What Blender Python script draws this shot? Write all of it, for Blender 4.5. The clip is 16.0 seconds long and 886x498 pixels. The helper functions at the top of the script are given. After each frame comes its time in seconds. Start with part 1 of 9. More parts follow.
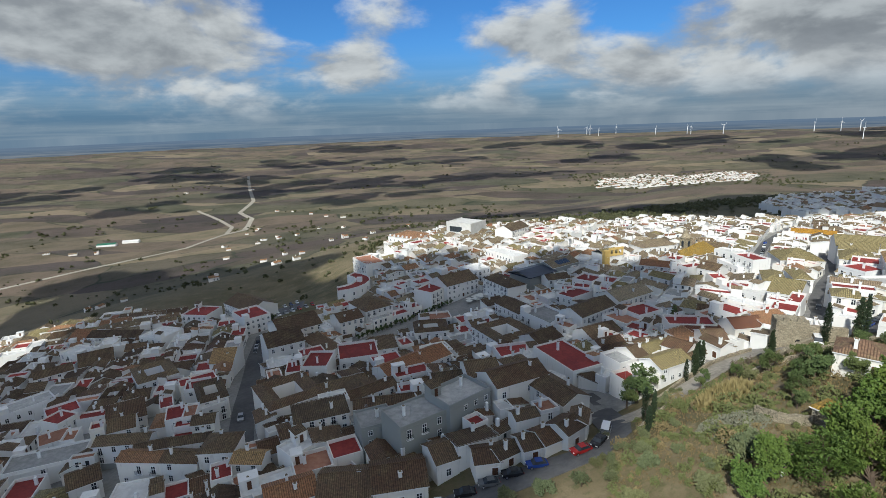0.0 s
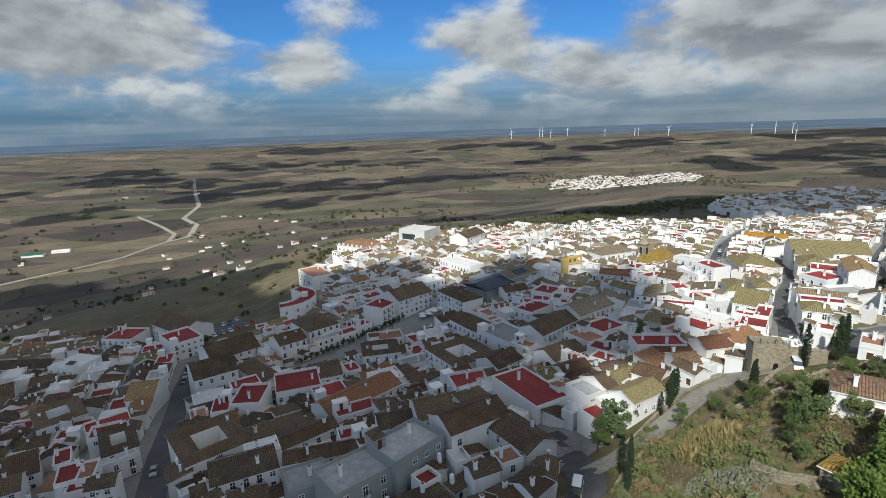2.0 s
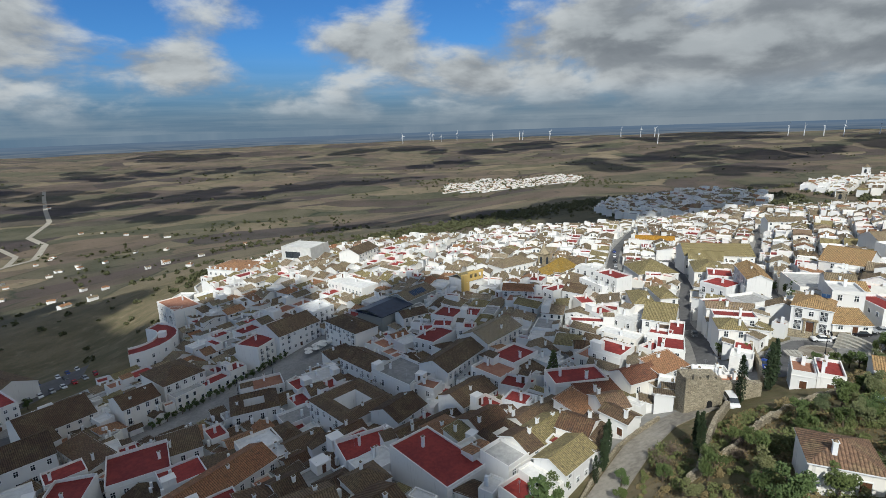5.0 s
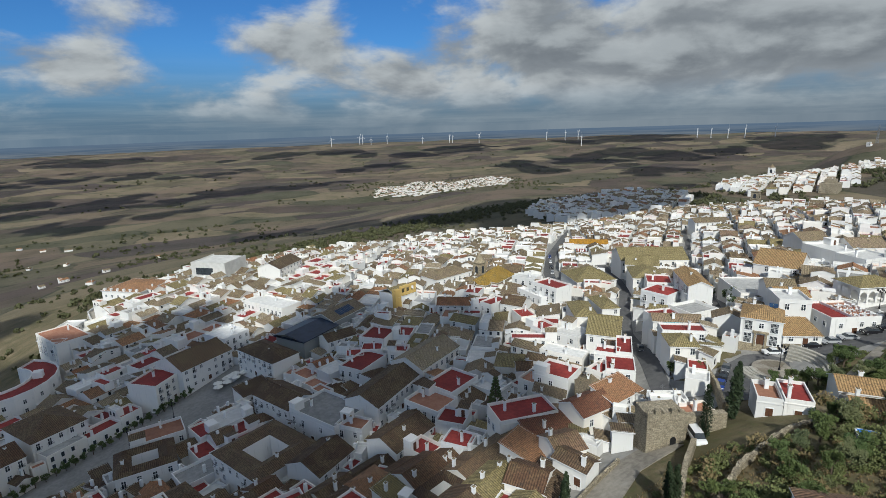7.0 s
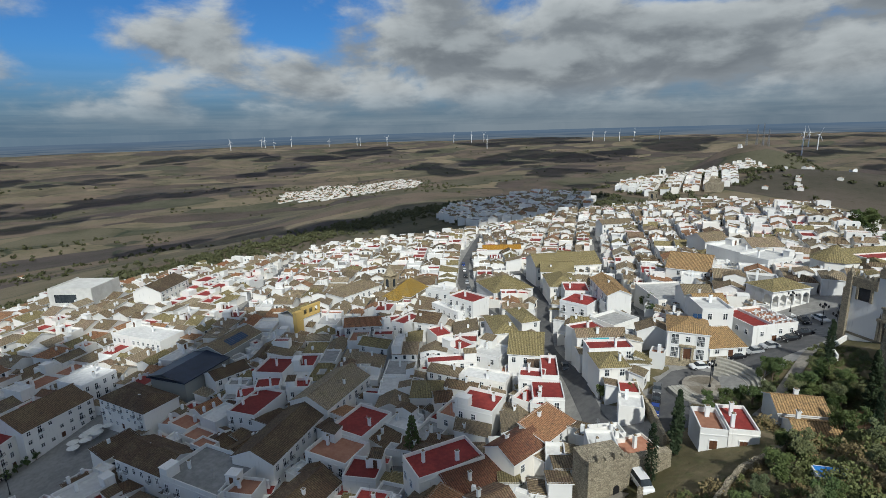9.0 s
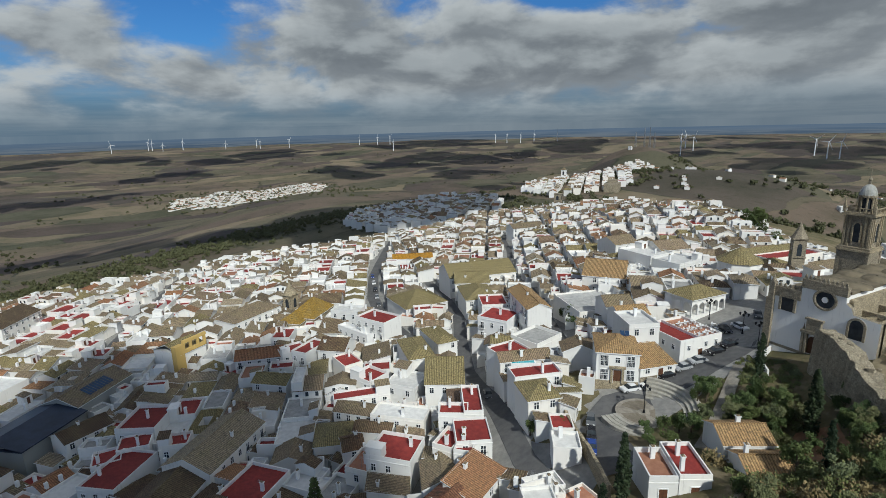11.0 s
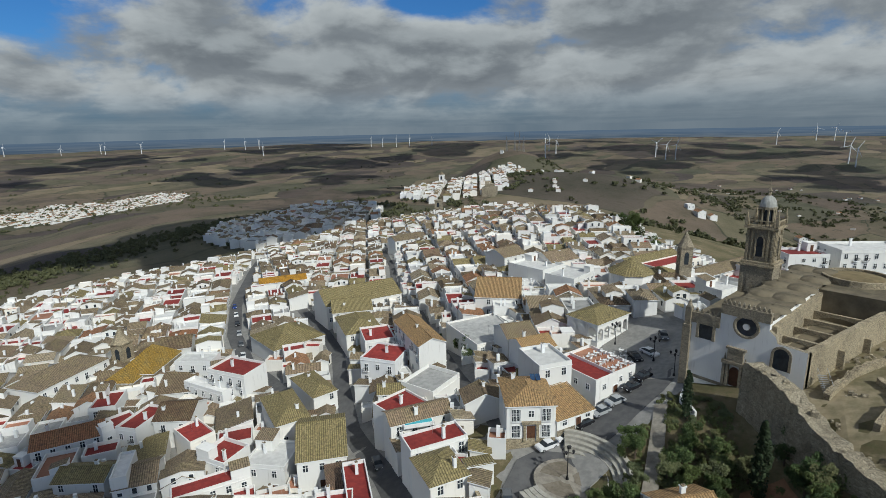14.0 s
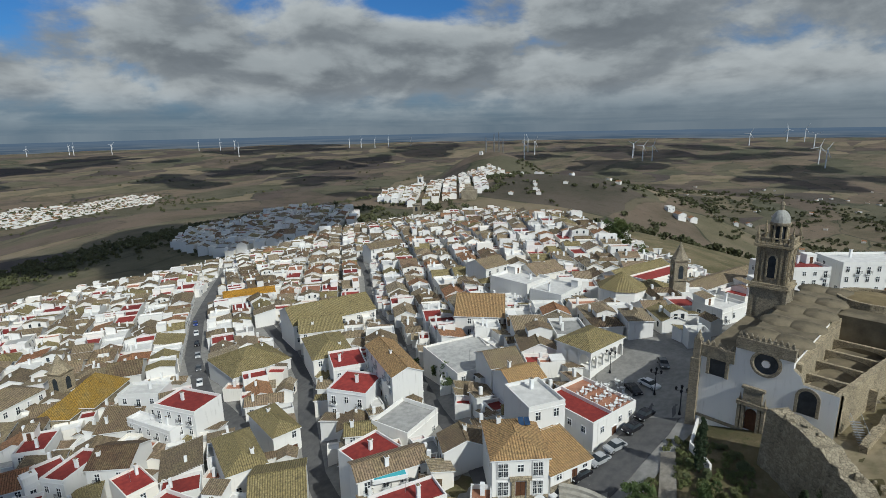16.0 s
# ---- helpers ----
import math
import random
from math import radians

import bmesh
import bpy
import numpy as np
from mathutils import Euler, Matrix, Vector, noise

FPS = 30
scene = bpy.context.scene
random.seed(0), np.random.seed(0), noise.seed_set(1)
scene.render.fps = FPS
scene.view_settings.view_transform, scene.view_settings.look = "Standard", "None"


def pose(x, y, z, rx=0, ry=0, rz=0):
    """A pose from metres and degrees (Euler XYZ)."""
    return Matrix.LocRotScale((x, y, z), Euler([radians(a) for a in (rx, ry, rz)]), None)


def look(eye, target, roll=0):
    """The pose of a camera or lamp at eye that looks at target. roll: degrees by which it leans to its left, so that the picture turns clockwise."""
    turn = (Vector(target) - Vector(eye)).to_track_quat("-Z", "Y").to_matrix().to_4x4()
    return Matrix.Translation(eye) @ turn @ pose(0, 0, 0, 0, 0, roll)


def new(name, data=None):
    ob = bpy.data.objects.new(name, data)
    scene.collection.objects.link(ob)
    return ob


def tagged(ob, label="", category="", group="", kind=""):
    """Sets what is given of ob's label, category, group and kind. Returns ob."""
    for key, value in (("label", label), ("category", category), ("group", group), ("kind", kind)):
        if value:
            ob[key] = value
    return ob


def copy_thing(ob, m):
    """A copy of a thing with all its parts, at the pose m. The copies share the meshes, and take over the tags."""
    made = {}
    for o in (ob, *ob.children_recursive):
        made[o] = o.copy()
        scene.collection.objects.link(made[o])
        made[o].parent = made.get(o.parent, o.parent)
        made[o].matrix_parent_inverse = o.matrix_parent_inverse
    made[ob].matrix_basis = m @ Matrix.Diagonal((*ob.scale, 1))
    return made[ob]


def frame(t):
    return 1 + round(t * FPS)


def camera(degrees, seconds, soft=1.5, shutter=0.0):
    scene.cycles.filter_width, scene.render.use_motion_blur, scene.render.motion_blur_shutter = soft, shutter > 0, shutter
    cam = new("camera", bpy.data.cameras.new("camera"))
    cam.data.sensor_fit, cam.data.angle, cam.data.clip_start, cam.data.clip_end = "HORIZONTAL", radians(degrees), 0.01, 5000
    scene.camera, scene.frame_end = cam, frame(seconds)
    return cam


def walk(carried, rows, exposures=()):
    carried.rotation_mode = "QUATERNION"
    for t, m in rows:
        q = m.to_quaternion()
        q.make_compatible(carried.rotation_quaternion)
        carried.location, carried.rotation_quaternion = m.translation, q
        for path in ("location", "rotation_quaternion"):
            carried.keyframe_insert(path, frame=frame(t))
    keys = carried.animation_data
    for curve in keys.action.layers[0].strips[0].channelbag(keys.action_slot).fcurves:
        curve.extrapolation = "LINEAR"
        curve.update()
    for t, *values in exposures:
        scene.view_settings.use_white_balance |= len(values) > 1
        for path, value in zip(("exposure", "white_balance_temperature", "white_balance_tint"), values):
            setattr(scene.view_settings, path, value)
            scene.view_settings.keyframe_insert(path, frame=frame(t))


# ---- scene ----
# ---- camera and its walk ----
# seconds, eye x y z, yaw to the left, pitch, roll in degrees
PATH = [
    (0.0, -0.10, 0.03, 100.05, -0.005, -13.520, -2.090),
    (0.5, 0.79, 4.34, 100.03, -0.995, -13.503, -2.019),
    (1.0, 1.54, 8.70, 100.14, -2.179, -13.502, -1.967),
    (1.5, 2.24, 13.10, 100.32, -3.531, -13.507, -1.932),
    (2.0, 2.96, 17.54, 100.52, -4.955, -13.512, -1.911),
    (2.5, 3.74, 21.99, 100.70, -6.446, -13.511, -1.902),
    (3.0, 4.64, 26.45, 100.84, -8.055, -13.505, -1.902),
    (3.5, 5.67, 30.89, 100.92, -9.755, -13.492, -1.907),
    (4.0, 6.85, 35.31, 100.94, -12.302, -13.473, -1.914),
    (6.5, 15.12, 56.68, 100.47, -22.196, -13.357, -1.890),
    (7.0, 17.21, 60.73, 100.35, -24.288, -13.342, -1.861),
    (7.5, 19.43, 64.69, 100.24, -26.620, -13.334, -1.824),
    (8.0, 21.76, 68.55, 100.15, -29.409, -13.332, -1.778),
    (10.5, 35.02, 86.12, 100.21, -41.554, -13.380, -1.481),
    (11.0, 37.96, 89.25, 100.30, -44.535, -13.388, -1.424),
    (11.5, 40.98, 92.24, 100.40, -47.263, -13.390, -1.372),
    (12.0, 44.09, 95.08, 100.50, -49.668, -13.384, -1.329),
    (12.5, 47.27, 97.77, 100.59, -52.863, -13.370, -1.294),
    (13.0, 50.51, 100.30, 100.68, -55.911, -13.346, -1.269),
    (13.5, 53.80, 102.65, 100.76, -57.583, -13.314, -1.251),
    (14.0, 57.12, 104.81, 100.85, -58.046, -13.278, -1.239),
    (14.5, 60.42, 106.78, 100.95, -58.571, -13.244, -1.227),
    (15.0, 63.66, 108.54, 101.10, -59.159, -13.219, -1.209),
    (15.5, 66.78, 110.05, 101.33, -59.828, -13.216, -1.176),
    (16.0, 69.71, 111.32, 101.70, -60.333, -13.252, -1.114),
]

def eye_pose(x, y, z, yaw, pitch, roll):
    """Camera pose from heading, pitch and roll."""
    e = Vector((x, y, z))
    a, b = radians(yaw), radians(pitch)
    ahead = Vector((-math.sin(a) * math.cos(b), math.cos(a) * math.cos(b), math.sin(b)))
    return look(e, e + ahead * 100, roll)


cam = camera(81.35, 16.0, soft=0.35)
walk(cam, [(r[0], eye_pose(*r[1:])) for r in PATH], [(0.0, 0.36, 6150, 6), (4.0, 0.24, 6150, 6), (8.0, 0.05, 6080, 5), (16.0, -0.11, 6060, 4)])

# ---- world, sun and clouds' shade ----
SUN_AZ, SUN_EL = 203.0, 41.0  # degrees from +y towards +x; height


def sun_way():
    a, e = radians(SUN_AZ), radians(SUN_EL)
    return Vector((math.sin(a) * math.cos(e), math.cos(a) * math.cos(e), math.sin(e)))


class Nodes:
    """Short way to write node trees."""

    def __init__(self, tree):
        self.t = tree
        tree.nodes.clear()

    def add(self, kind, **props):
        n = self.t.nodes.new(kind)
        for k, v in props.items():
            if k == "operation":
                n.operation = v
            elif k == "data_type":
                n.data_type = v
            elif k == "blend_type":
                n.blend_type = v
            elif k == "feature":
                n.feature = v
            elif k == "wave_profile":
                n.wave_profile = v
            elif k == "bands_direction":
                n.bands_direction = v
        return n

    def link(self, a, b):
        self.t.links.new(a, b)

    def put(self, sock, v):
        if isinstance(v, bpy.types.NodeSocket):
            self.link(v, sock)
        else:
            sock.default_value = v

    def math(self, op, a, b=0.0, c=0.0, clamp=False):
        n = self.add("ShaderNodeMath", operation=op)
        n.use_clamp = clamp
        for i, v in enumerate((a, b, c)):
            self.put(n.inputs[i], v)
        return n.outputs[0]

    def mix(self, fac, a, b, blend="MIX"):
        n = self.add("ShaderNodeMix", data_type="RGBA", blend_type=blend)
        self.put(n.inputs[0], fac)
        self.put(n.inputs[6], a)
        self.put(n.inputs[7], b)
        return n.outputs[2]

    def noise(self, vec, scale, detail=4.0, rough=0.5, distort=0.0):
        n = self.add("ShaderNodeTexNoise")
        if vec is not None:
            self.link(vec, n.inputs["Vector"])
        n.inputs["Scale"].default_value = scale
        n.inputs["Detail"].default_value = detail
        n.inputs["Roughness"].default_value = rough
        n.inputs["Distortion"].default_value = distort
        return n.outputs["Fac"]

    def ramp(self, v, lo, hi, a=0.0, b=1.0):
        n = self.add("ShaderNodeMapRange")
        n.interpolation_type = "SMOOTHSTEP"
        self.put(n.inputs[0], v)
        for i, q in enumerate((lo, hi, a, b)):
            n.inputs[i + 1].default_value = q
        return n.outputs[0]

    def colours(self, v, stops):
        n = self.add("ShaderNodeValToRGB")
        self.put(n.inputs[0], v)
        e = n.color_ramp.elements
        while len(e) < len(stops):
            e.new(0.5)
        for el, (p, c) in zip(e, stops):
            el.position, el.color = p, (*c, 1)
        return n.outputs[0]

    def scaled(self, vec, sx, sy, sz, off=(0, 0, 0)):
        n = self.add("ShaderNodeMapping")
        self.link(vec, n.inputs[0])
        n.inputs["Scale"].default_value = (sx, sy, sz)
        n.inputs["Location"].default_value = off
        return n.outputs[0]


def build_world():
    w = bpy.data.worlds.new("sky")
    scene.world = w
    w.use_nodes = True
    n = Nodes(w.node_tree)
    out, bg = n.add("ShaderNodeOutputWorld"), n.add("ShaderNodeBackground")
    n.link(bg.outputs[0], out.inputs[0])
    sky = n.add("ShaderNodeTexSky")
    sky.sky_type, sky.sun_disc = "NISHITA", False
    sky.sun_elevation, sky.sun_rotation = radians(SUN_EL), radians(SUN_AZ)
    sky.air_density, sky.dust_density, sky.ozone_density, sky.altitude = 1.0, 0.6, 2.5, 300
    tc = n.add("ShaderNodeTexCoord").outputs["Generated"]
    sep = n.add("ShaderNodeSeparateXYZ")
    n.link(tc, sep.inputs[0])
    x, y, z = sep.outputs
    az = n.math("ARCTAN2", x, y)
    flat = n.add("ShaderNodeCombineXYZ")
    n.link(az, flat.inputs[0])
    n.link(n.math("MULTIPLY", n.math("POWER", n.math("MAXIMUM", z, 0.0), 0.85), 1.45), flat.inputs[1])
    p = flat.outputs[0]
    big = n.noise(n.scaled(p, 1, 1.25, 1, CLOUD_AT), 5.0, 12.0, 0.57, 0.15)
    toward = n.noise(n.scaled(p, 1, 1.25, 1, (CLOUD_AT[0] - 0.02, CLOUD_AT[1] + 0.05, 0)), 5.0, 7.0, 0.54, 0.15)
    # banks of cumulus and the blue gaps between them
    el = n.math("ARCSINE", z)
    dens = n.math("ADD", n.math("MULTIPLY", n.math("SUBTRACT", big, 0.5), 0.95), n.ramp(az, -0.6, 0.8, 0.49, 0.57))
    for ca, ce, wa, we, k in CLOUD_BANKS:
        u = n.math("MULTIPLY", n.math("SUBTRACT", az, radians(ca)), 1 / radians(wa))
        v = n.math("MULTIPLY", n.math("SUBTRACT", el, radians(ce)), 1 / radians(we))
        q = n.math("ADD", n.math("MULTIPLY", u, u), n.math("MULTIPLY", v, v))
        dens = n.math("ADD", dens, n.math("MULTIPLY", n.math("POWER", 2.718, n.math("MULTIPLY", q, -1.0)), k))
    cover = n.ramp(dens, 0.42, 0.64)
    thick = n.ramp(dens, 0.55, 0.82)
    lit = n.math("SUBTRACT", big, toward)
    shade = n.ramp(lit, -0.11, 0.15)
    white = n.mix(shade, (3.1, 3.25, 3.45, 1), (6.6, 6.65, 6.6, 1))
    grey = n.mix(shade, (2.15, 2.3, 2.5, 1), (4.5, 4.65, 4.75, 1))
    cloud = n.mix(thick, white, grey)
    # clouds towards the sun, behind the viewer, are lit through
    toward_sun = n.add("ShaderNodeVectorMath", operation="DOT_PRODUCT")
    n.link(tc, toward_sun.inputs[0])
    toward_sun.inputs[1].default_value = sun_way()
    cloud = n.mix(n.ramp(toward_sun.outputs["Value"], 0.0, 0.9), cloud, n.mix(1.0, cloud, (2.3, 2.22, 2.08, 1), "MULTIPLY"))
    # the low sky is veiled by haze and by far cloud
    low = n.ramp(z, 0.01, 0.15, 1.0, 0.0)
    side = n.ramp(az, -0.7, 0.9)
    veil = n.mix(n.ramp(n.noise(n.scaled(p, 0.9, 9.0, 1), 2.2, 8.0, 0.62), 0.35, 0.7), n.mix(side, (1.0, 1.65, 2.55, 1), (1.65, 2.0, 2.45, 1)), n.mix(side, (2.2, 2.75, 3.35, 1), (2.7, 2.95, 3.25, 1)))
    blue = n.mix(1.0, sky.outputs[0], (0.31, 0.62, 1.0, 1), "MULTIPLY")
    col = n.mix(n.math("MULTIPLY", low, 0.88), blue, veil)
    col = n.mix(n.math("MULTIPLY", cover, n.ramp(z, 0.0, 0.075, 0.12, 1.0)), col, cloud)
    n.link(col, bg.inputs[0])
    bg.inputs[1].default_value = SKY_STRENGTH


CLOUD_AT = (0.35, 0.2, 0.0)
# azimuth and height in degrees, half-widths, weight
CLOUD_BANKS = [(-27, 8.5, 10, 4.6, 0.22), (-37, 11, 8, 4, 0.12), (-35, 5.0, 6, 1.4, -0.12), (-13.5, 10.5, 3.8, 3.4, -0.24), (-9.8, 6.8, 3.8, 2.4, 0.2), (-0.5, 8.5, 4.4, 4.5, -0.25),
               (9.8, 8.9, 5.0, 2.8, 0.23), (20.5, 10.8, 4.6, 3.0, -0.3), (24, 6.3, 5, 2.6, 0.12), (36, 7.5, 10, 4.5, 0.16), (51, 7, 11, 5, 0.13), (57, 12.6, 5, 1.8, -0.22),
               (69, 7, 12, 5, 0.14), (91, 8, 16, 6, 0.14)]
SKY_STRENGTH = 0.08
build_world()
sun = new("sun", bpy.data.lights.new("sun", "SUN"))
sun.data.energy, sun.data.angle, sun.data.color = 3.95, radians(0.6), (1.0, 0.953, 0.872)
sun.matrix_world = look(sun_way() * 900, (0, 0, 0))
tagged(sun, "low autumn sun between clouds", "sun")
scene.view_settings.exposure = 0.0

# ---- materials ----


def principled(name, rough=0.8, metal=0.0):
    m = bpy.data.materials.new(name)
    m.use_nodes = True
    n = Nodes(m.node_tree)
    out, b = n.add("ShaderNodeOutputMaterial"), n.add("ShaderNodeBsdfPrincipled")
    n.link(b.outputs[0], out.inputs[0])
    b.inputs["Roughness"].default_value, b.inputs["Metallic"].default_value = rough, metal
    b.inputs["Specular IOR Level"].default_value = 0.3
    return m, n, b


def bump(n, b, height, dist, strength=0.6):
    k = n.add("ShaderNodeBump")
    n.link(height, k.inputs["Height"])
    k.inputs["Distance"].default_value, k.inputs["Strength"].default_value = dist, strength
    n.link(k.outputs[0], b.inputs["Normal"])


def tone_of(n):
    """A house's own number between 0 and 1, kept in its mesh."""
    a = n.add("ShaderNodeAttribute")
    a.attribute_name = "tone"
    return a.outputs["Fac"]


def mat_plain(name, lo, hi, scale=3.0, rough=0.8, metal=0.0, relief=0.01, varied=0.0, coords="Object"):
    """A surface whose colour wanders between two tones at two scales."""
    m, n, b = principled(name, rough, metal)
    v = n.add("ShaderNodeTexCoord").outputs[coords]
    a, c = n.noise(v, scale, 6.0, 0.6), n.noise(v, scale * 0.13, 3.0)
    f = n.math("ADD", n.math("MULTIPLY", a, 0.6), n.math("MULTIPLY", c, 0.5), clamp=True)
    col = n.mix(n.ramp(f, 0.35, 0.75), (*lo, 1), (*hi, 1))
    if varied:
        r = tone_of(n)
        col = n.mix(1.0, col, n.colours(r, [(0.0, (1 - varied,) * 3), (1.0, (1 + varied * 0.5,) * 3)]), "MULTIPLY")
    n.link(col, b.inputs["Base Color"])
    if relief:
        bump(n, b, n.noise(v, scale * 6, 4.0, 0.6), relief)
    return m


def mat_wall(name, base, dirt=0.35):
    """Limewashed render: faint patches, rain streaks under the edges, grime."""
    m, n, b = principled(name, 0.85)
    v = n.add("ShaderNodeTexCoord").outputs["Object"]
    streak = n.noise(n.scaled(v, 1.3, 1.3, 0.12), 1.6, 6.0, 0.65)
    patch = n.noise(v, 0.35, 5.0, 0.6)
    g = n.math("MULTIPLY", n.ramp(streak, 0.52, 0.78), n.ramp(patch, 0.4, 0.65))
    r = tone_of(n)
    tone = n.colours(r, [(0.0, (base[0] * 0.86, base[1] * 0.87, base[2] * 0.88)), (0.5, base), (0.85, (base[0] * 1.02, base[1] * 0.985, base[2] * 0.93)), (1.0, (base[0] * 0.93, base[1] * 0.95, base[2]))])
    n.link(n.mix(n.math("MULTIPLY", g, dirt), tone, (0.30, 0.28, 0.25, 1)), b.inputs["Base Color"])
    bump(n, b, n.noise(v, 5.0, 5.0, 0.6), 0.02, 0.4)
    return m


def mat_tile(name, tones, lichen=0.5):
    """Clay roof tiles: rows of channels down the slope, mottled with lichen and soot."""
    m, n, b = principled(name, 0.88)
    v = n.add("ShaderNodeTexCoord").outputs["UV"]
    ob = n.add("ShaderNodeTexCoord").outputs["Object"]
    w = n.add("ShaderNodeTexWave", bands_direction="X")
    n.link(v, w.inputs["Vector"])
    w.inputs["Scale"].default_value, w.inputs["Distortion"].default_value, w.inputs["Detail"].default_value = 0.72, 0.4, 2.0
    r = tone_of(n)
    tone = n.colours(r, [(i / max(1, len(tones) - 1), c) for i, c in enumerate(tones)])
    spots = n.noise(v, 2.2, 7.0, 0.7)
    col = n.mix(n.ramp(spots, 0.35, 0.7), n.mix(1.0, tone, (0.55, 0.55, 0.55, 1), "MULTIPLY"), n.mix(1.0, tone, (1.25, 1.2, 1.1, 1), "MULTIPLY"))
    moss = n.math("MULTIPLY", n.ramp(n.noise(ob, 0.28, 5.0, 0.65), 0.42, 0.66), lichen)
    col = n.mix(moss, col, n.mix(n.ramp(spots, 0.4, 0.6), (0.16, 0.135, 0.065, 1), (0.37, 0.31, 0.16, 1)))
    soot = n.math("MULTIPLY", n.ramp(n.noise(ob, 0.8, 4.0), 0.55, 0.75), 0.5)
    col = n.mix(soot, col, (0.05, 0.045, 0.04, 1))
    # shade in the channels between tile rows, painted into the colour
    groove_shade = n.ramp(w.outputs["Fac"], 0.0, 0.45)
    col = n.mix(n.math("SUBTRACT", 1.0, groove_shade), col, n.mix(1.0, col, (0.45, 0.43, 0.42, 1), "MULTIPLY"))
    n.link(col, b.inputs["Base Color"])
    bump(n, b, n.math("ADD", w.outputs["Fac"], n.math("MULTIPLY", spots, 0.5)), 0.08, 0.8)
    return m


def mat_leaf(name, lo, hi):
    m, n, b = principled(name, 0.7)
    v = n.add("ShaderNodeTexCoord").outputs["Object"]
    isl = n.add("ShaderNodeNewGeometry").outputs["Random Per Island"]
    r = n.add("ShaderNodeObjectInfo").outputs["Random"]
    f = n.math("ADD", n.math("MULTIPLY", isl, 0.6), n.math("MULTIPLY", n.noise(v, 0.7), 0.5), clamp=True)
    col = n.mix(f, (*lo, 1), (*hi, 1))
    col = n.mix(n.math("MULTIPLY", r, 0.35), col, (hi[0] * 1.2, hi[1] * 0.85, hi[2] * 0.6, 1))
    n.link(col, b.inputs["Base Color"])
    return m


def mat_stone(name, lo, hi, size=1.2, relief=0.06):
    """Old masonry: single stones of differing tone, dark joints, stains and lichen."""
    m, n, b = principled(name, 0.95)
    v = n.add("ShaderNodeTexCoord").outputs["Object"]
    vor, edge = n.add("ShaderNodeTexVoronoi"), n.add("ShaderNodeTexVoronoi", feature="DISTANCE_TO_EDGE")
    for q in (vor, edge):
        n.link(n.scaled(v, 1, 1, 1.6), q.inputs["Vector"])
        q.inputs["Scale"].default_value = size
    cell = n.add("ShaderNodeSeparateXYZ")
    n.link(vor.outputs["Color"], cell.inputs[0])
    stain, grain = n.noise(v, 0.22, 6.0, 0.65), n.noise(v, 2.4, 7.0, 0.7)
    f = n.math("ADD", n.math("MULTIPLY", cell.outputs[0], 0.45), n.math("MULTIPLY", grain, 0.6), clamp=True)
    col = n.mix(f, (*lo, 1), (*hi, 1))
    col = n.mix(n.math("MULTIPLY", n.ramp(stain, 0.45, 0.7), 0.42), col, (0.085, 0.075, 0.055, 1))
    joint = n.ramp(edge.outputs["Distance"], 0.0, 0.09)
    col = n.mix(n.math("SUBTRACT", 0.6, n.math("MULTIPLY", joint, 0.6)), col, (0.06, 0.05, 0.04, 1))
    n.link(col, b.inputs["Base Color"])
    bump(n, b, n.math("ADD", n.math("MULTIPLY", joint, 0.6), grain), relief * 2, 0.9)
    return m


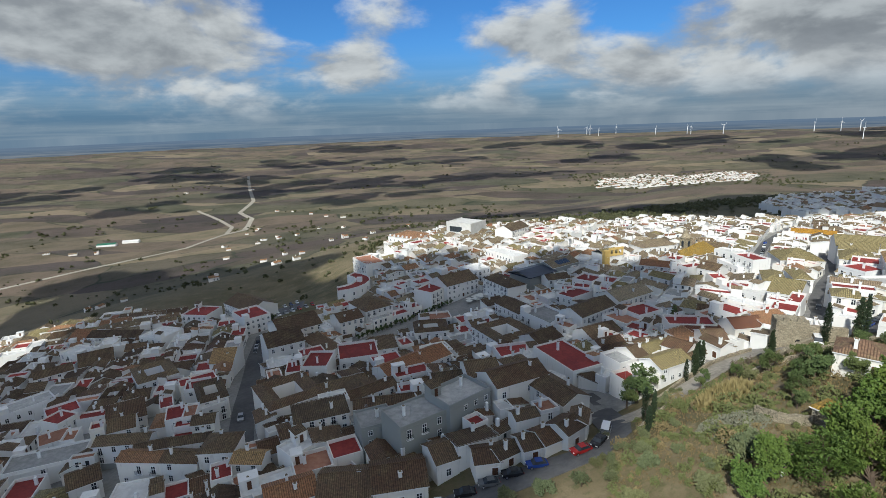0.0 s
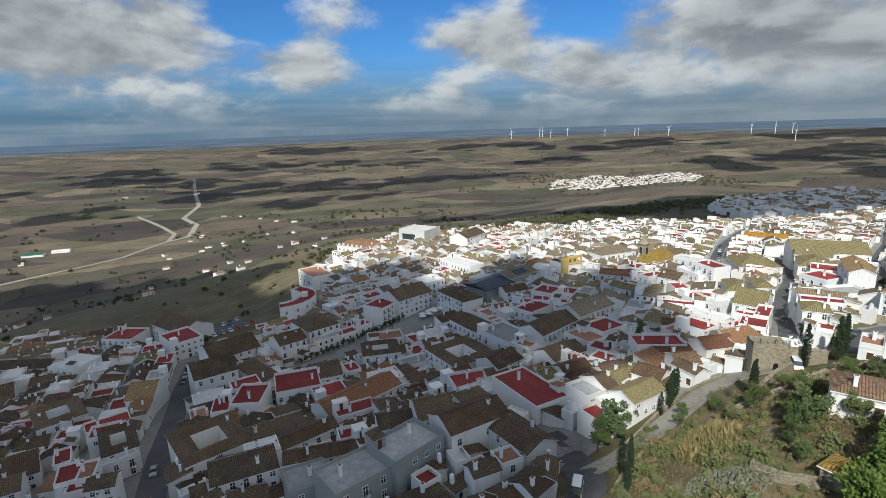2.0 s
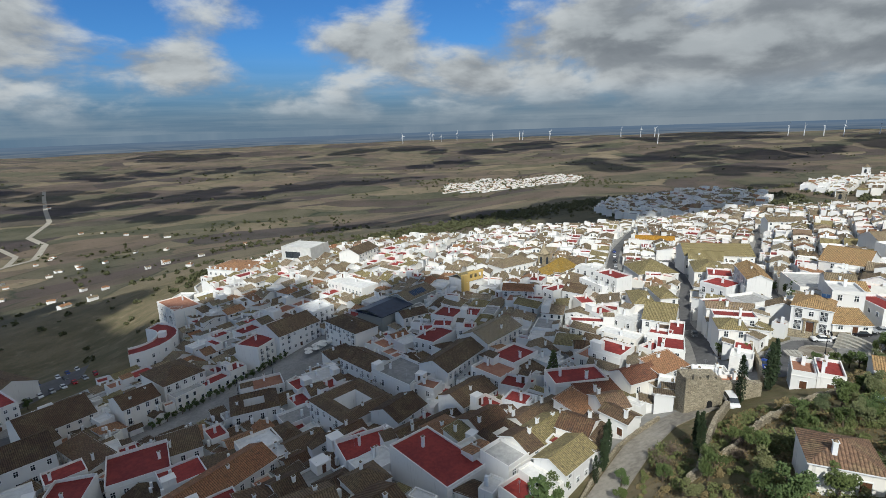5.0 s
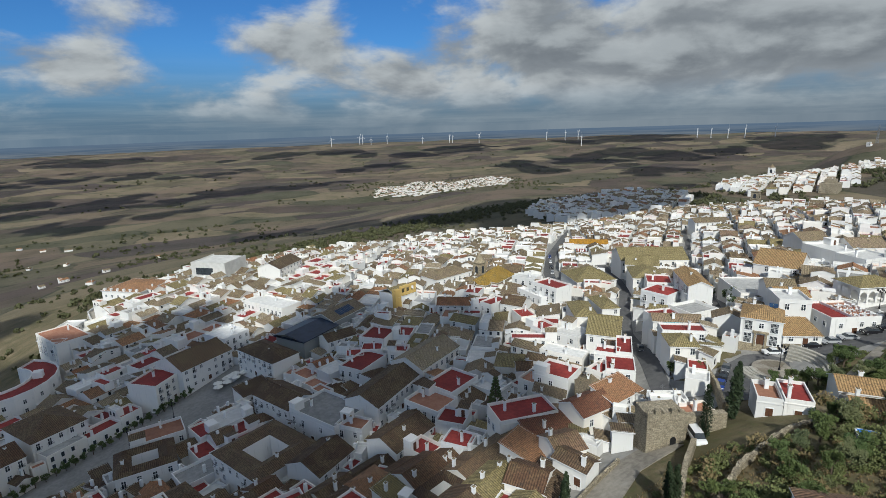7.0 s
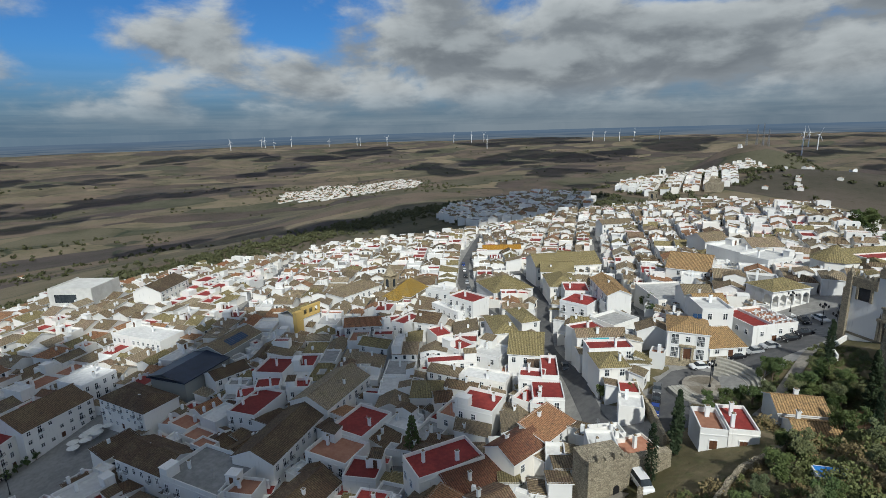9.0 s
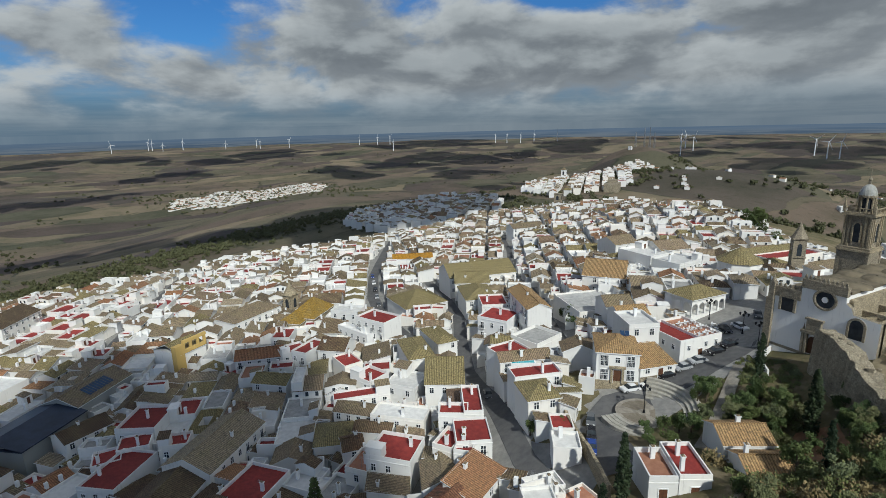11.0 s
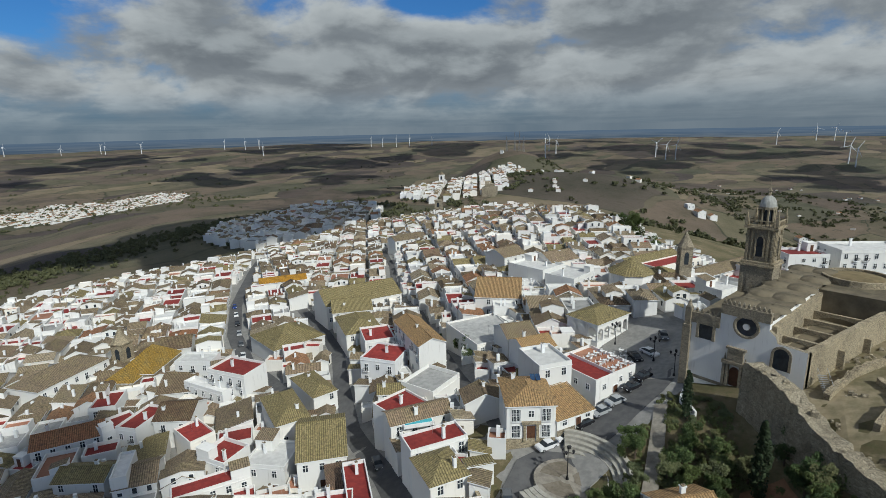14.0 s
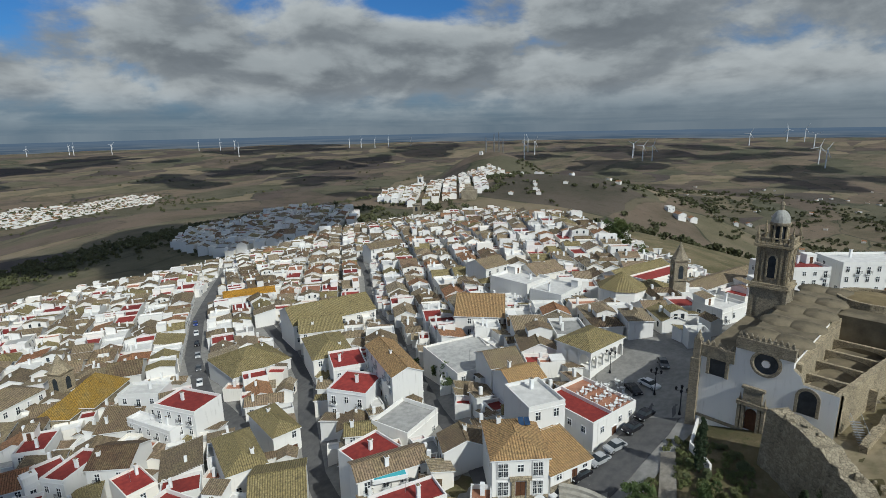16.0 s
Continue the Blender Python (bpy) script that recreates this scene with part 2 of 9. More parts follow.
def mat_ground():
    """Grass, scrub and bare earth near the town; ploughed and stubble fields on the plain."""
    m, n, b = principled("country_ground", 0.95)
    v = n.add("ShaderNodeTexCoord").outputs["Object"]
    # fields
    bent = n.add("ShaderNodeVectorMath", operation="ADD")
    n.link(v, bent.inputs[0])
    wob = n.add("ShaderNodeTexNoise")
    n.link(v, wob.inputs["Vector"])
    wob.inputs["Scale"].default_value, wob.inputs["Detail"].default_value = 0.0016, 4.0
    wv = n.add("ShaderNodeVectorMath", operation="SCALE")
    n.link(wob.outputs["Color"], wv.inputs[0])
    wv.inputs["Scale"].default_value = 420
    n.link(wv.outputs[0], bent.inputs[1])
    vor = n.add("ShaderNodeTexVoronoi")
    n.link(n.scaled(bent.outputs[0], 0.0042, 0.0085, 0.002), vor.inputs["Vector"])
    vor.inputs["Scale"].default_value = 1.0
    cell = n.add("ShaderNodeSeparateXYZ")
    n.link(vor.outputs["Color"], cell.inputs[0])
    field = n.colours(cell.outputs[0], [(0.0, (0.055, 0.042, 0.038)), (0.2, (0.118, 0.088, 0.066)), (0.42, (0.150, 0.113, 0.078)), (0.62, (0.078, 0.075, 0.046)), (0.8, (0.20, 0.156, 0.102)), (0.9, (0.098, 0.082, 0.055)), (1.0, (0.068, 0.053, 0.048))])
    streak = n.noise(n.scaled(v, 1, 1, 1), 0.012, 7.0, 0.62)
    fine = n.noise(v, 0.09, 6.0, 0.65)
    field = n.mix(n.ramp(streak, 0.4, 0.68), field, n.mix(1.0, field, (0.62, 0.68, 0.6, 1), "MULTIPLY"))
    field = n.mix(n.ramp(fine, 0.55, 0.72), field, n.mix(1.0, field, (0.6, 0.68, 0.55, 1), "MULTIPLY"))
    edge = n.add("ShaderNodeTexVoronoi", feature="DISTANCE_TO_EDGE")
    n.link(n.scaled(bent.outputs[0], 0.0042, 0.0085, 0.002), edge.inputs["Vector"])
    edge.inputs["Scale"].default_value = 1.0
    hedge = n.math("MULTIPLY", n.ramp(edge.outputs["Distance"], 0.004, 0.02, 1.0, 0.0), n.ramp(streak, 0.42, 0.56))
    field = n.mix(n.math("MULTIPLY", hedge, 0.8), field, (0.022, 0.03, 0.014, 1))
    bush = n.math("MULTIPLY", n.ramp(n.noise(v, 0.03, 5.0, 0.7), 0.60, 0.66), n.ramp(n.noise(v, 0.004, 2.0), 0.46, 0.6))
    field = n.mix(n.math("MULTIPLY", bush, 0.85), field, (0.02, 0.028, 0.012, 1))
    # hillside
    g1, g2 = n.noise(v, 0.06, 7.0, 0.65), n.noise(v, 0.6, 6.0, 0.7)
    grass = n.mix(n.ramp(g1, 0.35, 0.65), (0.088, 0.078, 0.036, 1), (0.172, 0.136, 0.078, 1))
    grass = n.mix(n.ramp(g2, 0.46, 0.74), grass, (0.085, 0.088, 0.036, 1))
    grass = n.mix(n.math("MULTIPLY", n.ramp(n.noise(v, 0.12, 5.0, 0.7), 0.56, 0.7), 0.7), grass, (0.23, 0.185, 0.12, 1))
    sep = n.add("ShaderNodeSeparateXYZ")
    n.link(v, sep.inputs[0])
    dx, dy = n.math("SUBTRACT", sep.outputs[0], 60.0), n.math("SUBTRACT", sep.outputs[1], 80.0)
    far = n.math("SQRT", n.math("ADD", n.math("MULTIPLY", dx, dx), n.math("MULTIPLY", dy, dy)))
    far = n.math("ADD", far, n.math("MULTIPLY", n.math("SUBTRACT", n.noise(v, 0.006, 4.0), 0.5), 260.0))
    n.link(n.mix(n.ramp(far, 280, 620), grass, field), b.inputs["Base Color"])
    bump(n, b, n.math("ADD", g2, n.math("MULTIPLY", fine, 3.0)), 0.35, 0.7)
    return m


WHITE = mat_wall("limewashed_wall", (0.75, 0.735, 0.70), 0.6)
CREAM = mat_wall("cream_wall", (0.62, 0.52, 0.36))
YELLOW = mat_wall("ochre_wall", (0.52, 0.36, 0.12))
GREYWALL = mat_wall("grey_render", (0.30, 0.31, 0.29), 0.6)
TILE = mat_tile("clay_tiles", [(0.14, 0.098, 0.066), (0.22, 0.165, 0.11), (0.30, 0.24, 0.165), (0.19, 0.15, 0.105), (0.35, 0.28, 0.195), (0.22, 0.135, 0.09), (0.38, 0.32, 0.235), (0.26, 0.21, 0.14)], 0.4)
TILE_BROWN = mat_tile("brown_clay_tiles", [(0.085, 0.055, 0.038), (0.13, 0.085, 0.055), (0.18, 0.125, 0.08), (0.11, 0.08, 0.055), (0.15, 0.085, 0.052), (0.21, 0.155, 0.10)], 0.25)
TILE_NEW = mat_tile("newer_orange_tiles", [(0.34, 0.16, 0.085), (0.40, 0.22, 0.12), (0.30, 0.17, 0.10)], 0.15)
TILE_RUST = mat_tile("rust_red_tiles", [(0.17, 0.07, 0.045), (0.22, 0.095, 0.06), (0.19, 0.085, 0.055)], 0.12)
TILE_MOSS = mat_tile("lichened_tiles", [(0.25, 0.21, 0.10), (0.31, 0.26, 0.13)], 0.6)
RED = mat_plain("red_terrace_paint", (0.17, 0.024, 0.022), (0.30, 0.045, 0.036), 1.2, 0.75, 0, 0.01, 0.3)
ROOFGREY = mat_plain("grey_roof_felt", (0.26, 0.26, 0.25), (0.44, 0.43, 0.41), 0.8, 0.9, 0, 0.01, 0.35)
ROOFWHITE = mat_plain("white_terrace_tiles", (0.55, 0.54, 0.52), (0.74, 0.73, 0.70), 0.8, 0.85, 0, 0.01, 0.2)
TERRA = mat_plain("terracotta_paving", (0.30, 0.13, 0.08), (0.42, 0.22, 0.14), 0.9, 0.85, 0, 0.01, 0.3)
GLASS = mat_plain("dark_window_glass", (0.02, 0.025, 0.03), (0.06, 0.07, 0.08), 0.6, 0.15, 0, 0)
DOORWOOD = mat_plain("brown_door_wood", (0.07, 0.03, 0.016), (0.13, 0.06, 0.03), 2.0, 0.6)
GREEN = mat_plain("green_paint", (0.02, 0.10, 0.06), (0.03, 0.16, 0.10), 1.0, 0.6)
BLUE = mat_plain("blue_tarpaulin", (0.02, 0.12, 0.42), (0.05, 0.25, 0.62), 1.2, 0.45)
STONE = mat_stone("weathered_stone", (0.19, 0.16, 0.11), (0.43, 0.37, 0.27), 2.2)
RUBBLE = mat_stone("rubble_masonry", (0.22, 0.185, 0.125), (0.58, 0.50, 0.36), 2.4, 0.2)
GOLDSTONE = mat_stone("golden_sandstone", (0.25, 0.205, 0.13), (0.50, 0.42, 0.285), 2.0)
ASPHALT = mat_plain("asphalt", (0.075, 0.075, 0.078), (0.125, 0.122, 0.12), 0.7, 0.9, 0, 0.01)
PAVING = mat_plain("grey_paving", (0.19, 0.185, 0.175), (0.30, 0.29, 0.27), 0.9, 0.9, 0, 0.02)
COBBLE = mat_plain("worn_stone_paving", (0.18, 0.16, 0.13), (0.34, 0.31, 0.26), 1.1, 0.92, 0, 0.05)
BARK = mat_plain("bark", (0.07, 0.05, 0.035), (0.14, 0.105, 0.075), 3.0, 0.95)
LEAF = mat_leaf("dark_leaves", (0.034, 0.056, 0.019), (0.105, 0.15, 0.05))
LEAF_OLIVE = mat_leaf("olive_leaves", (0.06, 0.08, 0.036), (0.16, 0.185, 0.09))
LEAF_BRIGHT = mat_leaf("bright_pine_leaves", (0.035, 0.07, 0.013), (0.115, 0.18, 0.035))
LEAF_FAR = mat_leaf("far_wood_leaves", (0.024, 0.034, 0.015), (0.075, 0.085, 0.038))
CYPRESS = mat_leaf("cypress_leaves", (0.010, 0.020, 0.010), (0.03, 0.05, 0.02))
METAL = mat_plain("grey_metal", (0.30, 0.31, 0.32), (0.42, 0.43, 0.44), 1.0, 0.4, 0.7, 0)
IRON = mat_plain("dark_iron", (0.02, 0.02, 0.022), (0.04, 0.04, 0.042), 2.0, 0.5, 0.6, 0)
SOLAR = mat_plain("blue_solar_glass", (0.02, 0.04, 0.09), (0.04, 0.09, 0.17), 0.7, 0.15, 0.2, 0)
RUBBER = mat_plain("black_rubber", (0.012, 0.012, 0.012), (0.03, 0.03, 0.03), 3.0, 0.8)
WATER = mat_plain("pool_water", (0.05, 0.30, 0.36), (0.10, 0.45, 0.50), 0.5, 0.1, 0, 0)
TURBINE = mat_plain("white_turbine_paint", (0.68, 0.69, 0.70), (0.78, 0.78, 0.78), 0.1, 0.5, 0, 0)
CLOTH = mat_plain("white_parasol_cloth", (0.62, 0.60, 0.54), (0.78, 0.76, 0.70), 1.5, 0.9)
EARTH = mat_plain("reddish_earth", (0.17, 0.09, 0.05), (0.28, 0.16, 0.09), 0.9, 0.95, 0, 0.05)
GROUND = mat_ground()


def car_paint(name, c):
    return mat_plain(name, c, tuple(min(1, q * 1.1 + 0.005) for q in c), 0.5, 0.25, 0.1, 0)


CAR_PAINTS = [car_paint("white_car_paint", (0.72, 0.72, 0.72)), car_paint("silver_car_paint", (0.36, 0.37, 0.38)), car_paint("black_car_paint", (0.015, 0.015, 0.018)),
              car_paint("blue_car_paint", (0.02, 0.05, 0.22)), car_paint("red_car_paint", (0.33, 0.02, 0.02)), car_paint("grey_car_paint", (0.12, 0.125, 0.13))]
# hills of the ground: centre x y, width, height
HILLS = [
    (130, 40, 130, 45.9),
    (60, 120, 80, -0.5),
    (170, 140, 80, 27.9),
    (260, 130, 100, -17.0),
    (-60, 150, 110, -12.1),
    (20, 230, 90, 12.4),
    (110, 230, 80, -0.8),
    (200, 240, 90, 1.5),
    (-180, 250, 120, 26.1),
    (20, 360, 110, 20.0),
    (160, 350, 110, 39.2),
    (300, 300, 120, 9.7),
    (400, 230, 140, 71.5),
    (560, 300, 170, -0.8),
    (700, 450, 180, 69.3),
    (430, 520, 160, 40.9),
    (850, 250, 180, 93.8),
    (-100, 420, 160, 41.1),
    (120, 560, 200, 42.5),
    (0, -80, 170, 79.4),
    (-200, 60, 180, 74.1),
    (300, -60, 200, 101.4),
]
HILLS_MORE = [
    (600, 80, 220, 18.5),
    (500, 800, 260, 57.2),
    (-100, 750, 260, 36.3),
    (0, 40, 90, -13.8),
    (-110, 350, 60, -26.0),
    (54, 92, 35, 12.1),
    (80, 255, 50, 4.2),
    (-39, 369, 45, 14.8),
    (-50, 130, 45, 11.2),
    (92, 140, 35, -3.4),
    (318, 175, 60, 19.4),
    (-330, 400, 110, 20.8),
    (-100, 300, 50, 7.5),
    (128, 170, 35, -7.8),
    (16, 120, 35, 0.5),
    (1250, 640, 140, 152.4),
    (980, 550, 120, 63.9),
    (600, 1020, 180, 41.2),
    (128, 147, 16, 5.2),
    (170, 116, 18, -2.4),
    (16, 121, 20, 6.1),
    (32, 107, 14, -7.8),
]
HILLS_SMALL = [
    (57, 109, 13, -4.0),
    (147, 126, 14, -1.3),
    (122, 112, 16, -0.5),
    (127, 104, 9, -5.0),
    (131, 127, 9, -3.2),
    (136, 101, 6, -2.6),
]

# ---- geometry helpers ----


def height(x, y):
    """The ground's height."""
    z = -115.0
    for cx, cy, s, k in HILLS + HILLS_MORE + HILLS_SMALL:
        z += k * math.exp(-((x - cx) ** 2 + (y - cy) ** 2) / (2 * s * s))
    d = math.hypot(x - 60, y - 60)
    if d > 700:
        q = min(1.0, (d - 700) / 900)
        z += q * (10 * noise.noise((x / 420, y / 420, 1.7)) + 6 * noise.noise((x / 160, y / 160, 4.1)))
    if d > 2300:
        q = min(0.68, (d - 2300) / 2500)
        z += q**1.3 * (148 + 14 * noise.noise((x / 900, y / 900, 9.3)))
    return z


class Shape:
    """Collects corners, faces, material slots and roof coordinates, in the frame of one thing."""

    def __init__(self):
        self.v, self.f, self.m, self.uv, self.tones = [], [], [], [], []
        self.tone = 0.5

    def face(self, pts, mat=0, uv=None):
        i = len(self.v)
        self.v += [tuple(p) for p in pts]
        self.f.append(tuple(range(i, i + len(pts))))
        self.m.append(mat)
        self.tones += [self.tone] * len(pts)
        self.uv.append(uv or [(p[0] + p[1], p[2]) for p in pts])

    def box(self, x0, x1, y0, y1, z0, z1, mat=0, top=None, bottom=False):
        a, b, c, d = (x0, y0), (x1, y0), (x1, y1), (x0, y1)
        for p, q in ((a, b), (b, c), (c, d), (d, a)):
            self.face([(*p, z0), (*q, z0), (*q, z1), (*p, z1)], mat)
        self.face([(*a, z1), (*b, z1), (*c, z1), (*d, z1)], mat if top is None else top, [(x0, y0), (x1, y0), (x1, y1), (x0, y1)])
        if bottom:
            self.face([(*d, z0), (*c, z0), (*b, z0), (*a, z0)], mat)
        return self

    def bevel_box(self, x0, x1, y0, y1, z0, z1, r, mat=0):
        """A box whose upper edges are chamfered."""
        lo = [(x0, y0), (x1, y0), (x1, y1), (x0, y1)]
        hi = [(x0 + r, y0 + r), (x1 - r, y0 + r), (x1 - r, y1 - r), (x0 + r, y1 - r)]
        for i in range(4):
            j = (i + 1) % 4
            self.face([(*lo[i], z0), (*lo[j], z0), (*lo[j], z1 - r), (*lo[i], z1 - r)], mat)
            self.face([(*lo[i], z1 - r), (*lo[j], z1 - r), (*hi[j], z1), (*hi[i], z1)], mat)
        self.face([(*p, z1) for p in hi], mat)
        return self

    def slope(self, a, b, c, d, mat=0):
        """A roof face: a-b along the eave, c-d above; its coordinates run along the eave and up the slope."""
        e = (Vector(b) - Vector(a))
        e = e.normalized() if e.length > 1e-6 else Vector((1, 0, 0))
        nrm = (Vector(b) - Vector(a)).cross(Vector(d) - Vector(a))
        if nrm.length < 1e-6:
            nrm = (Vector(b) - Vector(a)).cross(Vector(c) - Vector(a))
        s = nrm.normalized().cross(e)
        pts = [a, b, c] if (Vector(c) - Vector(d)).length < 1e-6 else [a, b, c, d]
        self.face(pts, mat, [((Vector(p) - Vector(a)).dot(e), (Vector(p) - Vector(a)).dot(s)) for p in pts])

    def ring(self, cx, cy, r0, z0, r1, z1, n=12, mat=0, cap=False, turn=0.0):
        """A tapered ring of n sides, such as a drum, a cone or a cornice."""
        p = [(math.cos(turn + 2 * math.pi * i / n), math.sin(turn + 2 * math.pi * i / n)) for i in range(n)]
        for i in range(n):
            a, b = p[i], p[(i + 1) % n]
            q = [(cx + a[0] * r0, cy + a[1] * r0, z0), (cx + b[0] * r0, cy + b[1] * r0, z0)]
            if r1 > 1e-4:
                q += [(cx + b[0] * r1, cy + b[1] * r1, z1), (cx + a[0] * r1, cy + a[1] * r1, z1)]
            else:
                q += [(cx, cy, z1)]
            self.face(q, mat)
        if cap:
            self.face([(cx + a[0] * r1, cy + a[1] * r1, z1) for a in p], mat)
        return self

    def tube(self, a, b, r0, r1, n=6, mat=0):
        a, b = Vector(a), Vector(b)
        d = (b - a).normalized()
        u = d.orthogonal().normalized()
        w = d.cross(u)
        pa = [a + (u * math.cos(2 * math.pi * i / n) + w * math.sin(2 * math.pi * i / n)) * r0 for i in range(n)]
        pb = [b + (u * math.cos(2 * math.pi * i / n) + w * math.sin(2 * math.pi * i / n)) * r1 for i in range(n)]
        for i in range(n):
            j = (i + 1) % n
            self.face([pa[i], pa[j], pb[j], pb[i]], mat)
        self.face(pb, mat)

    def mesh(self, name, mats, smooth=False):
        me = bpy.data.meshes.new(name)
        me.from_pydata(self.v, [], self.f)
        for q in mats:
            me.materials.append(q)
        me.polygons.foreach_set("material_index", self.m)
        lay = me.uv_layers.new(name="UVMap")
        lay.data.foreach_set("uv", [c for f in self.uv for p in f for c in p])
        at = me.attributes.new("tone", "FLOAT", "POINT")
        at.data.foreach_set("value", self.tones)
        if smooth:
            me.polygons.foreach_set("use_smooth", [True] * len(me.polygons))
        me.update()
        return me

    def join(self, other, m, slots):
        """Takes in another shape, moved by m; slots: the material slot here for each of its slots."""
        i = len(self.v)
        self.v += [tuple(m @ Vector(p)) for p in other.v]
        self.f += [tuple(k + i for k in f) for f in other.f]
        self.m += [slots[k] for k in other.m]
        self.uv += other.uv
        self.tones += other.tones


def part(name, shape, mats, parent, label="", at=None, smooth=False):
    """One mesh object under a thing or under a part."""
    me = shape.mesh(name, mats if isinstance(mats, (list, tuple)) else [mats], smooth) if isinstance(shape, Shape) else shape
    ob = new(name, me)
    ob.parent = parent
    if at is not None:
        ob.matrix_local = at
    return tagged(ob, label)


def thing(name, x, y, z, turn=0.0, label="", category="", group="", kind=""):
    """An Empty at a thing's base."""
    e = new(name)
    e.empty_display_size = 0.5
    e.matrix_world = pose(x, y, z, 0, 0, turn)
    return tagged(e, label, category, group, kind)


def inside(x, y, poly):
    hit, j = False, len(poly) - 1
    for i in range(len(poly)):
        (xi, yi), (xj, yj) = poly[i], poly[j]
        if (yi > y) != (yj > y) and x < (xj - xi) * (y - yi) / (yj - yi) + xi:
            hit = not hit
        j = i
    return hit


def near_line(x, y, line):
    """Distance from a line of points."""
    best = 1e9
    for (ax, ay), (bx, by) in zip(line, line[1:]):
        dx, dy = bx - ax, by - ay
        t = max(0.0, min(1.0, ((x - ax) * dx + (y - ay) * dy) / (dx * dx + dy * dy)))
        best = min(best, math.hypot(x - ax - t * dx, y - ay - t * dy))
    return best


# ---- ground ----


def build_ground():
    """One sheet out to the horizon, finer near the town."""
    rings, r = [0.0], 5.0
    while r < 4930:
        rings.append(r)
        r += max(5.0, r * 0.028)
    rings.append(4930)
    n = 288
    verts, faces = [(60, 90, height(60, 90))], []
    for r in rings[1:]:
        for i in range(n):
            a = 2 * math.pi * i / n
            x, y = 60 + r * math.cos(a), 90 + r * math.sin(a)
            verts.append((x, y, height(x, y)))
    for i in range(n):
        faces.append((0, 1 + i, 1 + (i + 1) % n))
    for k in range(len(rings) - 2):
        for i in range(n):
            a, b = 1 + k * n + i, 1 + k * n + (i + 1) % n
            faces.append((a, a + n, b + n, b))
    me = bpy.data.meshes.new("ground")
    me.from_pydata(verts, [], faces)
    me.polygons.foreach_set("use_smooth", [True] * len(faces))
    me.materials.append(GROUND)
    return tagged(new("ground", me), "rolling brown farmland and grassy hillside", "ground", kind="structure")


def build_backdrop():
    """The last strip of plain before the horizon: a glowing ring round the land, blue haze painted in."""
    m = bpy.data.materials.new("hazy_distance")
    m.use_nodes = True
    n = Nodes(m.node_tree)
    out, em = n.add("ShaderNodeOutputMaterial"), n.add("ShaderNodeEmission")
    n.link(em.outputs[0], out.inputs[0])
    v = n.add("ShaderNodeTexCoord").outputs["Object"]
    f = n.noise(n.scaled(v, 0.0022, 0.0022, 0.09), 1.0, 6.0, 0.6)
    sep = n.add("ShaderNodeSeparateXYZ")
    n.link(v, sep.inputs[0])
    # haze painted into the emission: bluish streaks, bluer towards the top
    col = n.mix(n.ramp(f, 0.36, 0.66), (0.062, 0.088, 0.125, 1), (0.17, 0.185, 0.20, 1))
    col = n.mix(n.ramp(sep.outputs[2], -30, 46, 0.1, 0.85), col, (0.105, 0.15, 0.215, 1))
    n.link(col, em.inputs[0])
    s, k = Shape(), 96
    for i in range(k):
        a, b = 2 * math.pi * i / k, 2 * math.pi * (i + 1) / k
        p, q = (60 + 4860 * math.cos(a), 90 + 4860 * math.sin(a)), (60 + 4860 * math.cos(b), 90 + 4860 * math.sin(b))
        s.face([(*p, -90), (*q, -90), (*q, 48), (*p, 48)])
    return tagged(part("backdrop", s, m, None), "backdrop ring of plain with blue haze painted in", "distance", kind="structure")


def ribbon(name, line, width, lift, mat, label, category="road", step=4.0):
    """A road laid on the ground along a line, with a thin edge."""
    pts = []
    for (ax, ay), (bx, by) in zip(line, line[1:]):
        k = max(1, int(math.hypot(bx - ax, by - ay) / step))
        pts += [(ax + (bx - ax) * i / k, ay + (by - ay) * i / k) for i in range(k)]
    pts.append(line[-1])
    s, rows = Shape(), []
    for i, (x, y) in enumerate(pts):
        (ax, ay), (bx, by) = pts[max(0, i - 1)], pts[min(len(pts) - 1, i + 1)]
        d = Vector((bx - ax, by - ay)).normalized()
        nx, ny = -d.y, d.x
        rows.append([(x + nx * o, y + ny * o, height(x + nx * o, y + ny * o) + lift) for o in (-width / 2, 0, width / 2)])
    for p, q in zip(rows, rows[1:]):
        for k in (0, 1):
            s.face([p[k], p[k + 1], q[k + 1], q[k]])
        for k in (0, 2):
            s.face([p[k], q[k], (*q[k][:2], q[k][2] - 0.6), (*p[k][:2], p[k][2] - 0.6)])
    return tagged(part(name, s, mat, None), label, category, kind="structure")


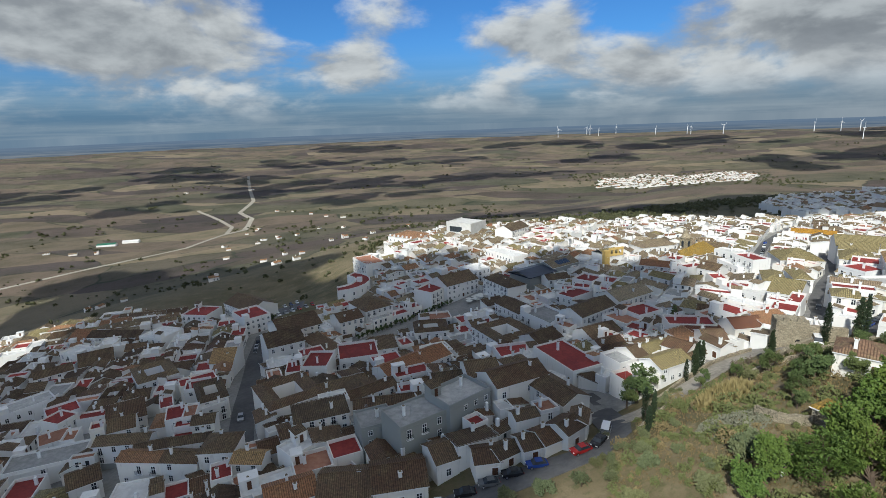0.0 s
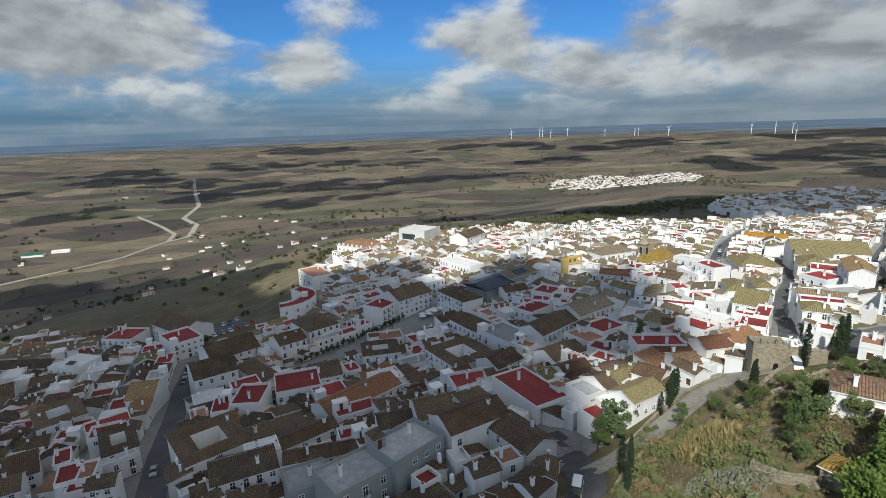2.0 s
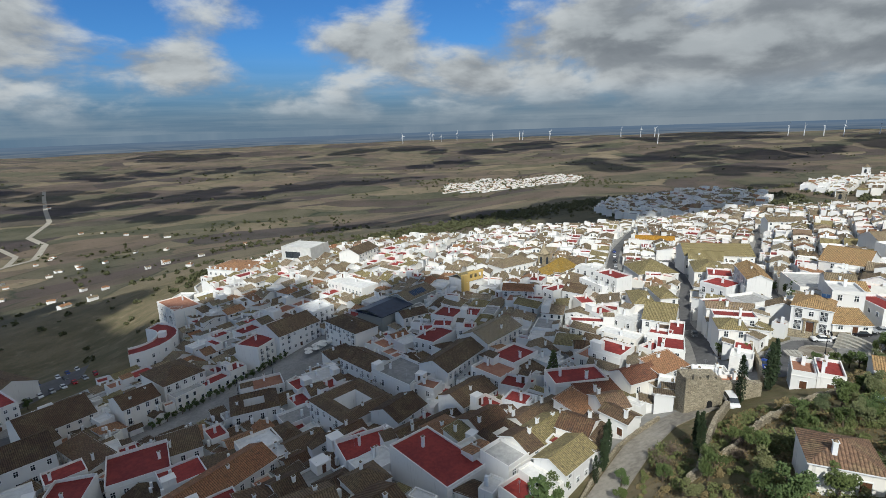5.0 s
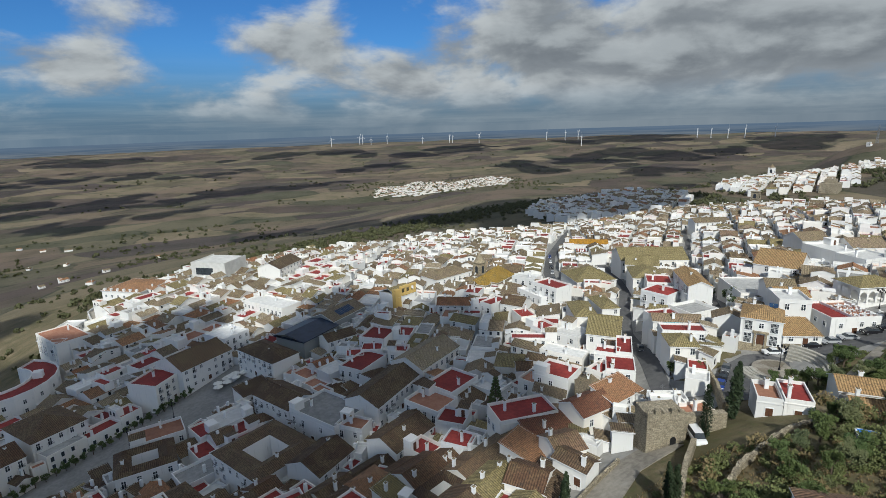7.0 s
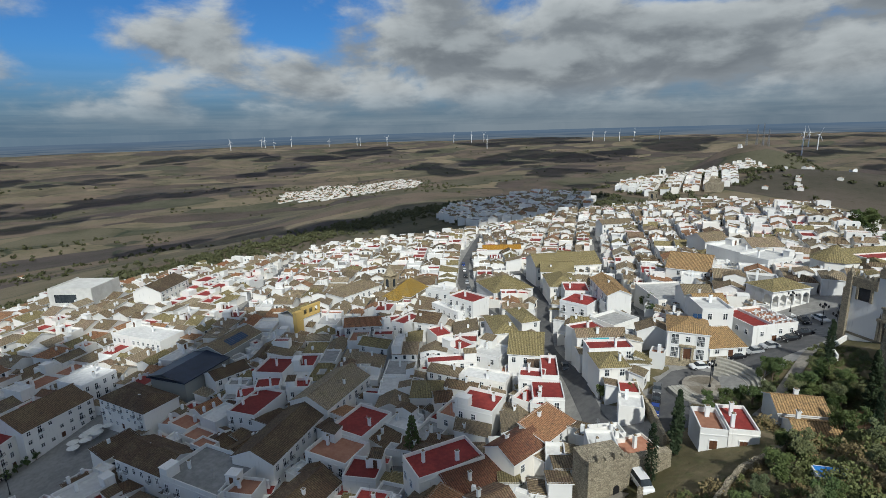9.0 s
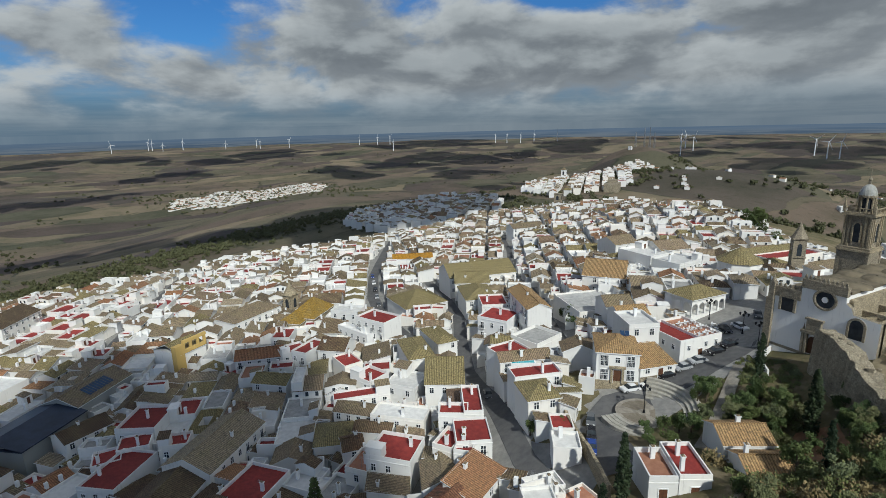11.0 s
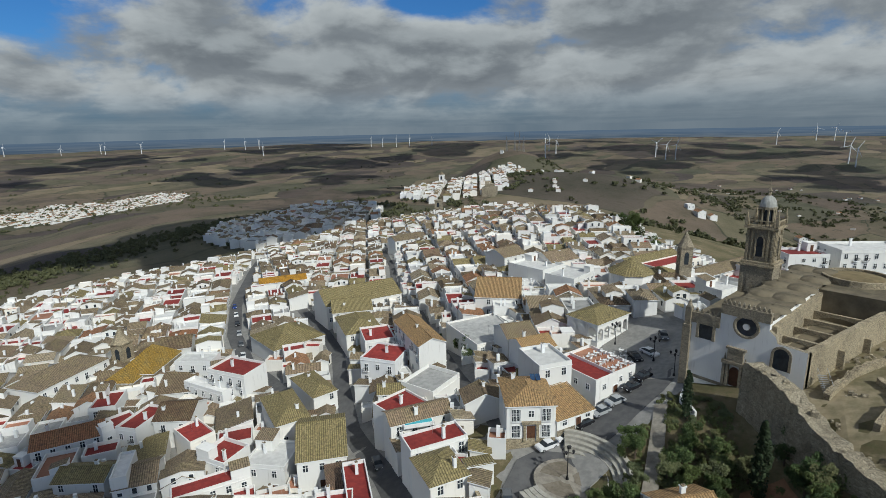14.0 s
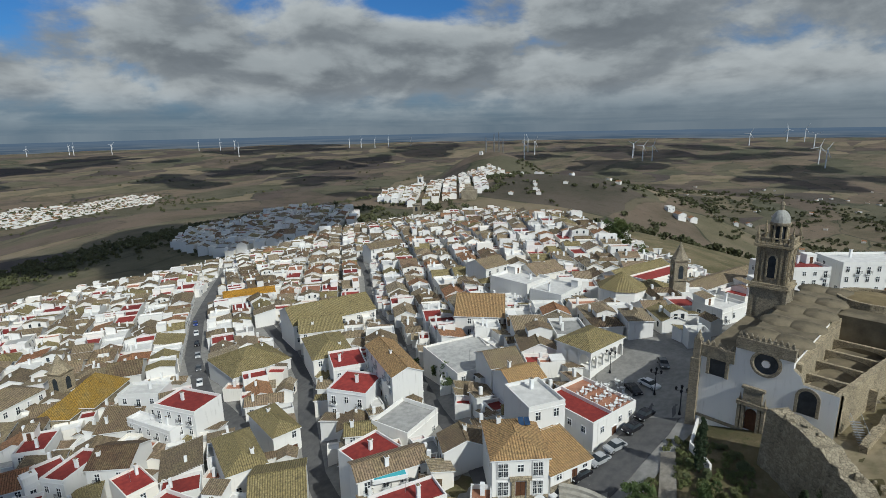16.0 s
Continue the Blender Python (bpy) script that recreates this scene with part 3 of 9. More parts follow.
def sheet(name, poly, lift, mat, label, category="pavement", step=4.0, deep=0.8):
    """A paved area laid on the ground, cut to an outline."""
    bm = bmesh.new()
    bm.faces.new([bm.verts.new((x, y, 0)) for x, y in poly])
    xs, ys = [p[0] for p in poly], [p[1] for p in poly]
    for axis, lo, hi in ((0, min(xs), max(xs)), (1, min(ys), max(ys))):
        k = lo + step
        while k < hi:
            co, no = ((k, 0, 0), (1, 0, 0)) if axis == 0 else ((0, k, 0), (0, 1, 0))
            bmesh.ops.bisect_plane(bm, geom=bm.verts[:] + bm.edges[:] + bm.faces[:], plane_co=co, plane_no=no)
            k += step
    for v in bm.verts:
        v.co.z = height(v.co.x, v.co.y) + lift
    edge = [e for e in bm.edges if e.is_boundary]
    out = bmesh.ops.extrude_edge_only(bm, edges=edge)
    for v in out["geom"]:
        if isinstance(v, bmesh.types.BMVert):
            v.co.z -= deep
    bmesh.ops.recalc_face_normals(bm, faces=bm.faces)
    me = bpy.data.meshes.new(name)
    bm.to_mesh(me)
    bm.free()
    me.materials.append(mat)
    return tagged(new(name, me), label, category, kind="structure")


# ---- houses ----
CACHE = {}


def window_mesh(w, h, kind):
    """A window: dark panes set back in a white frame of one piece, with a sill."""
    key = (round(w, 1), round(h, 1), kind)
    if key in CACHE:
        return CACHE[key]
    s, t = Shape(), 0.1
    xs = [-w / 2 - t, -w / 2, -0.04, 0.04, w / 2, w / 2 + t]
    zs = [-t, 0, h * 0.62, h * 0.62 + 0.06, h, h + t]
    deep = lambda i, j: -0.02 if i in (1, 3) and j in (1, 3) else -0.09
    for i in range(5):
        for j in range(5):
            y, x0, x1, z0, z1 = deep(i, j), xs[i], xs[i + 1], zs[j], zs[j + 1]
            s.face([(x0, y, z0), (x1, y, z0), (x1, y, z1), (x0, y, z1)], 0 if y > -0.05 else 1)
            if i < 4 and deep(i + 1, j) != y:
                q = deep(i + 1, j)
                s.face([(x1, y, z0), (x1, q, z0), (x1, q, z1), (x1, y, z1)], 1)
            if j < 4 and deep(i, j + 1) != y:
                q = deep(i, j + 1)
                s.face([(x0, y, z1), (x1, y, z1), (x1, q, z1), (x0, q, z1)], 1)
    a, b, c, d = (xs[0], zs[0]), (xs[-1], zs[0]), (xs[-1], zs[-1]), (xs[0], zs[-1])
    for p, q in ((a, b), (b, c), (c, d), (d, a)):
        s.face([(q[0], -0.09, q[1]), (p[0], -0.09, p[1]), (p[0], 0.05, p[1]), (q[0], 0.05, q[1])], 1)
    CACHE[key] = s.mesh("window", [GLASS, PLAINWHITE])
    return CACHE[key]


def balcony_mesh(w):
    """A shallow balcony: slab and iron railing."""
    key = ("balcony", round(w, 1))
    if key not in CACHE:
        s = Shape()
        s.box(-w / 2 - 0.35, w / 2 + 0.35, -0.6, 0.0, -0.14, -0.02, 0, bottom=True)
        xs = [-w / 2 - 0.32 + (w + 0.64) * i / 8 + o for i in range(9) for o in (-0.02, 0.02)]
        for y in (-0.59, -0.55):
            for i, (a, b) in enumerate(zip(xs, xs[1:])):
                f = [(a, y, 0.9), (b, y, 0.9), (b, y, 0.97), (a, y, 0.97)]
                s.face(f if y < -0.57 else f[::-1], 1)
                if i % 2 == 0:
                    f = [(a, y, -0.02), (b, y, -0.02), (b, y, 0.9), (a, y, 0.9)]
                    s.face(f if y < -0.57 else f[::-1], 1)
        for a, b in zip(xs, xs[1:]):
            s.face([(a, -0.59, 0.97), (b, -0.59, 0.97), (b, -0.55, 0.97), (a, -0.55, 0.97)], 1)
        CACHE[key] = s.mesh("balcony", [PLAINWHITE, IRON])
    return CACHE[key]


def grille_mesh(w, h):
    """An iron window cage between two stone ledges."""
    key = ("grille", round(w, 1), round(h, 1))
    if key not in CACHE:
        s = Shape()
        for i in range(7):
            x = -w / 2 + w * i / 6
            s.box(x - 0.02, x + 0.02, -0.32, -0.28, -0.1, h + 0.1, 0)
        for z in (-0.1, h * 0.5, h + 0.06):
            s.box(-w / 2 - 0.05, w / 2 + 0.05, -0.33, -0.27, z, z + 0.05, 0)
        CACHE[key] = s.mesh("grille", [PLAINWHITE])
    return CACHE[key]


PLAINWHITE = mat_plain("white_paint", (0.70, 0.70, 0.68), (0.80, 0.80, 0.79), 1.0, 0.6)


def door_mesh(w=1.2, h=2.2, wide=False):
    key = ("door", w, h, wide)
    if key not in CACHE:
        s = Shape()
        s.box(-w / 2, w / 2, -0.04, 0.1, 0, h, 0)
        s.box(-0.02, 0.02, -0.06, 0.1, 0, h, 1)
        for a, b, c, d in ((-w / 2 - 0.14, -w / 2, 0, h), (w / 2, w / 2 + 0.14, 0, h), (-w / 2 - 0.14, w / 2 + 0.14, h, h + 0.16)):
            s.box(a, b, -0.1, 0.05, c, d, 2)
        CACHE[key] = s.mesh("door", [DOORWOOD, IRON, PLAINWHITE])
    return CACHE[key]


def chimney_mesh(kind):
    key = ("chimney", kind)
    if key not in CACHE:
        s = Shape()
        if kind == 0:
            s.box(-0.35, 0.35, -0.25, 0.25, -0.8, 1.3)
            s.box(-0.45, 0.45, -0.35, 0.35, 1.3, 1.42)
            s.box(-0.28, 0.28, -0.2, 0.2, 1.42, 1.6, 1)
        else:
            s.box(-0.28, 0.28, -0.28, 0.28, -0.8, 1.7)
            s.box(-0.38, 0.38, -0.38, 0.38, 1.7, 1.8)
            s.ring(0, 0, 0.4, 1.8, 0.0, 2.15, 4, 1, turn=math.pi / 4)
        CACHE[key] = s.mesh("chimney", [PLAINWHITE, TILE])
    return CACHE[key]


def roof_shape(kind, w, d, h, over=0.3, rise=None):
    """Roof faces over a w by d plan whose walls end at h."""
    s, W, D = Shape(), w / 2 + over, d / 2 + over
    if kind == "gable":
        r = rise or d * 0.22
        e, t = h - over * r / (d / 2), 0.2
        for sg in (-1, 1):
            a, b, c, q = (-W * -sg, D * sg, e), (W * -sg, D * sg, e), (W * -sg, 0, h + r), (-W * -sg, 0, h + r)
            s.slope(a, b, c, q)
            s.face([b, a, (a[0], a[1], e - t), (b[0], b[1], e - t)], 1)
        for sg in (-1, 1):
            x = W * sg
            s.face([(x, -D, e - t), (x, -D, e), (x, 0, h + r), (x, D, e), (x, D, e - t), (x, 0, h + r - t)], 1)
        s.box(-W, W, -0.13, 0.13, h + r - 0.05, h + r + 0.1, 0)
    elif kind == "hip":
        r = rise or min(w, d) * 0.24
        e, k = h - 0.05, min(w, d) / 2
        A, B = (-W + k + over, 0, h + r), (W - k - over, 0, h + r)
        if d > w:
            A, B = (0, -D + k + over, h + r), (0, D - k - over, h + r)
        c0, c1, c2, c3 = (-W, -D, e), (W, -D, e), (W, D, e), (-W, D, e)
        if d > w:
            s.slope(c0, c1, A, A)
            s.slope(c1, c2, B, A)
            s.slope(c2, c3, B, B)
            s.slope(c3, c0, A, B)
        else:
            s.slope(c0, c1, B, A)
            s.slope(c1, c2, B, B)
            s.slope(c2, c3, A, B)
            s.slope(c3, c0, A, A)
        for p, q in ((c0, c1), (c1, c2), (c2, c3), (c3, c0)):
            s.face([q, p, (p[0], p[1], e - 0.2), (q[0], q[1], e - 0.2)], 1)
        s.tube(A, B, 0.12, 0.12, 5)
    elif kind == "mono":
        r = rise or d * 0.2
        a, b, c, q = (-W, -D, h - 0.05), (W, -D, h - 0.05), (W, D, h + r), (-W, D, h + r)
        s.slope(a, b, c, q)
        s.face([b, a, (-W, -D, h - 0.25), (W, -D, h - 0.25)], 1)
        s.face([c, b, (W, -D, h - 0.25), (W, D, h + r - 0.2)], 1)
        s.face([a, q, (-W, D, h + r - 0.2), (-W, -D, h - 0.25)], 1)
        s.face([q, c, (W, D, h + r - 0.2), (-W, D, h + r - 0.2)], 1)
    elif kind == "patio":
        r, iw, idp = rise or 1.3, w * 0.22, d * 0.22
        o = [(-W, -D, h), (W, -D, h), (W, D, h), (-W, D, h)]
        mx, my = (W + iw) / 2, (D + idp) / 2
        m = [(-mx, -my, h + r), (mx, -my, h + r), (mx, my, h + r), (-mx, my, h + r)]
        n = [(-iw, -idp, h + 0.1), (iw, -idp, h + 0.1), (iw, idp, h + 0.1), (-iw, idp, h + 0.1)]
        for i in range(4):
            j = (i + 1) % 4
            s.slope(o[i], o[j], m[j], m[i])
            s.slope(n[j], n[i], m[i], m[j])
            s.face([o[j], o[i], (*o[i][:2], h - 0.2), (*o[j][:2], h - 0.2)], 1)
    return s


FLAT = {"red": RED, "white": ROOFWHITE, "grey": ROOFGREY, "terra": TERRA}
FAR_MATS = [WHITE, CREAM, YELLOW, GREYWALL, TILE, TILE_BROWN, TILE_NEW, TILE_RUST, TILE_MOSS, RED, ROOFWHITE, ROOFGREY, TERRA, DOORWOOD, GLASS, PLAINWHITE]
FAR_SLOT = {q.name: i for i, q in enumerate(FAR_MATS)}
FAR_WINDOW = Shape().box(-0.55, 0.55, -0.05, 0.05, -0.1, 1.45, 1).box(-0.42, 0.42, -0.09, 0.0, 0, 1.35, 0)
FAR_DOOR = Shape().box(-0.6, 0.6, -0.06, 0.05, 0, 2.2, 0)
FAR_CHIMNEY = Shape().box(-0.35, 0.35, -0.3, 0.3, -0.8, 1.4, 0)


def house(x, y, w, d, h, turn=0.0, roof="gable", z=None, wall=None, tile=None, detail=2, storeys=None, room=None, chimneys=1, rise=None, sides="fb", seed=None, label=None, name="house", group="houses of the town", into=None, raised=None):
    """A town house: limewashed walls on the slope, a tiled or terraced roof, windows, doors, chimneys, a stair room on the roof."""
    rnd = random.Random(seed if seed is not None else int(x * 131 + y * 977 + w * 17))
    wall, tile = wall or WHITE, tile or TILE
    ca, sa = math.cos(radians(turn)), math.sin(radians(turn))
    cs = [height(x + u * ca - v * sa, y + u * sa + v * ca) for u in (-w / 2, w / 2) for v in (-d / 2, d / 2)]
    z0 = (max(cs) * 0.5 + sum(cs) / 8) if z is None else z
    foot = min(min(cs) - z0 - 1.0, -1.0)
    near = into is None
    e = thing(name, x, y, z0, turn) if near else None
    M = pose(x, y, z0, 0, 0, turn)
    tone = rnd.random()

    def put(nm, shape, mats, at=None):
        if near:
            return part(nm, shape, mats, e, at=at)
        into.join(shape, M if at is None else M @ at, [FAR_SLOT[q.name] for q in mats])

    s, flat = Shape(), roof in FLAT
    s.tone = tone
    if roof == "gable":
        r = rise or d * 0.22
        s.box(-w / 2, w / 2, -d / 2, d / 2, foot, h, 0)
        for sg in (-1, 1):
            q = [(sg * w / 2, -d / 2, h), (sg * w / 2, d / 2, h), (sg * w / 2, 0, h + r)]
            s.face(q if sg > 0 else q[::-1])
    elif roof == "mono":
        r = rise or d * 0.2
        s.box(-w / 2, w / 2, -d / 2, d / 2, foot, h, 0)
        s.face([(-w / 2, d / 2, h), (w / 2, d / 2, h), (w / 2, d / 2, h + r), (-w / 2, d / 2, h + r)])
        for sg in (-1, 1):
            s.face([(sg * w / 2, -d / 2, h), (sg * w / 2, d / 2, h), (sg * w / 2, d / 2, h + r)])
    elif roof == "patio":
        iw, idp = w * 0.22, d * 0.22
        o = [(-w / 2, -d / 2), (w / 2, -d / 2), (w / 2, d / 2), (-w / 2, d / 2)]
        n = [(-iw, -idp), (iw, -idp), (iw, idp), (-iw, idp)]
        for i in range(4):
            j = (i + 1) % 4
            s.face([(*o[i], foot), (*o[j], foot), (*o[j], h), (*o[i], h)])
            s.face([(*n[j], 0), (*n[i], 0), (*n[i], h + 0.1), (*n[j], h + 0.1)])
        s.face([(*p, 0.05) for p in n])
    else:
        s.box(-w / 2, w / 2, -d / 2, d / 2, foot, h, 0)
        if flat:
            t, p = 0.22, rnd.uniform(0.5, 1.0)
            s.box(-w / 2, w / 2, -d / 2, -d / 2 + t, h, h + p)
            s.box(-w / 2, w / 2, d / 2 - t, d / 2, h, h + p)
            s.box(-w / 2, -w / 2 + t, -d / 2 + t, d / 2 - t, h, h + p)
            s.box(w / 2 - t, w / 2, -d / 2 + t, d / 2 - t, h, h + p)
    n_st = storeys or (1 if h < 4.3 else 2 if h < 7.4 else 3)
    # a step in the facade: plinth band and cornice
    if detail >= 2:
        s.box(-w / 2 - 0.05, w / 2 + 0.05, -d / 2 - 0.05, -d / 2, foot, 0.6, 1)
        s.box(-w / 2 - 0.06, w / 2 + 0.06, -d / 2 - 0.1, -d / 2, h - 0.28, h - 0.1, 0)
    put("wall", s, [wall, GREYWALL if rnd.random() < 0.25 else wall])
    if flat:
        q = Shape()
        q.tone = tone
        q.box(-w / 2 + 0.22, w / 2 - 0.22, -d / 2 + 0.22, d / 2 - 0.22, h - 0.05, h + 0.06)
        put("roof_terrace", q, [FLAT[roof]])
    else:
        q = roof_shape(roof, w, d, h, 0.3 if detail else 0.2, rise)
        q.tones = [tone] * len(q.v)
        put("roof", q, [tile, PLAINWHITE])
    if room is None:
        room = flat and rnd.random() < 0.4 and w > 5
    if room:
        rw, rd, rh = rnd.uniform(2.2, min(4, w * 0.5)), rnd.uniform(2.2, min(3.6, d * 0.5)), rnd.uniform(2.2, 2.7)
        rx, ry = rnd.choice((-1, 1)) * (w / 2 - rw / 2 - 0.03), rnd.choice((-1, 1)) * (d / 2 - rd / 2 - 0.03)
        q = Shape()
        q.box(rx - rw / 2, rx + rw / 2, ry - rd / 2, ry + rd / 2, h + 0.05, h + rh, 0)
        side = -1 if ry > 0 else 1
        yy = ry + side * rd / 2
        q.box(rx - 0.45, rx + 0.45, min(yy, yy + side * 0.05), max(yy, yy + side * 0.05), h + 0.1, h + 2.05, 2)
        tt = rnd.random()
        if tt < 0.55:
            q.box(rx - rw / 2 - 0.1, rx + rw / 2 + 0.1, ry - rd / 2 - 0.1, ry + rd / 2 + 0.1, h + rh, h + rh + 0.15, 0)
        else:
            a, b = rx - rw / 2 - 0.15, rx + rw / 2 + 0.15
            c, f = ry - rd / 2 - 0.15, ry + rd / 2 + 0.15
            q.slope((a, c, h + rh), (b, c, h + rh), (b, f, h + rh + 0.7), (a, f, h + rh + 0.7), 1)
            q.face([(b, f, h + rh), (a, f, h + rh), (a, f, h + rh + 0.7), (b, f, h + rh + 0.7)])
            q.face([(a, c, h + rh), (a, f, h + rh), (a, f, h + rh + 0.7)])
            q.face([(b, f, h + rh), (b, c, h + rh), (b, f, h + rh + 0.7)])
        put("stair_room", q, [wall, tile, DOORWOOD])
    # a raised part, and low dividing walls on terraces
    if raised is None:
        raised = rnd.random() < 0.2 and w > 6.5 and roof != "patio"
    if raised:
        rw, rh = w * rnd.uniform(0.3, 0.45), rnd.uniform(0.9, 2.2) + (0 if flat else d * 0.12)
        sg = rnd.choice((-1, 1))
        a, b = sorted((sg * (w / 2 + 0.02), sg * (w / 2 - rw)))
        c, f = -d / 2 - 0.02 + rnd.choice((0, 0.3)) * d, d / 2 + 0.02
        q = Shape()
        q.tone = tone
        q.box(a, b, c, f, h - 1.0, h + rh, 0)
        k = rnd.random()
        top = h + rh
        if k < 0.5:
            q.slope((a - 0.2, c - 0.2, top), (b + 0.2, c - 0.2, top), (b + 0.2, (c + f) / 2, top + 0.9), (a - 0.2, (c + f) / 2, top + 0.9), 1)
            q.slope((b + 0.2, f + 0.2, top), (a - 0.2, f + 0.2, top), (a - 0.2, (c + f) / 2, top + 0.9), (b + 0.2, (c + f) / 2, top + 0.9), 1)
            for x in (a, b):
                q.face([(x, c, top), (x, f, top), (x, (c + f) / 2, top + 0.8)])
        else:
            for x0, x1, y0, y1 in ((a, b, c, c + 0.2), (a, b, f - 0.2, f), (a, a + 0.2, c + 0.2, f - 0.2), (b - 0.2, b, c + 0.2, f - 0.2)):
                q.box(x0, x1, y0, y1, top, top + 0.6, 0)
            q.box(a + 0.2, b - 0.2, c + 0.2, f - 0.2, top - 0.05, top + 0.05, 2)
        put("upper_floor", q, [wall, tile, rnd.choice((RED, ROOFWHITE, ROOFWHITE, TERRA))])
        if detail:
            for y in (c + (f - c) * 0.3, c + (f - c) * 0.7):
                m = pose(a if sg < 0 else b, y, h + rh - 1.7, 0, 0, -90 if sg < 0 else 90)
                if rh > 1.9:
                    put("window", window_mesh(0.9, 1.3, "plain") if near else FAR_WINDOW, [GLASS, PLAINWHITE], m)
    # windows on the street sides
    gap = rnd.uniform(2.4, 3.2)
    sth = h / n_st
    for side in sides:
        span = w if side in "fb" else d
        k = max(1, int(span / gap))
        for st in range(n_st):
            if detail == 0 or (detail == 1 and rnd.random() < 0.35):
                continue
            for i in range(k):
                if rnd.random() < 0.14:
                    continue
                u = (i + 0.5) * span / k - span / 2
                is_door = st == 0 and i == k // 2 and side == "f" and detail >= 2
                hh = 1.5 if sth > 2.7 else 1.1
                ww, kind, zz = 0.95, "plain", st * sth + 0.95
                if st and rnd.random() < 0.35:
                    hh, zz, kind = 2.0, st * sth + 0.3, "balcony"
                elif st == 0 and rnd.random() < 0.5:
                    kind = "grille"
                if zz + hh > h - 0.25:
                    continue
                if side == "f":
                    m = pose(u, -d / 2, zz)
                elif side == "b":
                    m = pose(-u, d / 2, zz, 0, 0, 180)
                elif side == "l":
                    m = pose(-w / 2, -u, zz, 0, 0, -90)
                else:
                    m = pose(w / 2, u, zz, 0, 0, 90)
                if not near:
                    if is_door:
                        put("door", FAR_DOOR, [DOORWOOD], pose(m.translation.x, m.translation.y, 0.02) @ m.to_3x3().to_4x4())
                    else:
                        put("window", FAR_WINDOW, [GLASS, PLAINWHITE], m)
                elif is_door:
                    part("door", door_mesh(), None, e, at=pose(m.translation.x, m.translation.y, 0.02))
                else:
                    q = part("window", window_mesh(ww, hh, "plain"), None, e, at=m)
                    if kind == "balcony":
                        part("balcony", balcony_mesh(ww), None, q)
    for _ in range(chimneys if detail else (1 if rnd.random() < 0.25 else 0)):
        u, v = rnd.uniform(-0.35, 0.35) * w, rnd.uniform(-0.3, 0.3) * d
        if roof == "patio":
            u, v = rnd.choice((-0.36, 0.36)) * w, rnd.uniform(-0.36, 0.36) * d
        zz = h + (0.75 if not flat else 0.7)
        if near:
            part("chimney", chimney_mesh(rnd.randint(0, 1)), None, e, at=pose(u, v, zz))
        else:
            put("chimney", FAR_CHIMNEY, [PLAINWHITE], pose(u, v, zz))
    if near and flat and detail and rnd.random() < 0.35:
        q = Shape()
        q.tube((0, 0, 0), (0, 0, 2.6), 0.03, 0.02, 5)
        for k in range(4):
            q.box(-0.5 + 0.05 * k, 0.5 - 0.05 * k, -0.012, 0.012, 1.9 + 0.2 * k, 1.925 + 0.2 * k)
        part("aerial", q, METAL, e, at=pose(rnd.uniform(-0.3, 0.3) * w, rnd.uniform(-0.3, 0.3) * d, h + 0.05))
    roofs = {"red": "red-painted roof terrace", "white": "pale tiled roof terrace", "grey": "grey flat roof", "terra": "terracotta roof terrace", "patio": "tiled roofs round a patio",
             "gable": "gabled clay tile roof", "hip": "hipped clay tile roof", "mono": "sloping clay tile roof"}
    words = {1: "one-storey", 2: "two-storey", 3: "three-storey"}[min(3, n_st)]
    col = "white" if wall is WHITE else "cream" if wall is CREAM else "ochre" if wall is YELLOW else "grey"
    if near:
        tagged(e, label or f"{words} {col} limewashed house with {roofs[roof]}", "house", group)
    return e

# ---- town plan ----
S_LONG = [(140, 200), (144, 211), (154, 241), (172, 272), (196, 303), (229, 337), (288, 400)]
S_MID = [(104, 133), (108, 140), (125, 162), (138, 182), (155, 201), (169, 215), (186, 239), (203, 268)]
S_DARK = [(70, 300), (85, 323), (103, 350), (122, 385), (150, 440)]
S_WEST = [(-55, 119), (-66, 151), (-83, 206), (-90, 238)]
S_GATE = [(36, 99), (43, 101), (54, 107), (68, 115.5), (77, 119.5), (88, 120)]
S_LOOP = [(-30, 79), (-8, 80.5), (3, 82.0), (9, 83.0), (19.5, 84.2), (27, 85.2), (32.5, 90.5), (35, 98), (35.5, 106), (34, 118)]
S_TOP = [(110, 121), (117, 128.2), (124, 132.6), (130, 133.2), (136, 129.4), (146, 124.2), (156, 120.3), (165, 118.3)]
S_ALLEY = [(136, 142), (149, 153), (160, 165), (172, 177), (183, 188.6), (204, 207), (219, 228), (245, 250), (267, 268), (300, 300)]
PLAZA = [(-46, 211), (-36, 220), (-16, 236), (2, 248), (24, 262), (34, 252), (24, 236), (12, 228), (-13, 217), (-34, 203)]
PLAZA_TOP = [(160, 115), (166, 113), (184, 114), (196, 124), (190, 134), (180, 136), (168, 131), (160, 122)]
GARDENS = [(20, 60), (34, 92), (44, 104), (66, 117), (84, 117), (98, 106), (112, 104), (124, 122), (150, 118), (158, 112), (190, 112), (240, 90), (200, 40), (120, 30)]
STREETS = [(S_LONG, 2.3), (S_MID, 1.9), (S_DARK, 2.3), (S_WEST, 3.6), (S_GATE, 3.4), (S_LOOP, 3.3), (S_TOP, 3.4), (S_ALLEY, 1.6)]
RECTS = {}


def corners(x, y, w, d, turn):
    ca, sa = math.cos(radians(turn)), math.sin(radians(turn))
    return [(x + u * ca - v * sa, y + u * sa + v * ca) for u, v in ((-w / 2, -d / 2), (w / 2, -d / 2), (w / 2, d / 2), (-w / 2, d / 2))]


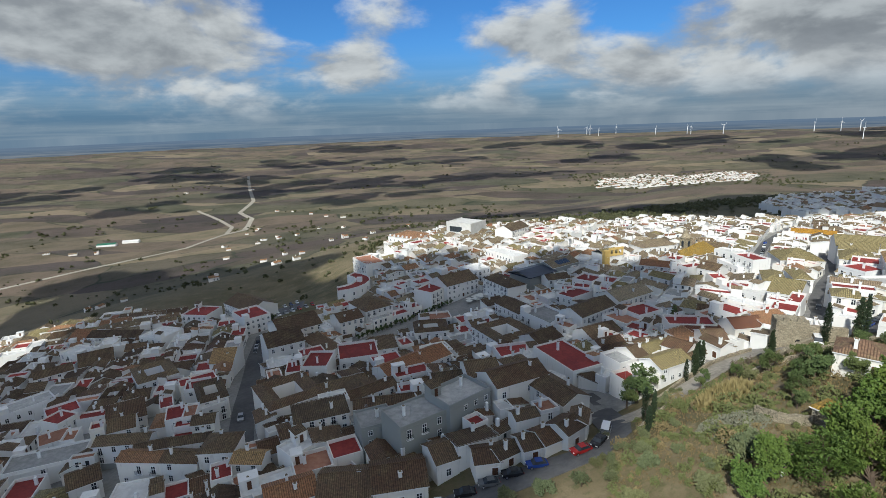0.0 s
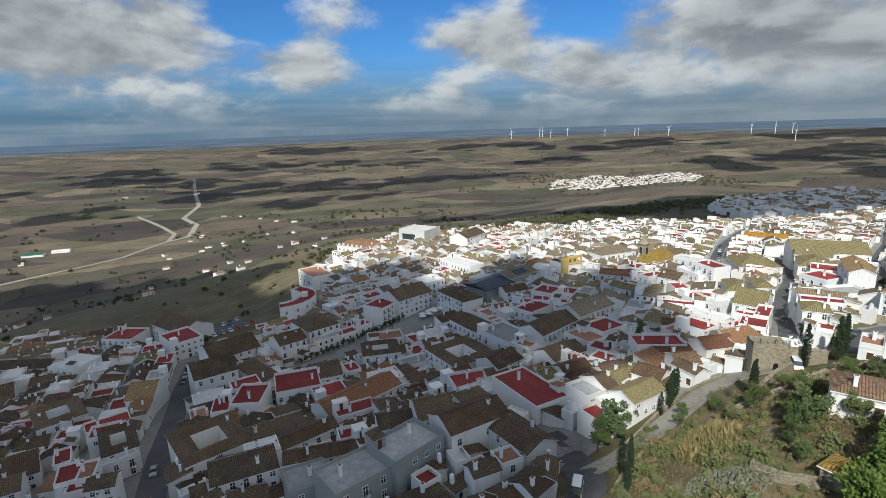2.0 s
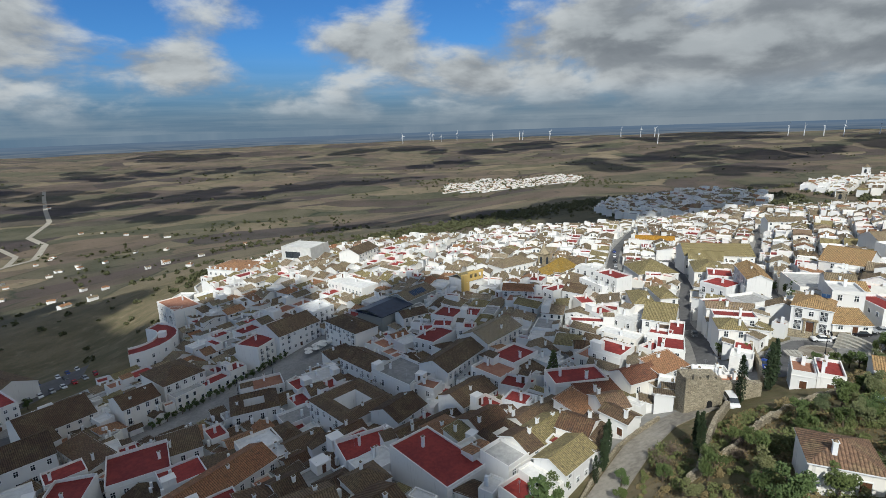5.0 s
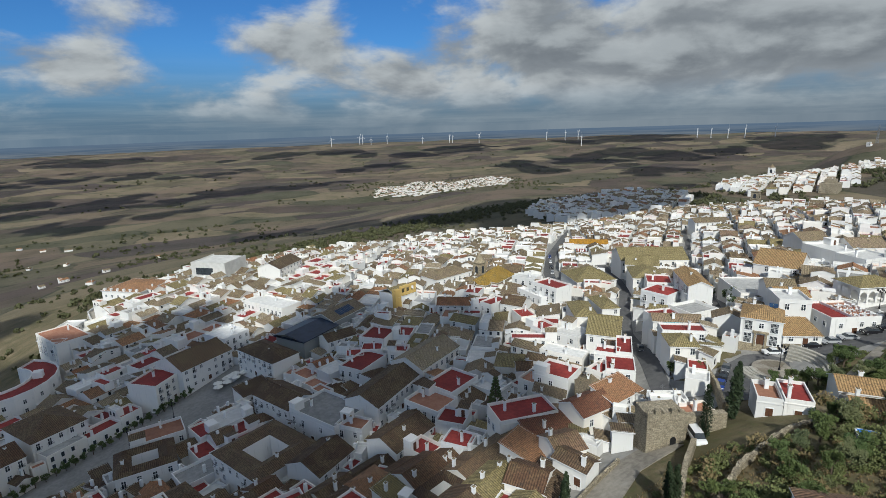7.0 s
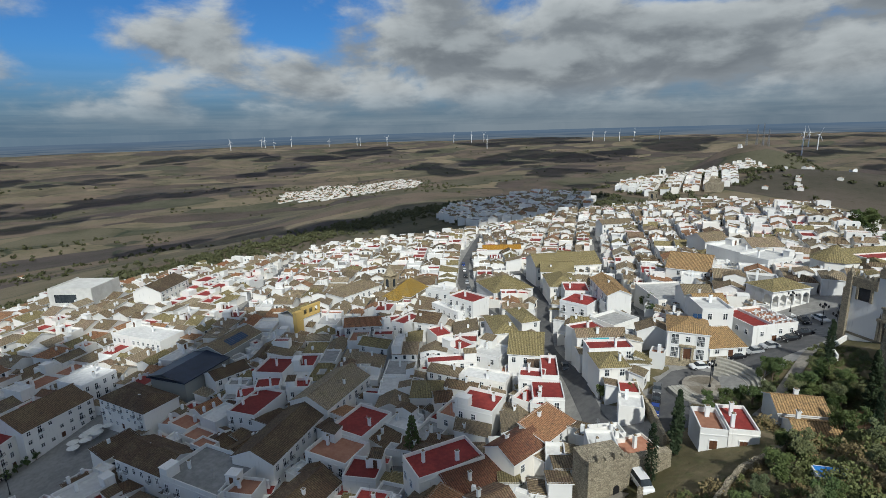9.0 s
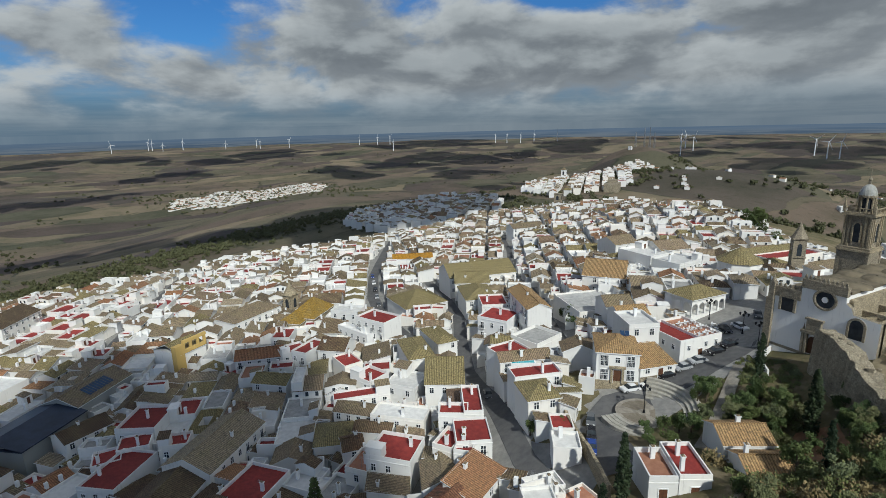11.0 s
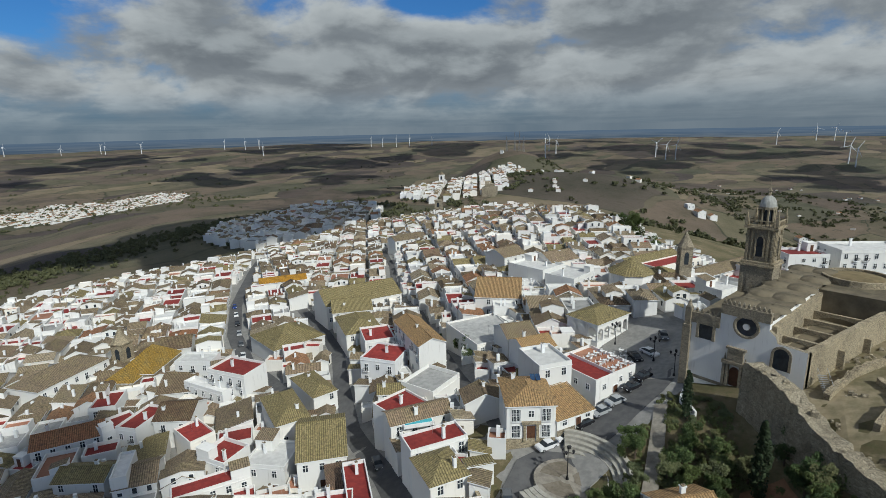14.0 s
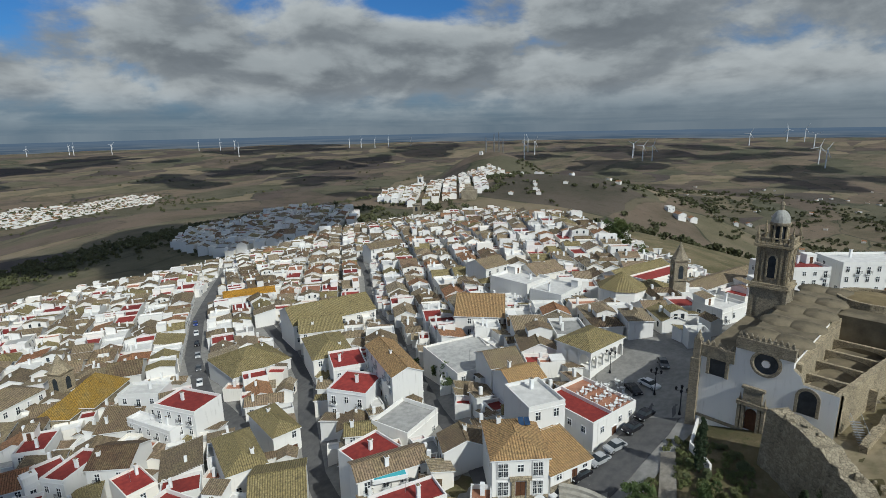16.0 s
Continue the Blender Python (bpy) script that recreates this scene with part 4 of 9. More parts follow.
def overlaps(p, q):
    for r in (p, q):
        for i in range(2):
            ax, ay = r[i + 1][0] - r[i][0], r[i + 1][1] - r[i][1]
            a, b = [ax * u + ay * v for u, v in p], [ax * u + ay * v for u, v in q]
            if max(a) <= min(b) or max(b) <= min(a):
                return False
    return True


def claim(x, y, w, d, turn, force=False, slack=1.0):
    """Takes a plot of ground if no house stands on it yet."""
    small, key = corners(x, y, max(1, w - slack), max(1, d - slack), turn), (int(x // 30), int(y // 30))
    if not force:
        for i in (-1, 0, 1):
            for j in (-1, 0, 1):
                for q in RECTS.get((key[0] + i, key[1] + j), ()):
                    if overlaps(small, q):
                        return False
    RECTS.setdefault(key, []).append(small)
    return True


def free_spot(x, y, w, d, turn):
    for px, py in corners(x, y, w - 1.2, d - 1.2, turn) + [(x, y)]:
        for line, half in STREETS:
            if near_line(px, py, line) < half:
                return False
        for poly in (PLAZA, PLAZA_TOP, GARDENS, FORECOURT):
            if inside(px, py, poly):
                return False
    return True


FAR_HOUSES = Shape()
COUNT = [0]


def off_street(x, y, w, d, turn):
    """Moves a plot sideways until it stands clear of the streets."""
    for _ in range(6):
        worst, push = 0.0, None
        pts = corners(x, y, w, d, turn)
        pts += [((a[0] + b[0]) / 2, (a[1] + b[1]) / 2) for a, b in zip(pts, pts[1:] + pts[:1])] + [(x, y)]
        for line, half in STREETS:
            for (ax, ay), (bx, by) in zip(line, line[1:]):
                ux, uy = bx - ax, by - ay
                side = 1 if ux * (y - ay) - uy * (x - ax) > 0 else -1
                n = Vector((-uy, ux)).normalized() * side
                for px, py in pts:
                    f = ((px - ax) * ux + (py - ay) * uy) / (ux * ux + uy * uy)
                    into = half - ((px - ax) * n.x + (py - ay) * n.y)
                    if 0 <= f <= 1 and worst < into < half + 7:
                        worst, push = into, n
        if push is None:
            break
        x, y = x + push.x * (worst + 0.05), y + push.y * (worst + 0.05)
    return x, y


def lot(x, y, w, d, h, turn, roof, **more):
    """A house on a plot of its own."""
    x, y = off_street(x, y, w, d, turn)
    if not claim(x, y, w, d, turn, slack=2.5):
        return None
    COUNT[0] += 1
    more.setdefault("raised", False)
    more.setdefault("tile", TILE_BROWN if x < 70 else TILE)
    return house(x, y, w, d, h, turn, roof, seed=COUNT[0] * 37, **more)


def fill(poly, turn, seed, flat=0.5, cell=(7.6, 8.0), tall=(3.0, 5.4), red=0.4, near=88, new_tiles=0.13, gap=(0.7, 1.8), common=None):
    """Rows of houses, back to back, over a part of the town."""
    rnd = random.Random(seed)
    ca, sa = math.cos(radians(turn)), math.sin(radians(turn))
    cx, cy = sum(p[0] for p in poly) / len(poly), sum(p[1] for p in poly) / len(poly)
    R = max(math.hypot(p[0] - cx, p[1] - cy) for p in poly)
    v, row = -R, 0
    while v < R:
        depth = rnd.uniform(cell[1] * 0.8, cell[1] * 1.2)
        u = -R + rnd.uniform(0, 5)
        while u < R:
            w = rnd.uniform(cell[0] * 0.55, cell[0] * 1.5)
            dd = depth * rnd.uniform(0.82, 1.0)
            x, y = cx + (u + w / 2) * ca - (v + dd / 2) * sa, cy + (u + w / 2) * sa + (v + dd / 2) * ca
            u += w + (0.02 if rnd.random() < 0.86 else rnd.uniform(0.8, 2.0))
            h = rnd.uniform(*tall)
            f, t, t2, t3, t4 = rnd.random(), rnd.random(), rnd.random(), rnd.random(), rnd.random()
            wobble, sd = rnd.uniform(-3, 3), rnd.randint(0, 10**6)
            if not inside(x, y, poly) or not free_spot(x, y, w, dd, turn) or not claim(x, y, w, dd, turn, slack=1.8):
                continue
            dist = min(math.hypot(x - q[1], y - q[2]) for q in PATH)
            if f < flat:
                roof = "red" if t < red else "white" if t < red + 0.33 else "terra" if t < red + 0.43 else "grey"
            else:
                roof = "gable" if t < 0.55 else "hip" if t < 0.72 else "patio" if t < 0.82 and w > 8 else "mono"
            tile = TILE_NEW if t2 < new_tiles else TILE_MOSS if t2 < new_tiles + (0.14 if common is None else 0.05) else common or TILE
            tq = turn + (180 if row % 2 else 0) + wobble
            w2, d2 = w, dd
            if roof in ("gable", "mono") and t3 < 0.3:
                tq += 90
                w2, d2 = dd, w
            is_near = dist < near and COUNT[0] < 300
            COUNT[0] += is_near
            house(x, y, w2, d2, h, tq, roof, tile=tile, detail=2 if is_near else 1 if dist < 330 else 0, seed=sd, chimneys=rnd.choice((0, 1, 1, 2)), into=None if is_near else FAR_HOUSES)
        v += depth + (0.02 if row % 2 == 0 else rnd.uniform(*gap))
        row += 1


def infill(poly, seed, step=3.4):
    """Lean-tos, sheds, patios and small back houses in what room is left."""
    rnd = random.Random(seed)
    xs, ys = [p[0] for p in poly], [p[1] for p in poly]
    x0 = min(xs)
    while x0 < max(xs):
        y0 = min(ys)
        while y0 < max(ys):
            x, y = x0 + rnd.uniform(-1.2, 1.2), y0 + rnd.uniform(-1.2, 1.2)
            y0 += step
            w, d = rnd.uniform(2.6, 5.6), rnd.uniform(2.6, 5.2)
            turn = rnd.choice((24, 38, 50, 114, 128, 140)) + rnd.uniform(-5, 5)
            k, t, h, sd = rnd.random(), rnd.random(), rnd.uniform(2.2, 4.0), rnd.randint(0, 10**6)
            if not inside(x, y, poly) or not free_spot(x, y, w + 1, d + 1, turn) or not claim(x, y, w, d, turn, slack=0.9):
                continue
            roof = "mono" if k < 0.42 else "gable" if k < 0.56 else "red" if k < 0.72 else "white" if k < 0.84 else "terra" if k < 0.92 else "grey"
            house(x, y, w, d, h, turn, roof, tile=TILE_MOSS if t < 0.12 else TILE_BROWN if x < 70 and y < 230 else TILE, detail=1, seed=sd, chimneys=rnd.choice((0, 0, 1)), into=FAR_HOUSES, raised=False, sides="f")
        x0 += step


FORECOURT = [(112, 118), (116, 131), (125, 135.5), (131.5, 138), (139.5, 132), (159, 122), (160, 112), (140, 100), (112, 108)]
build_ground()
build_backdrop()
TOWN = [(-30, 84), (0, 92), (34, 104), (60, 118), (90, 122), (122, 126), (160, 112), (200, 104), (262, 96), (290, 140), (330, 165), (420, 220), (480, 290), (400, 400), (300, 440), (180, 455), (70, 440), (0, 420), (-50, 380), (-40, 330), (-60, 280), (-85, 262), (-120, 240), (-190, 250), (-210, 200), (-150, 120), (-90, 80)]
sheet("pavement", TOWN, 0.12, PAVING, "worn grey paving between the houses", step=7.0)
ribbon("road_long", S_LONG, 5.2, 0.2, ASPHALT, "narrow asphalt street between white houses")
ribbon("road_middle", S_MID, 4.2, 0.2, ASPHALT, "narrow grey street running through the town")
ribbon("road_dark", S_DARK, 4.5, 0.2, ASPHALT, "narrow shaded street")
ribbon("road_west", S_WEST, 7.0, 0.2, ASPHALT, "straight asphalt street with parked cars")
ribbon("road_upper", S_ALLEY, 2.8, 0.2, ASPHALT, "narrow street between the upper houses")
ribbon("road_gate", S_GATE, 6.0, 0.22, COBBLE, "worn stone path up to the old gate")
ribbon("road_loop", S_LOOP, 6.5, 0.2, ASPHALT, "curving asphalt road below the hillside")
ribbon("road_top", S_TOP, 7.0, 0.24, ASPHALT, "asphalt road past the parked cars")
sheet("pavement_square", PLAZA, 0.25, PAVING, "long paved town square")
sheet("pavement_church", PLAZA_TOP, 0.25, PAVING, "paved square before the church")

# ---- church, towers and other buildings with a shape of their own ----


def arch_shape(w, h, spring, deep, n=8, mat=0):
    """A dark arched recess standing proud of a wall by a hair; its foot at z 0."""
    s = Shape()
    pts = [(-w / 2, 0), (w / 2, 0)] + [(w / 2 * math.cos(math.pi * i / n), spring + (h - spring) * math.sin(math.pi * i / n)) for i in range(n + 1)]
    s.face([(x, -deep, z) for x, z in pts], mat)
    for (ax, az), (bx, bz) in zip(pts, pts[1:] + pts[:1]):
        s.face([(bx, -deep, bz), (ax, -deep, az), (ax, 0.3, az), (bx, 0.3, bz)], mat)
    return s


def arch_band(w, h, spring, t, deep, n=10, mat=0):
    """A moulding round an arch."""
    s = Shape()
    ins = [(w / 2, 0)] + [(w / 2 * math.cos(math.pi * i / n), spring + (h - spring) * math.sin(math.pi * i / n)) for i in range(n + 1)] + [(-w / 2, 0)]
    out = [(w / 2 + t, 0)] + [((w / 2 + t) * math.cos(math.pi * i / n), spring + (h - spring + t) * math.sin(math.pi * i / n)) for i in range(n + 1)] + [(-w / 2 - t, 0)]
    for (a, b), (c, d) in zip(zip(ins, ins[1:]), zip(out, out[1:])):
        s.face([(a[0], -deep, a[1]), (c[0], -deep, c[1]), (d[0], -deep, d[1]), (b[0], -deep, b[1])], mat)
        s.face([(c[0], -deep, c[1]), (c[0], 0.1, c[1]), (d[0], 0.1, d[1]), (d[0], -deep, d[1])], mat)
        s.face([(a[0], 0.1, a[1]), (a[0], -deep, a[1]), (b[0], -deep, b[1]), (b[0], 0.1, b[1])], mat)
    return s


def cresting(s, x0, x1, y, z, step=0.9, mat=0):
    """A row of small pinnacles along a parapet."""
    k = max(1, int((x1 - x0) / step))
    for i in range(k):
        x = x0 + (i + 0.5) * (x1 - x0) / k
        s.box(x - 0.22, x + 0.22, y - 0.12, y + 0.2, z, z + 0.55, mat)
        s.ring(x, y + 0.04, 0.26, z + 0.55, 0.0, z + 1.0, 4, mat, turn=math.pi / 4)


def build_church():
    """The big church: limewashed front with rose window, stone cresting, vaulted roofs, open aisle, bell tower."""
    c = thing("church", 158.6, 113.9, 53.0, -107.5, "large limewashed church with stone bell tower beside the square", "church")
    # local x runs along the front, y into the building, z from the square
    s = Shape()
    s.box(0, 5.4, 0, 22, -3, 12.0, 0)
    s.box(5.4, 13.2, 0.0, 22, -3, 15.0, 0)
    top = [(19.0, 11.2), (14.6, 11.5), (14.2, 12.6), (13.2, 13.4)]
    s.face([(13.2, 0, -3), (19.0, 0, -3)] + [(x, 0, z) for x, z in top])
    s.face([(19.0, 0.9, -3), (13.2, 0.9, -3)] + [(x, 0.9, z) for x, z in top[::-1]], 1)
    for (ax, az), (bx, bz) in zip(top, top[1:]):
        s.face([(bx, 0, bz), (ax, 0, az), (ax, 0.9, az), (bx, 0.9, bz)], 1)
    s.face([(19.0, 0, -3), (19.0, 0.9, -3), (19.0, 0.9, 11.2), (19.0, 0, 11.2)], 1)
    part("front_wall", s, [WHITE, STONE], c, "white limewashed front stained by rain")
    q = Shape()
    rnd = random.Random(8)
    runs = [(18.1 + 0.205 * y, y, 11.2 + min(1.5, 0.07 * y) + rnd.uniform(-0.12, 0.12)) for y in (0.9 + 1.3 * i for i in range(31))]
    for (ax, ay, az), (bx, by, bz) in zip(runs, runs[1:]):
        q.face([(ax, ay, -4), (ax, ay, az), (bx, by, bz), (bx, by, -4)])
        q.face([(ax + 1, ay, az), (ax + 1, ay, -4), (bx + 1, by, -4), (bx + 1, by, bz)])
        q.face([(ax, ay, az), (ax + 1, ay, az), (bx + 1, by, bz), (bx, by, bz)])
    for y in (10, 19, 28, 37):
        x = 19.1 + 0.205 * y
        q.box(x - 0.2, x + 0.9, y - 0.6, y + 0.6, -4, 9.6)
    part("side_wall", q, GOLDSTONE, c, "bare pale stone side wall")
    q = Shape()
    q.box(0.3, 5.2, 1.0, 34, 11.9, 12.6)
    q.box(5.5, 13.4, 1.0, 42, 14.9, 15.5)
    q.box(-3.0, 5.5, 34, 42, 11.9, 13.6)
    part("flat_roof", q, ROOFSTONE, c, "weathered brown stone roof")
    # vault backs along the nave
    for i in range(5):
        for j in range(2):
            q = Shape()
            for k in range(5):
                r0, r1 = 2.9 * math.cos(k * 0.3), 2.9 * math.cos((k + 1) * 0.3)
                q.ring(0, 0, r0, 0.95 * math.sin(k * 0.3), r1, 0.95 * math.sin((k + 1) * 0.3), 16)
            part("vault", q, ROOFSTONE, c, at=pose(7.3 + j * 4.2, 6 + i * 8.2, 15.25), smooth=True)
    # aisle left open to the sky: low roof and bare arches
    q = Shape()
    for y0, y1 in ((1.0, 14.0), (14.0, 27.0), (27.0, 40.0)):
        a, b = 18.2 + 0.205 * y0, 18.2 + 0.205 * y1
        q.face([(13.2, y0, 8.4), (a, y0, 8.0), (b, y1, 8.0), (13.2, y1, 8.4)])
    part("aisle_floor", q, ROOFSTONE, c, "brown lichened vault backs of the open aisle")
    for i in range(4):
        q = Shape()
        y = 4.5 + i * 6.0
        x1 = 18.3 + 0.205 * y
        for k in range(6):
            u0, u1 = 13.6 + (x1 - 13.6) * k / 6, 13.6 + (x1 - 13.6) * (k + 1) / 6
            d0, d1 = 1.5 * (2 * k / 6 - 1) ** 2, 1.5 * (2 * (k + 1) / 6 - 1) ** 2
            for yy, w in ((y, 1), (y + 0.6, -1)):
                f = [(u0, yy, 10.9 - d0), (u1, yy, 10.9 - d1), (u1, yy, 11.5), (u0, yy, 11.5)]
                q.face(f if w > 0 else f[::-1])
            q.face([(u0, y, 11.5), (u1, y, 11.5), (u1, y + 0.6, 11.5), (u0, y + 0.6, 11.5)])
            q.face([(u1, y, 10.9 - d1), (u0, y, 10.9 - d0), (u0, y + 0.6, 10.9 - d0), (u1, y + 0.6, 10.9 - d1)])
        part("cross_arch", q, GOLDSTONE, c)
    q = Shape()
    q.box(13.3, 25.0, 27.5, 46, -3, 14.6)
    part("transept", q, ROOFSTONE, c, "weathered brown stone transept block")
    q = Shape()
    q.ring(17.0, 39, 6.2, -3, 6.2, 15.9, 20)
    q.ring(17.0, 39, 6.2, 15.9, 5.6, 15.9, 20)
    q.ring(17.0, 39, 5.6, 15.9, 5.6, 15.0, 20)
    part("apse_wall", q, GOLDSTONE, c, "round stone wall of the apse")
    q = Shape()
    for k in range(4):
        q.ring(17.0, 39, 5.6 * math.cos(k * 0.39), 15.0 + 1.1 * math.sin(k * 0.39), 5.6 * math.cos((k + 1) * 0.39) if k < 3 else 0.0, 15.0 + 1.1 * math.sin((k + 1) * 0.39), 20)
    part("apse_roof", q, DRYROOF, c, "tan lichened dome of the apse", smooth=True)
    q = Shape()
    q.box(13.2, 14.0, 0.95, 40, 7.0, 14.0)
    part("clerestory", q, GOLDSTONE, c)
    q = Shape()
    q.box(-0.25, 5.4, -0.25, 0.9, 11.6, 13.6)
    cresting(q, -0.2, 5.4, 0.1, 13.6)
    part("parapet", q, STONE, c, "carved grey stone cresting")
    q = Shape()
    q.box(5.4, 13.3, -0.25, 0.8, 14.6, 16.4)
    cresting(q, 5.4, 13.2, 0.1, 16.4, 0.75)
    part("parapet", q, STONE, c, "carved grey stone cresting")
    # buttress at the corner
    q = Shape()
    q.box(-0.9, 0.5, -0.7, 0.6, -3, 11.0)
    q.box(-0.7, 0.4, -0.5, 0.5, 11.0, 14.4)
    q.ring(-0.1, 0, 0.6, 14.4, 0.0, 16.0, 6)
    part("buttress", q, STONE, c, "slender weathered stone buttress")
    # windows
    part("arched_window", arch_shape(2.4, 4.6, 3.2, 0.05), GLASS, c, at=pose(3.1, 0, 9.2 - 0.4))
    part("window_moulding", arch_band(2.4, 4.6, 3.2, 0.45, 0.3), STONE, c, at=pose(3.1, 0, 9.2 - 0.4))
    part("arched_window", arch_shape(2.3, 3.8, 2.6, 0.05), GLASS, c, at=pose(15.4, 0, 7.0))
    part("window_moulding", arch_band(2.3, 3.8, 2.6, 0.4, 0.2), STONE, c, at=pose(15.4, 0, 7.0))
    rose = Shape()
    for r0, r1, y0, y1 in ((2.1, 1.75, -0.3, -0.3), (1.75, 1.6, -0.3, -0.06), (1.6, 0.62, -0.06, -0.06), (0.62, 0.55, -0.06, -0.22)):
        k = 28
        for i in range(k):
            a, b = 2 * math.pi * i / k, 2 * math.pi * (i + 1) / k
            mat = 1 if r0 == 1.6 else 0
            rose.face([(r0 * math.cos(a), y0, r0 * math.sin(a)), (r0 * math.cos(b), y0, r0 * math.sin(b)), (r1 * math.cos(b), y1, r1 * math.sin(b)), (r1 * math.cos(a), y1, r1 * math.sin(a))], mat)
            if r0 == 2.1:
                rose.face([(r0 * math.cos(b), y0, r0 * math.sin(b)), (r0 * math.cos(a), y0, r0 * math.sin(a)), (r0 * math.cos(a), 0.1, r0 * math.sin(a)), (r0 * math.cos(b), 0.1, r0 * math.sin(b))])
    rose.face([(0.58 * math.cos(2 * math.pi * i / 16), -0.2, 0.58 * math.sin(2 * math.pi * i / 16)) for i in range(16)], 2)
    part("rose_window", rose, [STONE, GLASS, WHITE], c, "round window in a stone ring", at=pose(9.7, 0, 13.1))
    # portal
    q = Shape()
    q.box(-2.1, 2.1, -0.8, 0.0, 4.2, 4.8)
    q.box(-1.3, 1.3, -0.6, 0.0, 4.8, 7.0)
    q.box(-1.6, 1.6, -0.7, 0.0, 7.0, 7.4)
    p = part("portal", q, STONE, c, "carved stone portal with columns", at=pose(8.6, 0, 1.5))
    for x in (-1.7, -1.1, 1.1, 1.7):
        part("column", Shape().box(x - 0.22, x + 0.22, -0.7, 0.0, 0, 4.2), STONE, p)
    for x in (-1.7, 1.7):
        part("pinnacle", Shape().ring(x, -0.35, 0.22, 4.8, 0.0, 6.2, 6), STONE, p)
    part("door", arch_shape(1.7, 3.6, 2.7, 0.06), DOORWOOD, p)
    q = Shape()
    q.box(-0.3, 8.0, -0.22, 0.0, 0.8, 1.3)
    part("plinth", q, STONE, c, at=pose(0, 0, 0))
    # bell tower
    tw = thing("bell_tower", 181, 103.4, 58.0, -105.3, "tall brown stone bell tower with domed lantern", "tower")
    K = Matrix.Diagonal((0.75, 0.75, 1, 1))
    D = Matrix.Diagonal((0.64, 0.64, 1, 1))
    q = Shape()
    q.bevel_box(-3.9, 3.9, -3.9, 3.9, -6, 13.6, 0.1)
    for x in (-3.9, 3.3):
        for y in (-3.9, 3.3):
            q.box(x - 0.15, x + 0.75, y - 0.15, y + 0.75, 0, 13.6)
    q.box(-2.2, 2.2, -4.0, -3.8, 8.0, 12.6, 0)
    q.box(-4.0, -3.8, -2.2, 2.2, 8.0, 12.6, 0)
    part("shaft", q, STONE, tw, at=K)
    q = Shape()
    q.box(-4.4, 4.4, -4.4, 4.4, 13.6, 14.0, bottom=True)
    q.box(-4.1, 4.1, -4.1, 4.1, 14.0, 14.5)
    part("cornice", q, GOLDSTONE, tw, at=K)
    q = Shape()
    q.box(-3.3, 3.3, -3.3, 3.3, 14.5, 21.4)
    part("belfry", q, STONE, tw, at=K)
    for a in (0, 90, 180, 270):
        for x in (-3.3, -2.2, 1.7, 2.8):
            part("pilaster", Shape().box(x, x + 0.5, -3.55, -3.25, 14.5, 21.2), GOLDSTONE, tw, at=K @ pose(0, 0, 0, 0, 0, a))
    for a in (0, 90, 180, 270):
        m = pose(0, 0, 0, 0, 0, a)
        part("belfry_arch", arch_shape(1.7, 4.2, 3.2, 0.05), GLASS, tw, at=K @ m @ pose(0, -3.35, 15.6))
        part("arch_moulding", arch_band(1.7, 4.2, 3.2, 0.35, 0.3), GOLDSTONE, tw, at=K @ m @ pose(0, -3.35, 15.6))
    q = Shape()
    q.box(-4.2, 4.2, -4.2, 4.2, 21.4, 21.8, bottom=True)
    q.box(-3.8, 3.8, -3.8, 3.8, 21.8, 22.0)
    part("cornice", q, GOLDSTONE, tw, at=K)
    q = Shape()
    for a in range(4):
        for i in range(9):
            u = -3.7 + 7.4 * i / 8
            x, y = ((u, -3.7), (3.7, u), (u, 3.7), (-3.7, u))[a]
            q.ring(x, y, 0.13, 22.0, 0.13, 22.9, 5)
        x0, x1, y0, y1 = ((-3.9, 3.9, -3.9, -3.5), (3.5, 3.9, -3.9, 3.9), (-3.9, 3.9, 3.5, 3.9), (-3.9, -3.5, -3.9, 3.9))[a]
        q.box(x0, x1, y0, y1, 22.9, 23.1, bottom=True)
    for x in (-3.7, 3.7):
        for y in (-3.7, 3.7):
            q.box(x - 0.35, x + 0.35, y - 0.35, y + 0.35, 22.0, 23.6)
            q.ring(x, y, 0.35, 23.6, 0.05, 25.4, 6)
    part("balustrade", q, GOLDSTONE, tw, at=K)
    q = Shape()
    q.ring(0, 0, 1.5, 22, 1.5, 25.6, 8)
    part("lantern", q, STONE, tw, at=D)
    for i in range(8):
        a = 2 * math.pi * (i + 0.5) / 8
        part("column", Shape().ring(2.15 * math.cos(a), 2.15 * math.sin(a), 0.34, 22.0, 0.3, 25.4, 6), GOLDSTONE, tw, at=D)
    part("lantern_cornice", Shape().ring(0, 0, 2.6, 25.2, 2.75, 25.7, 16, cap=True), STONE, tw, at=D)
    for i in range(8):
        part("lantern_arch", arch_shape(0.9, 2.8, 2.2, 0.12), GLASS, tw, at=D @ pose(0, 0, 0, 0, 0, 45 * i) @ pose(0, -1.5, 22.3))
    q = Shape()
    for k in range(6):
        a0, a1 = k * math.pi / 12, (k + 1) * math.pi / 12
        q.ring(0, 0, 2.45 * math.cos(a0), 25.7 + 2.3 * math.sin(a0), max(0.25, 2.45 * math.cos(a1)), 25.7 + 2.3 * math.sin(a1), 16)
    part("dome", q, TILEGREY, tw, "grey tiled dome", at=D, smooth=True)
    q = Shape()
    q.ring(0, 0, 0.5, 27.8, 0.5, 28.9, 8)
    q.ring(0, 0, 0.75, 28.9, 0.1, 29.6, 8)
    q.ring(0, 0, 0.12, 29.6, 0.05, 31.2, 5)
    part("finial", q, STONE, tw, at=D)


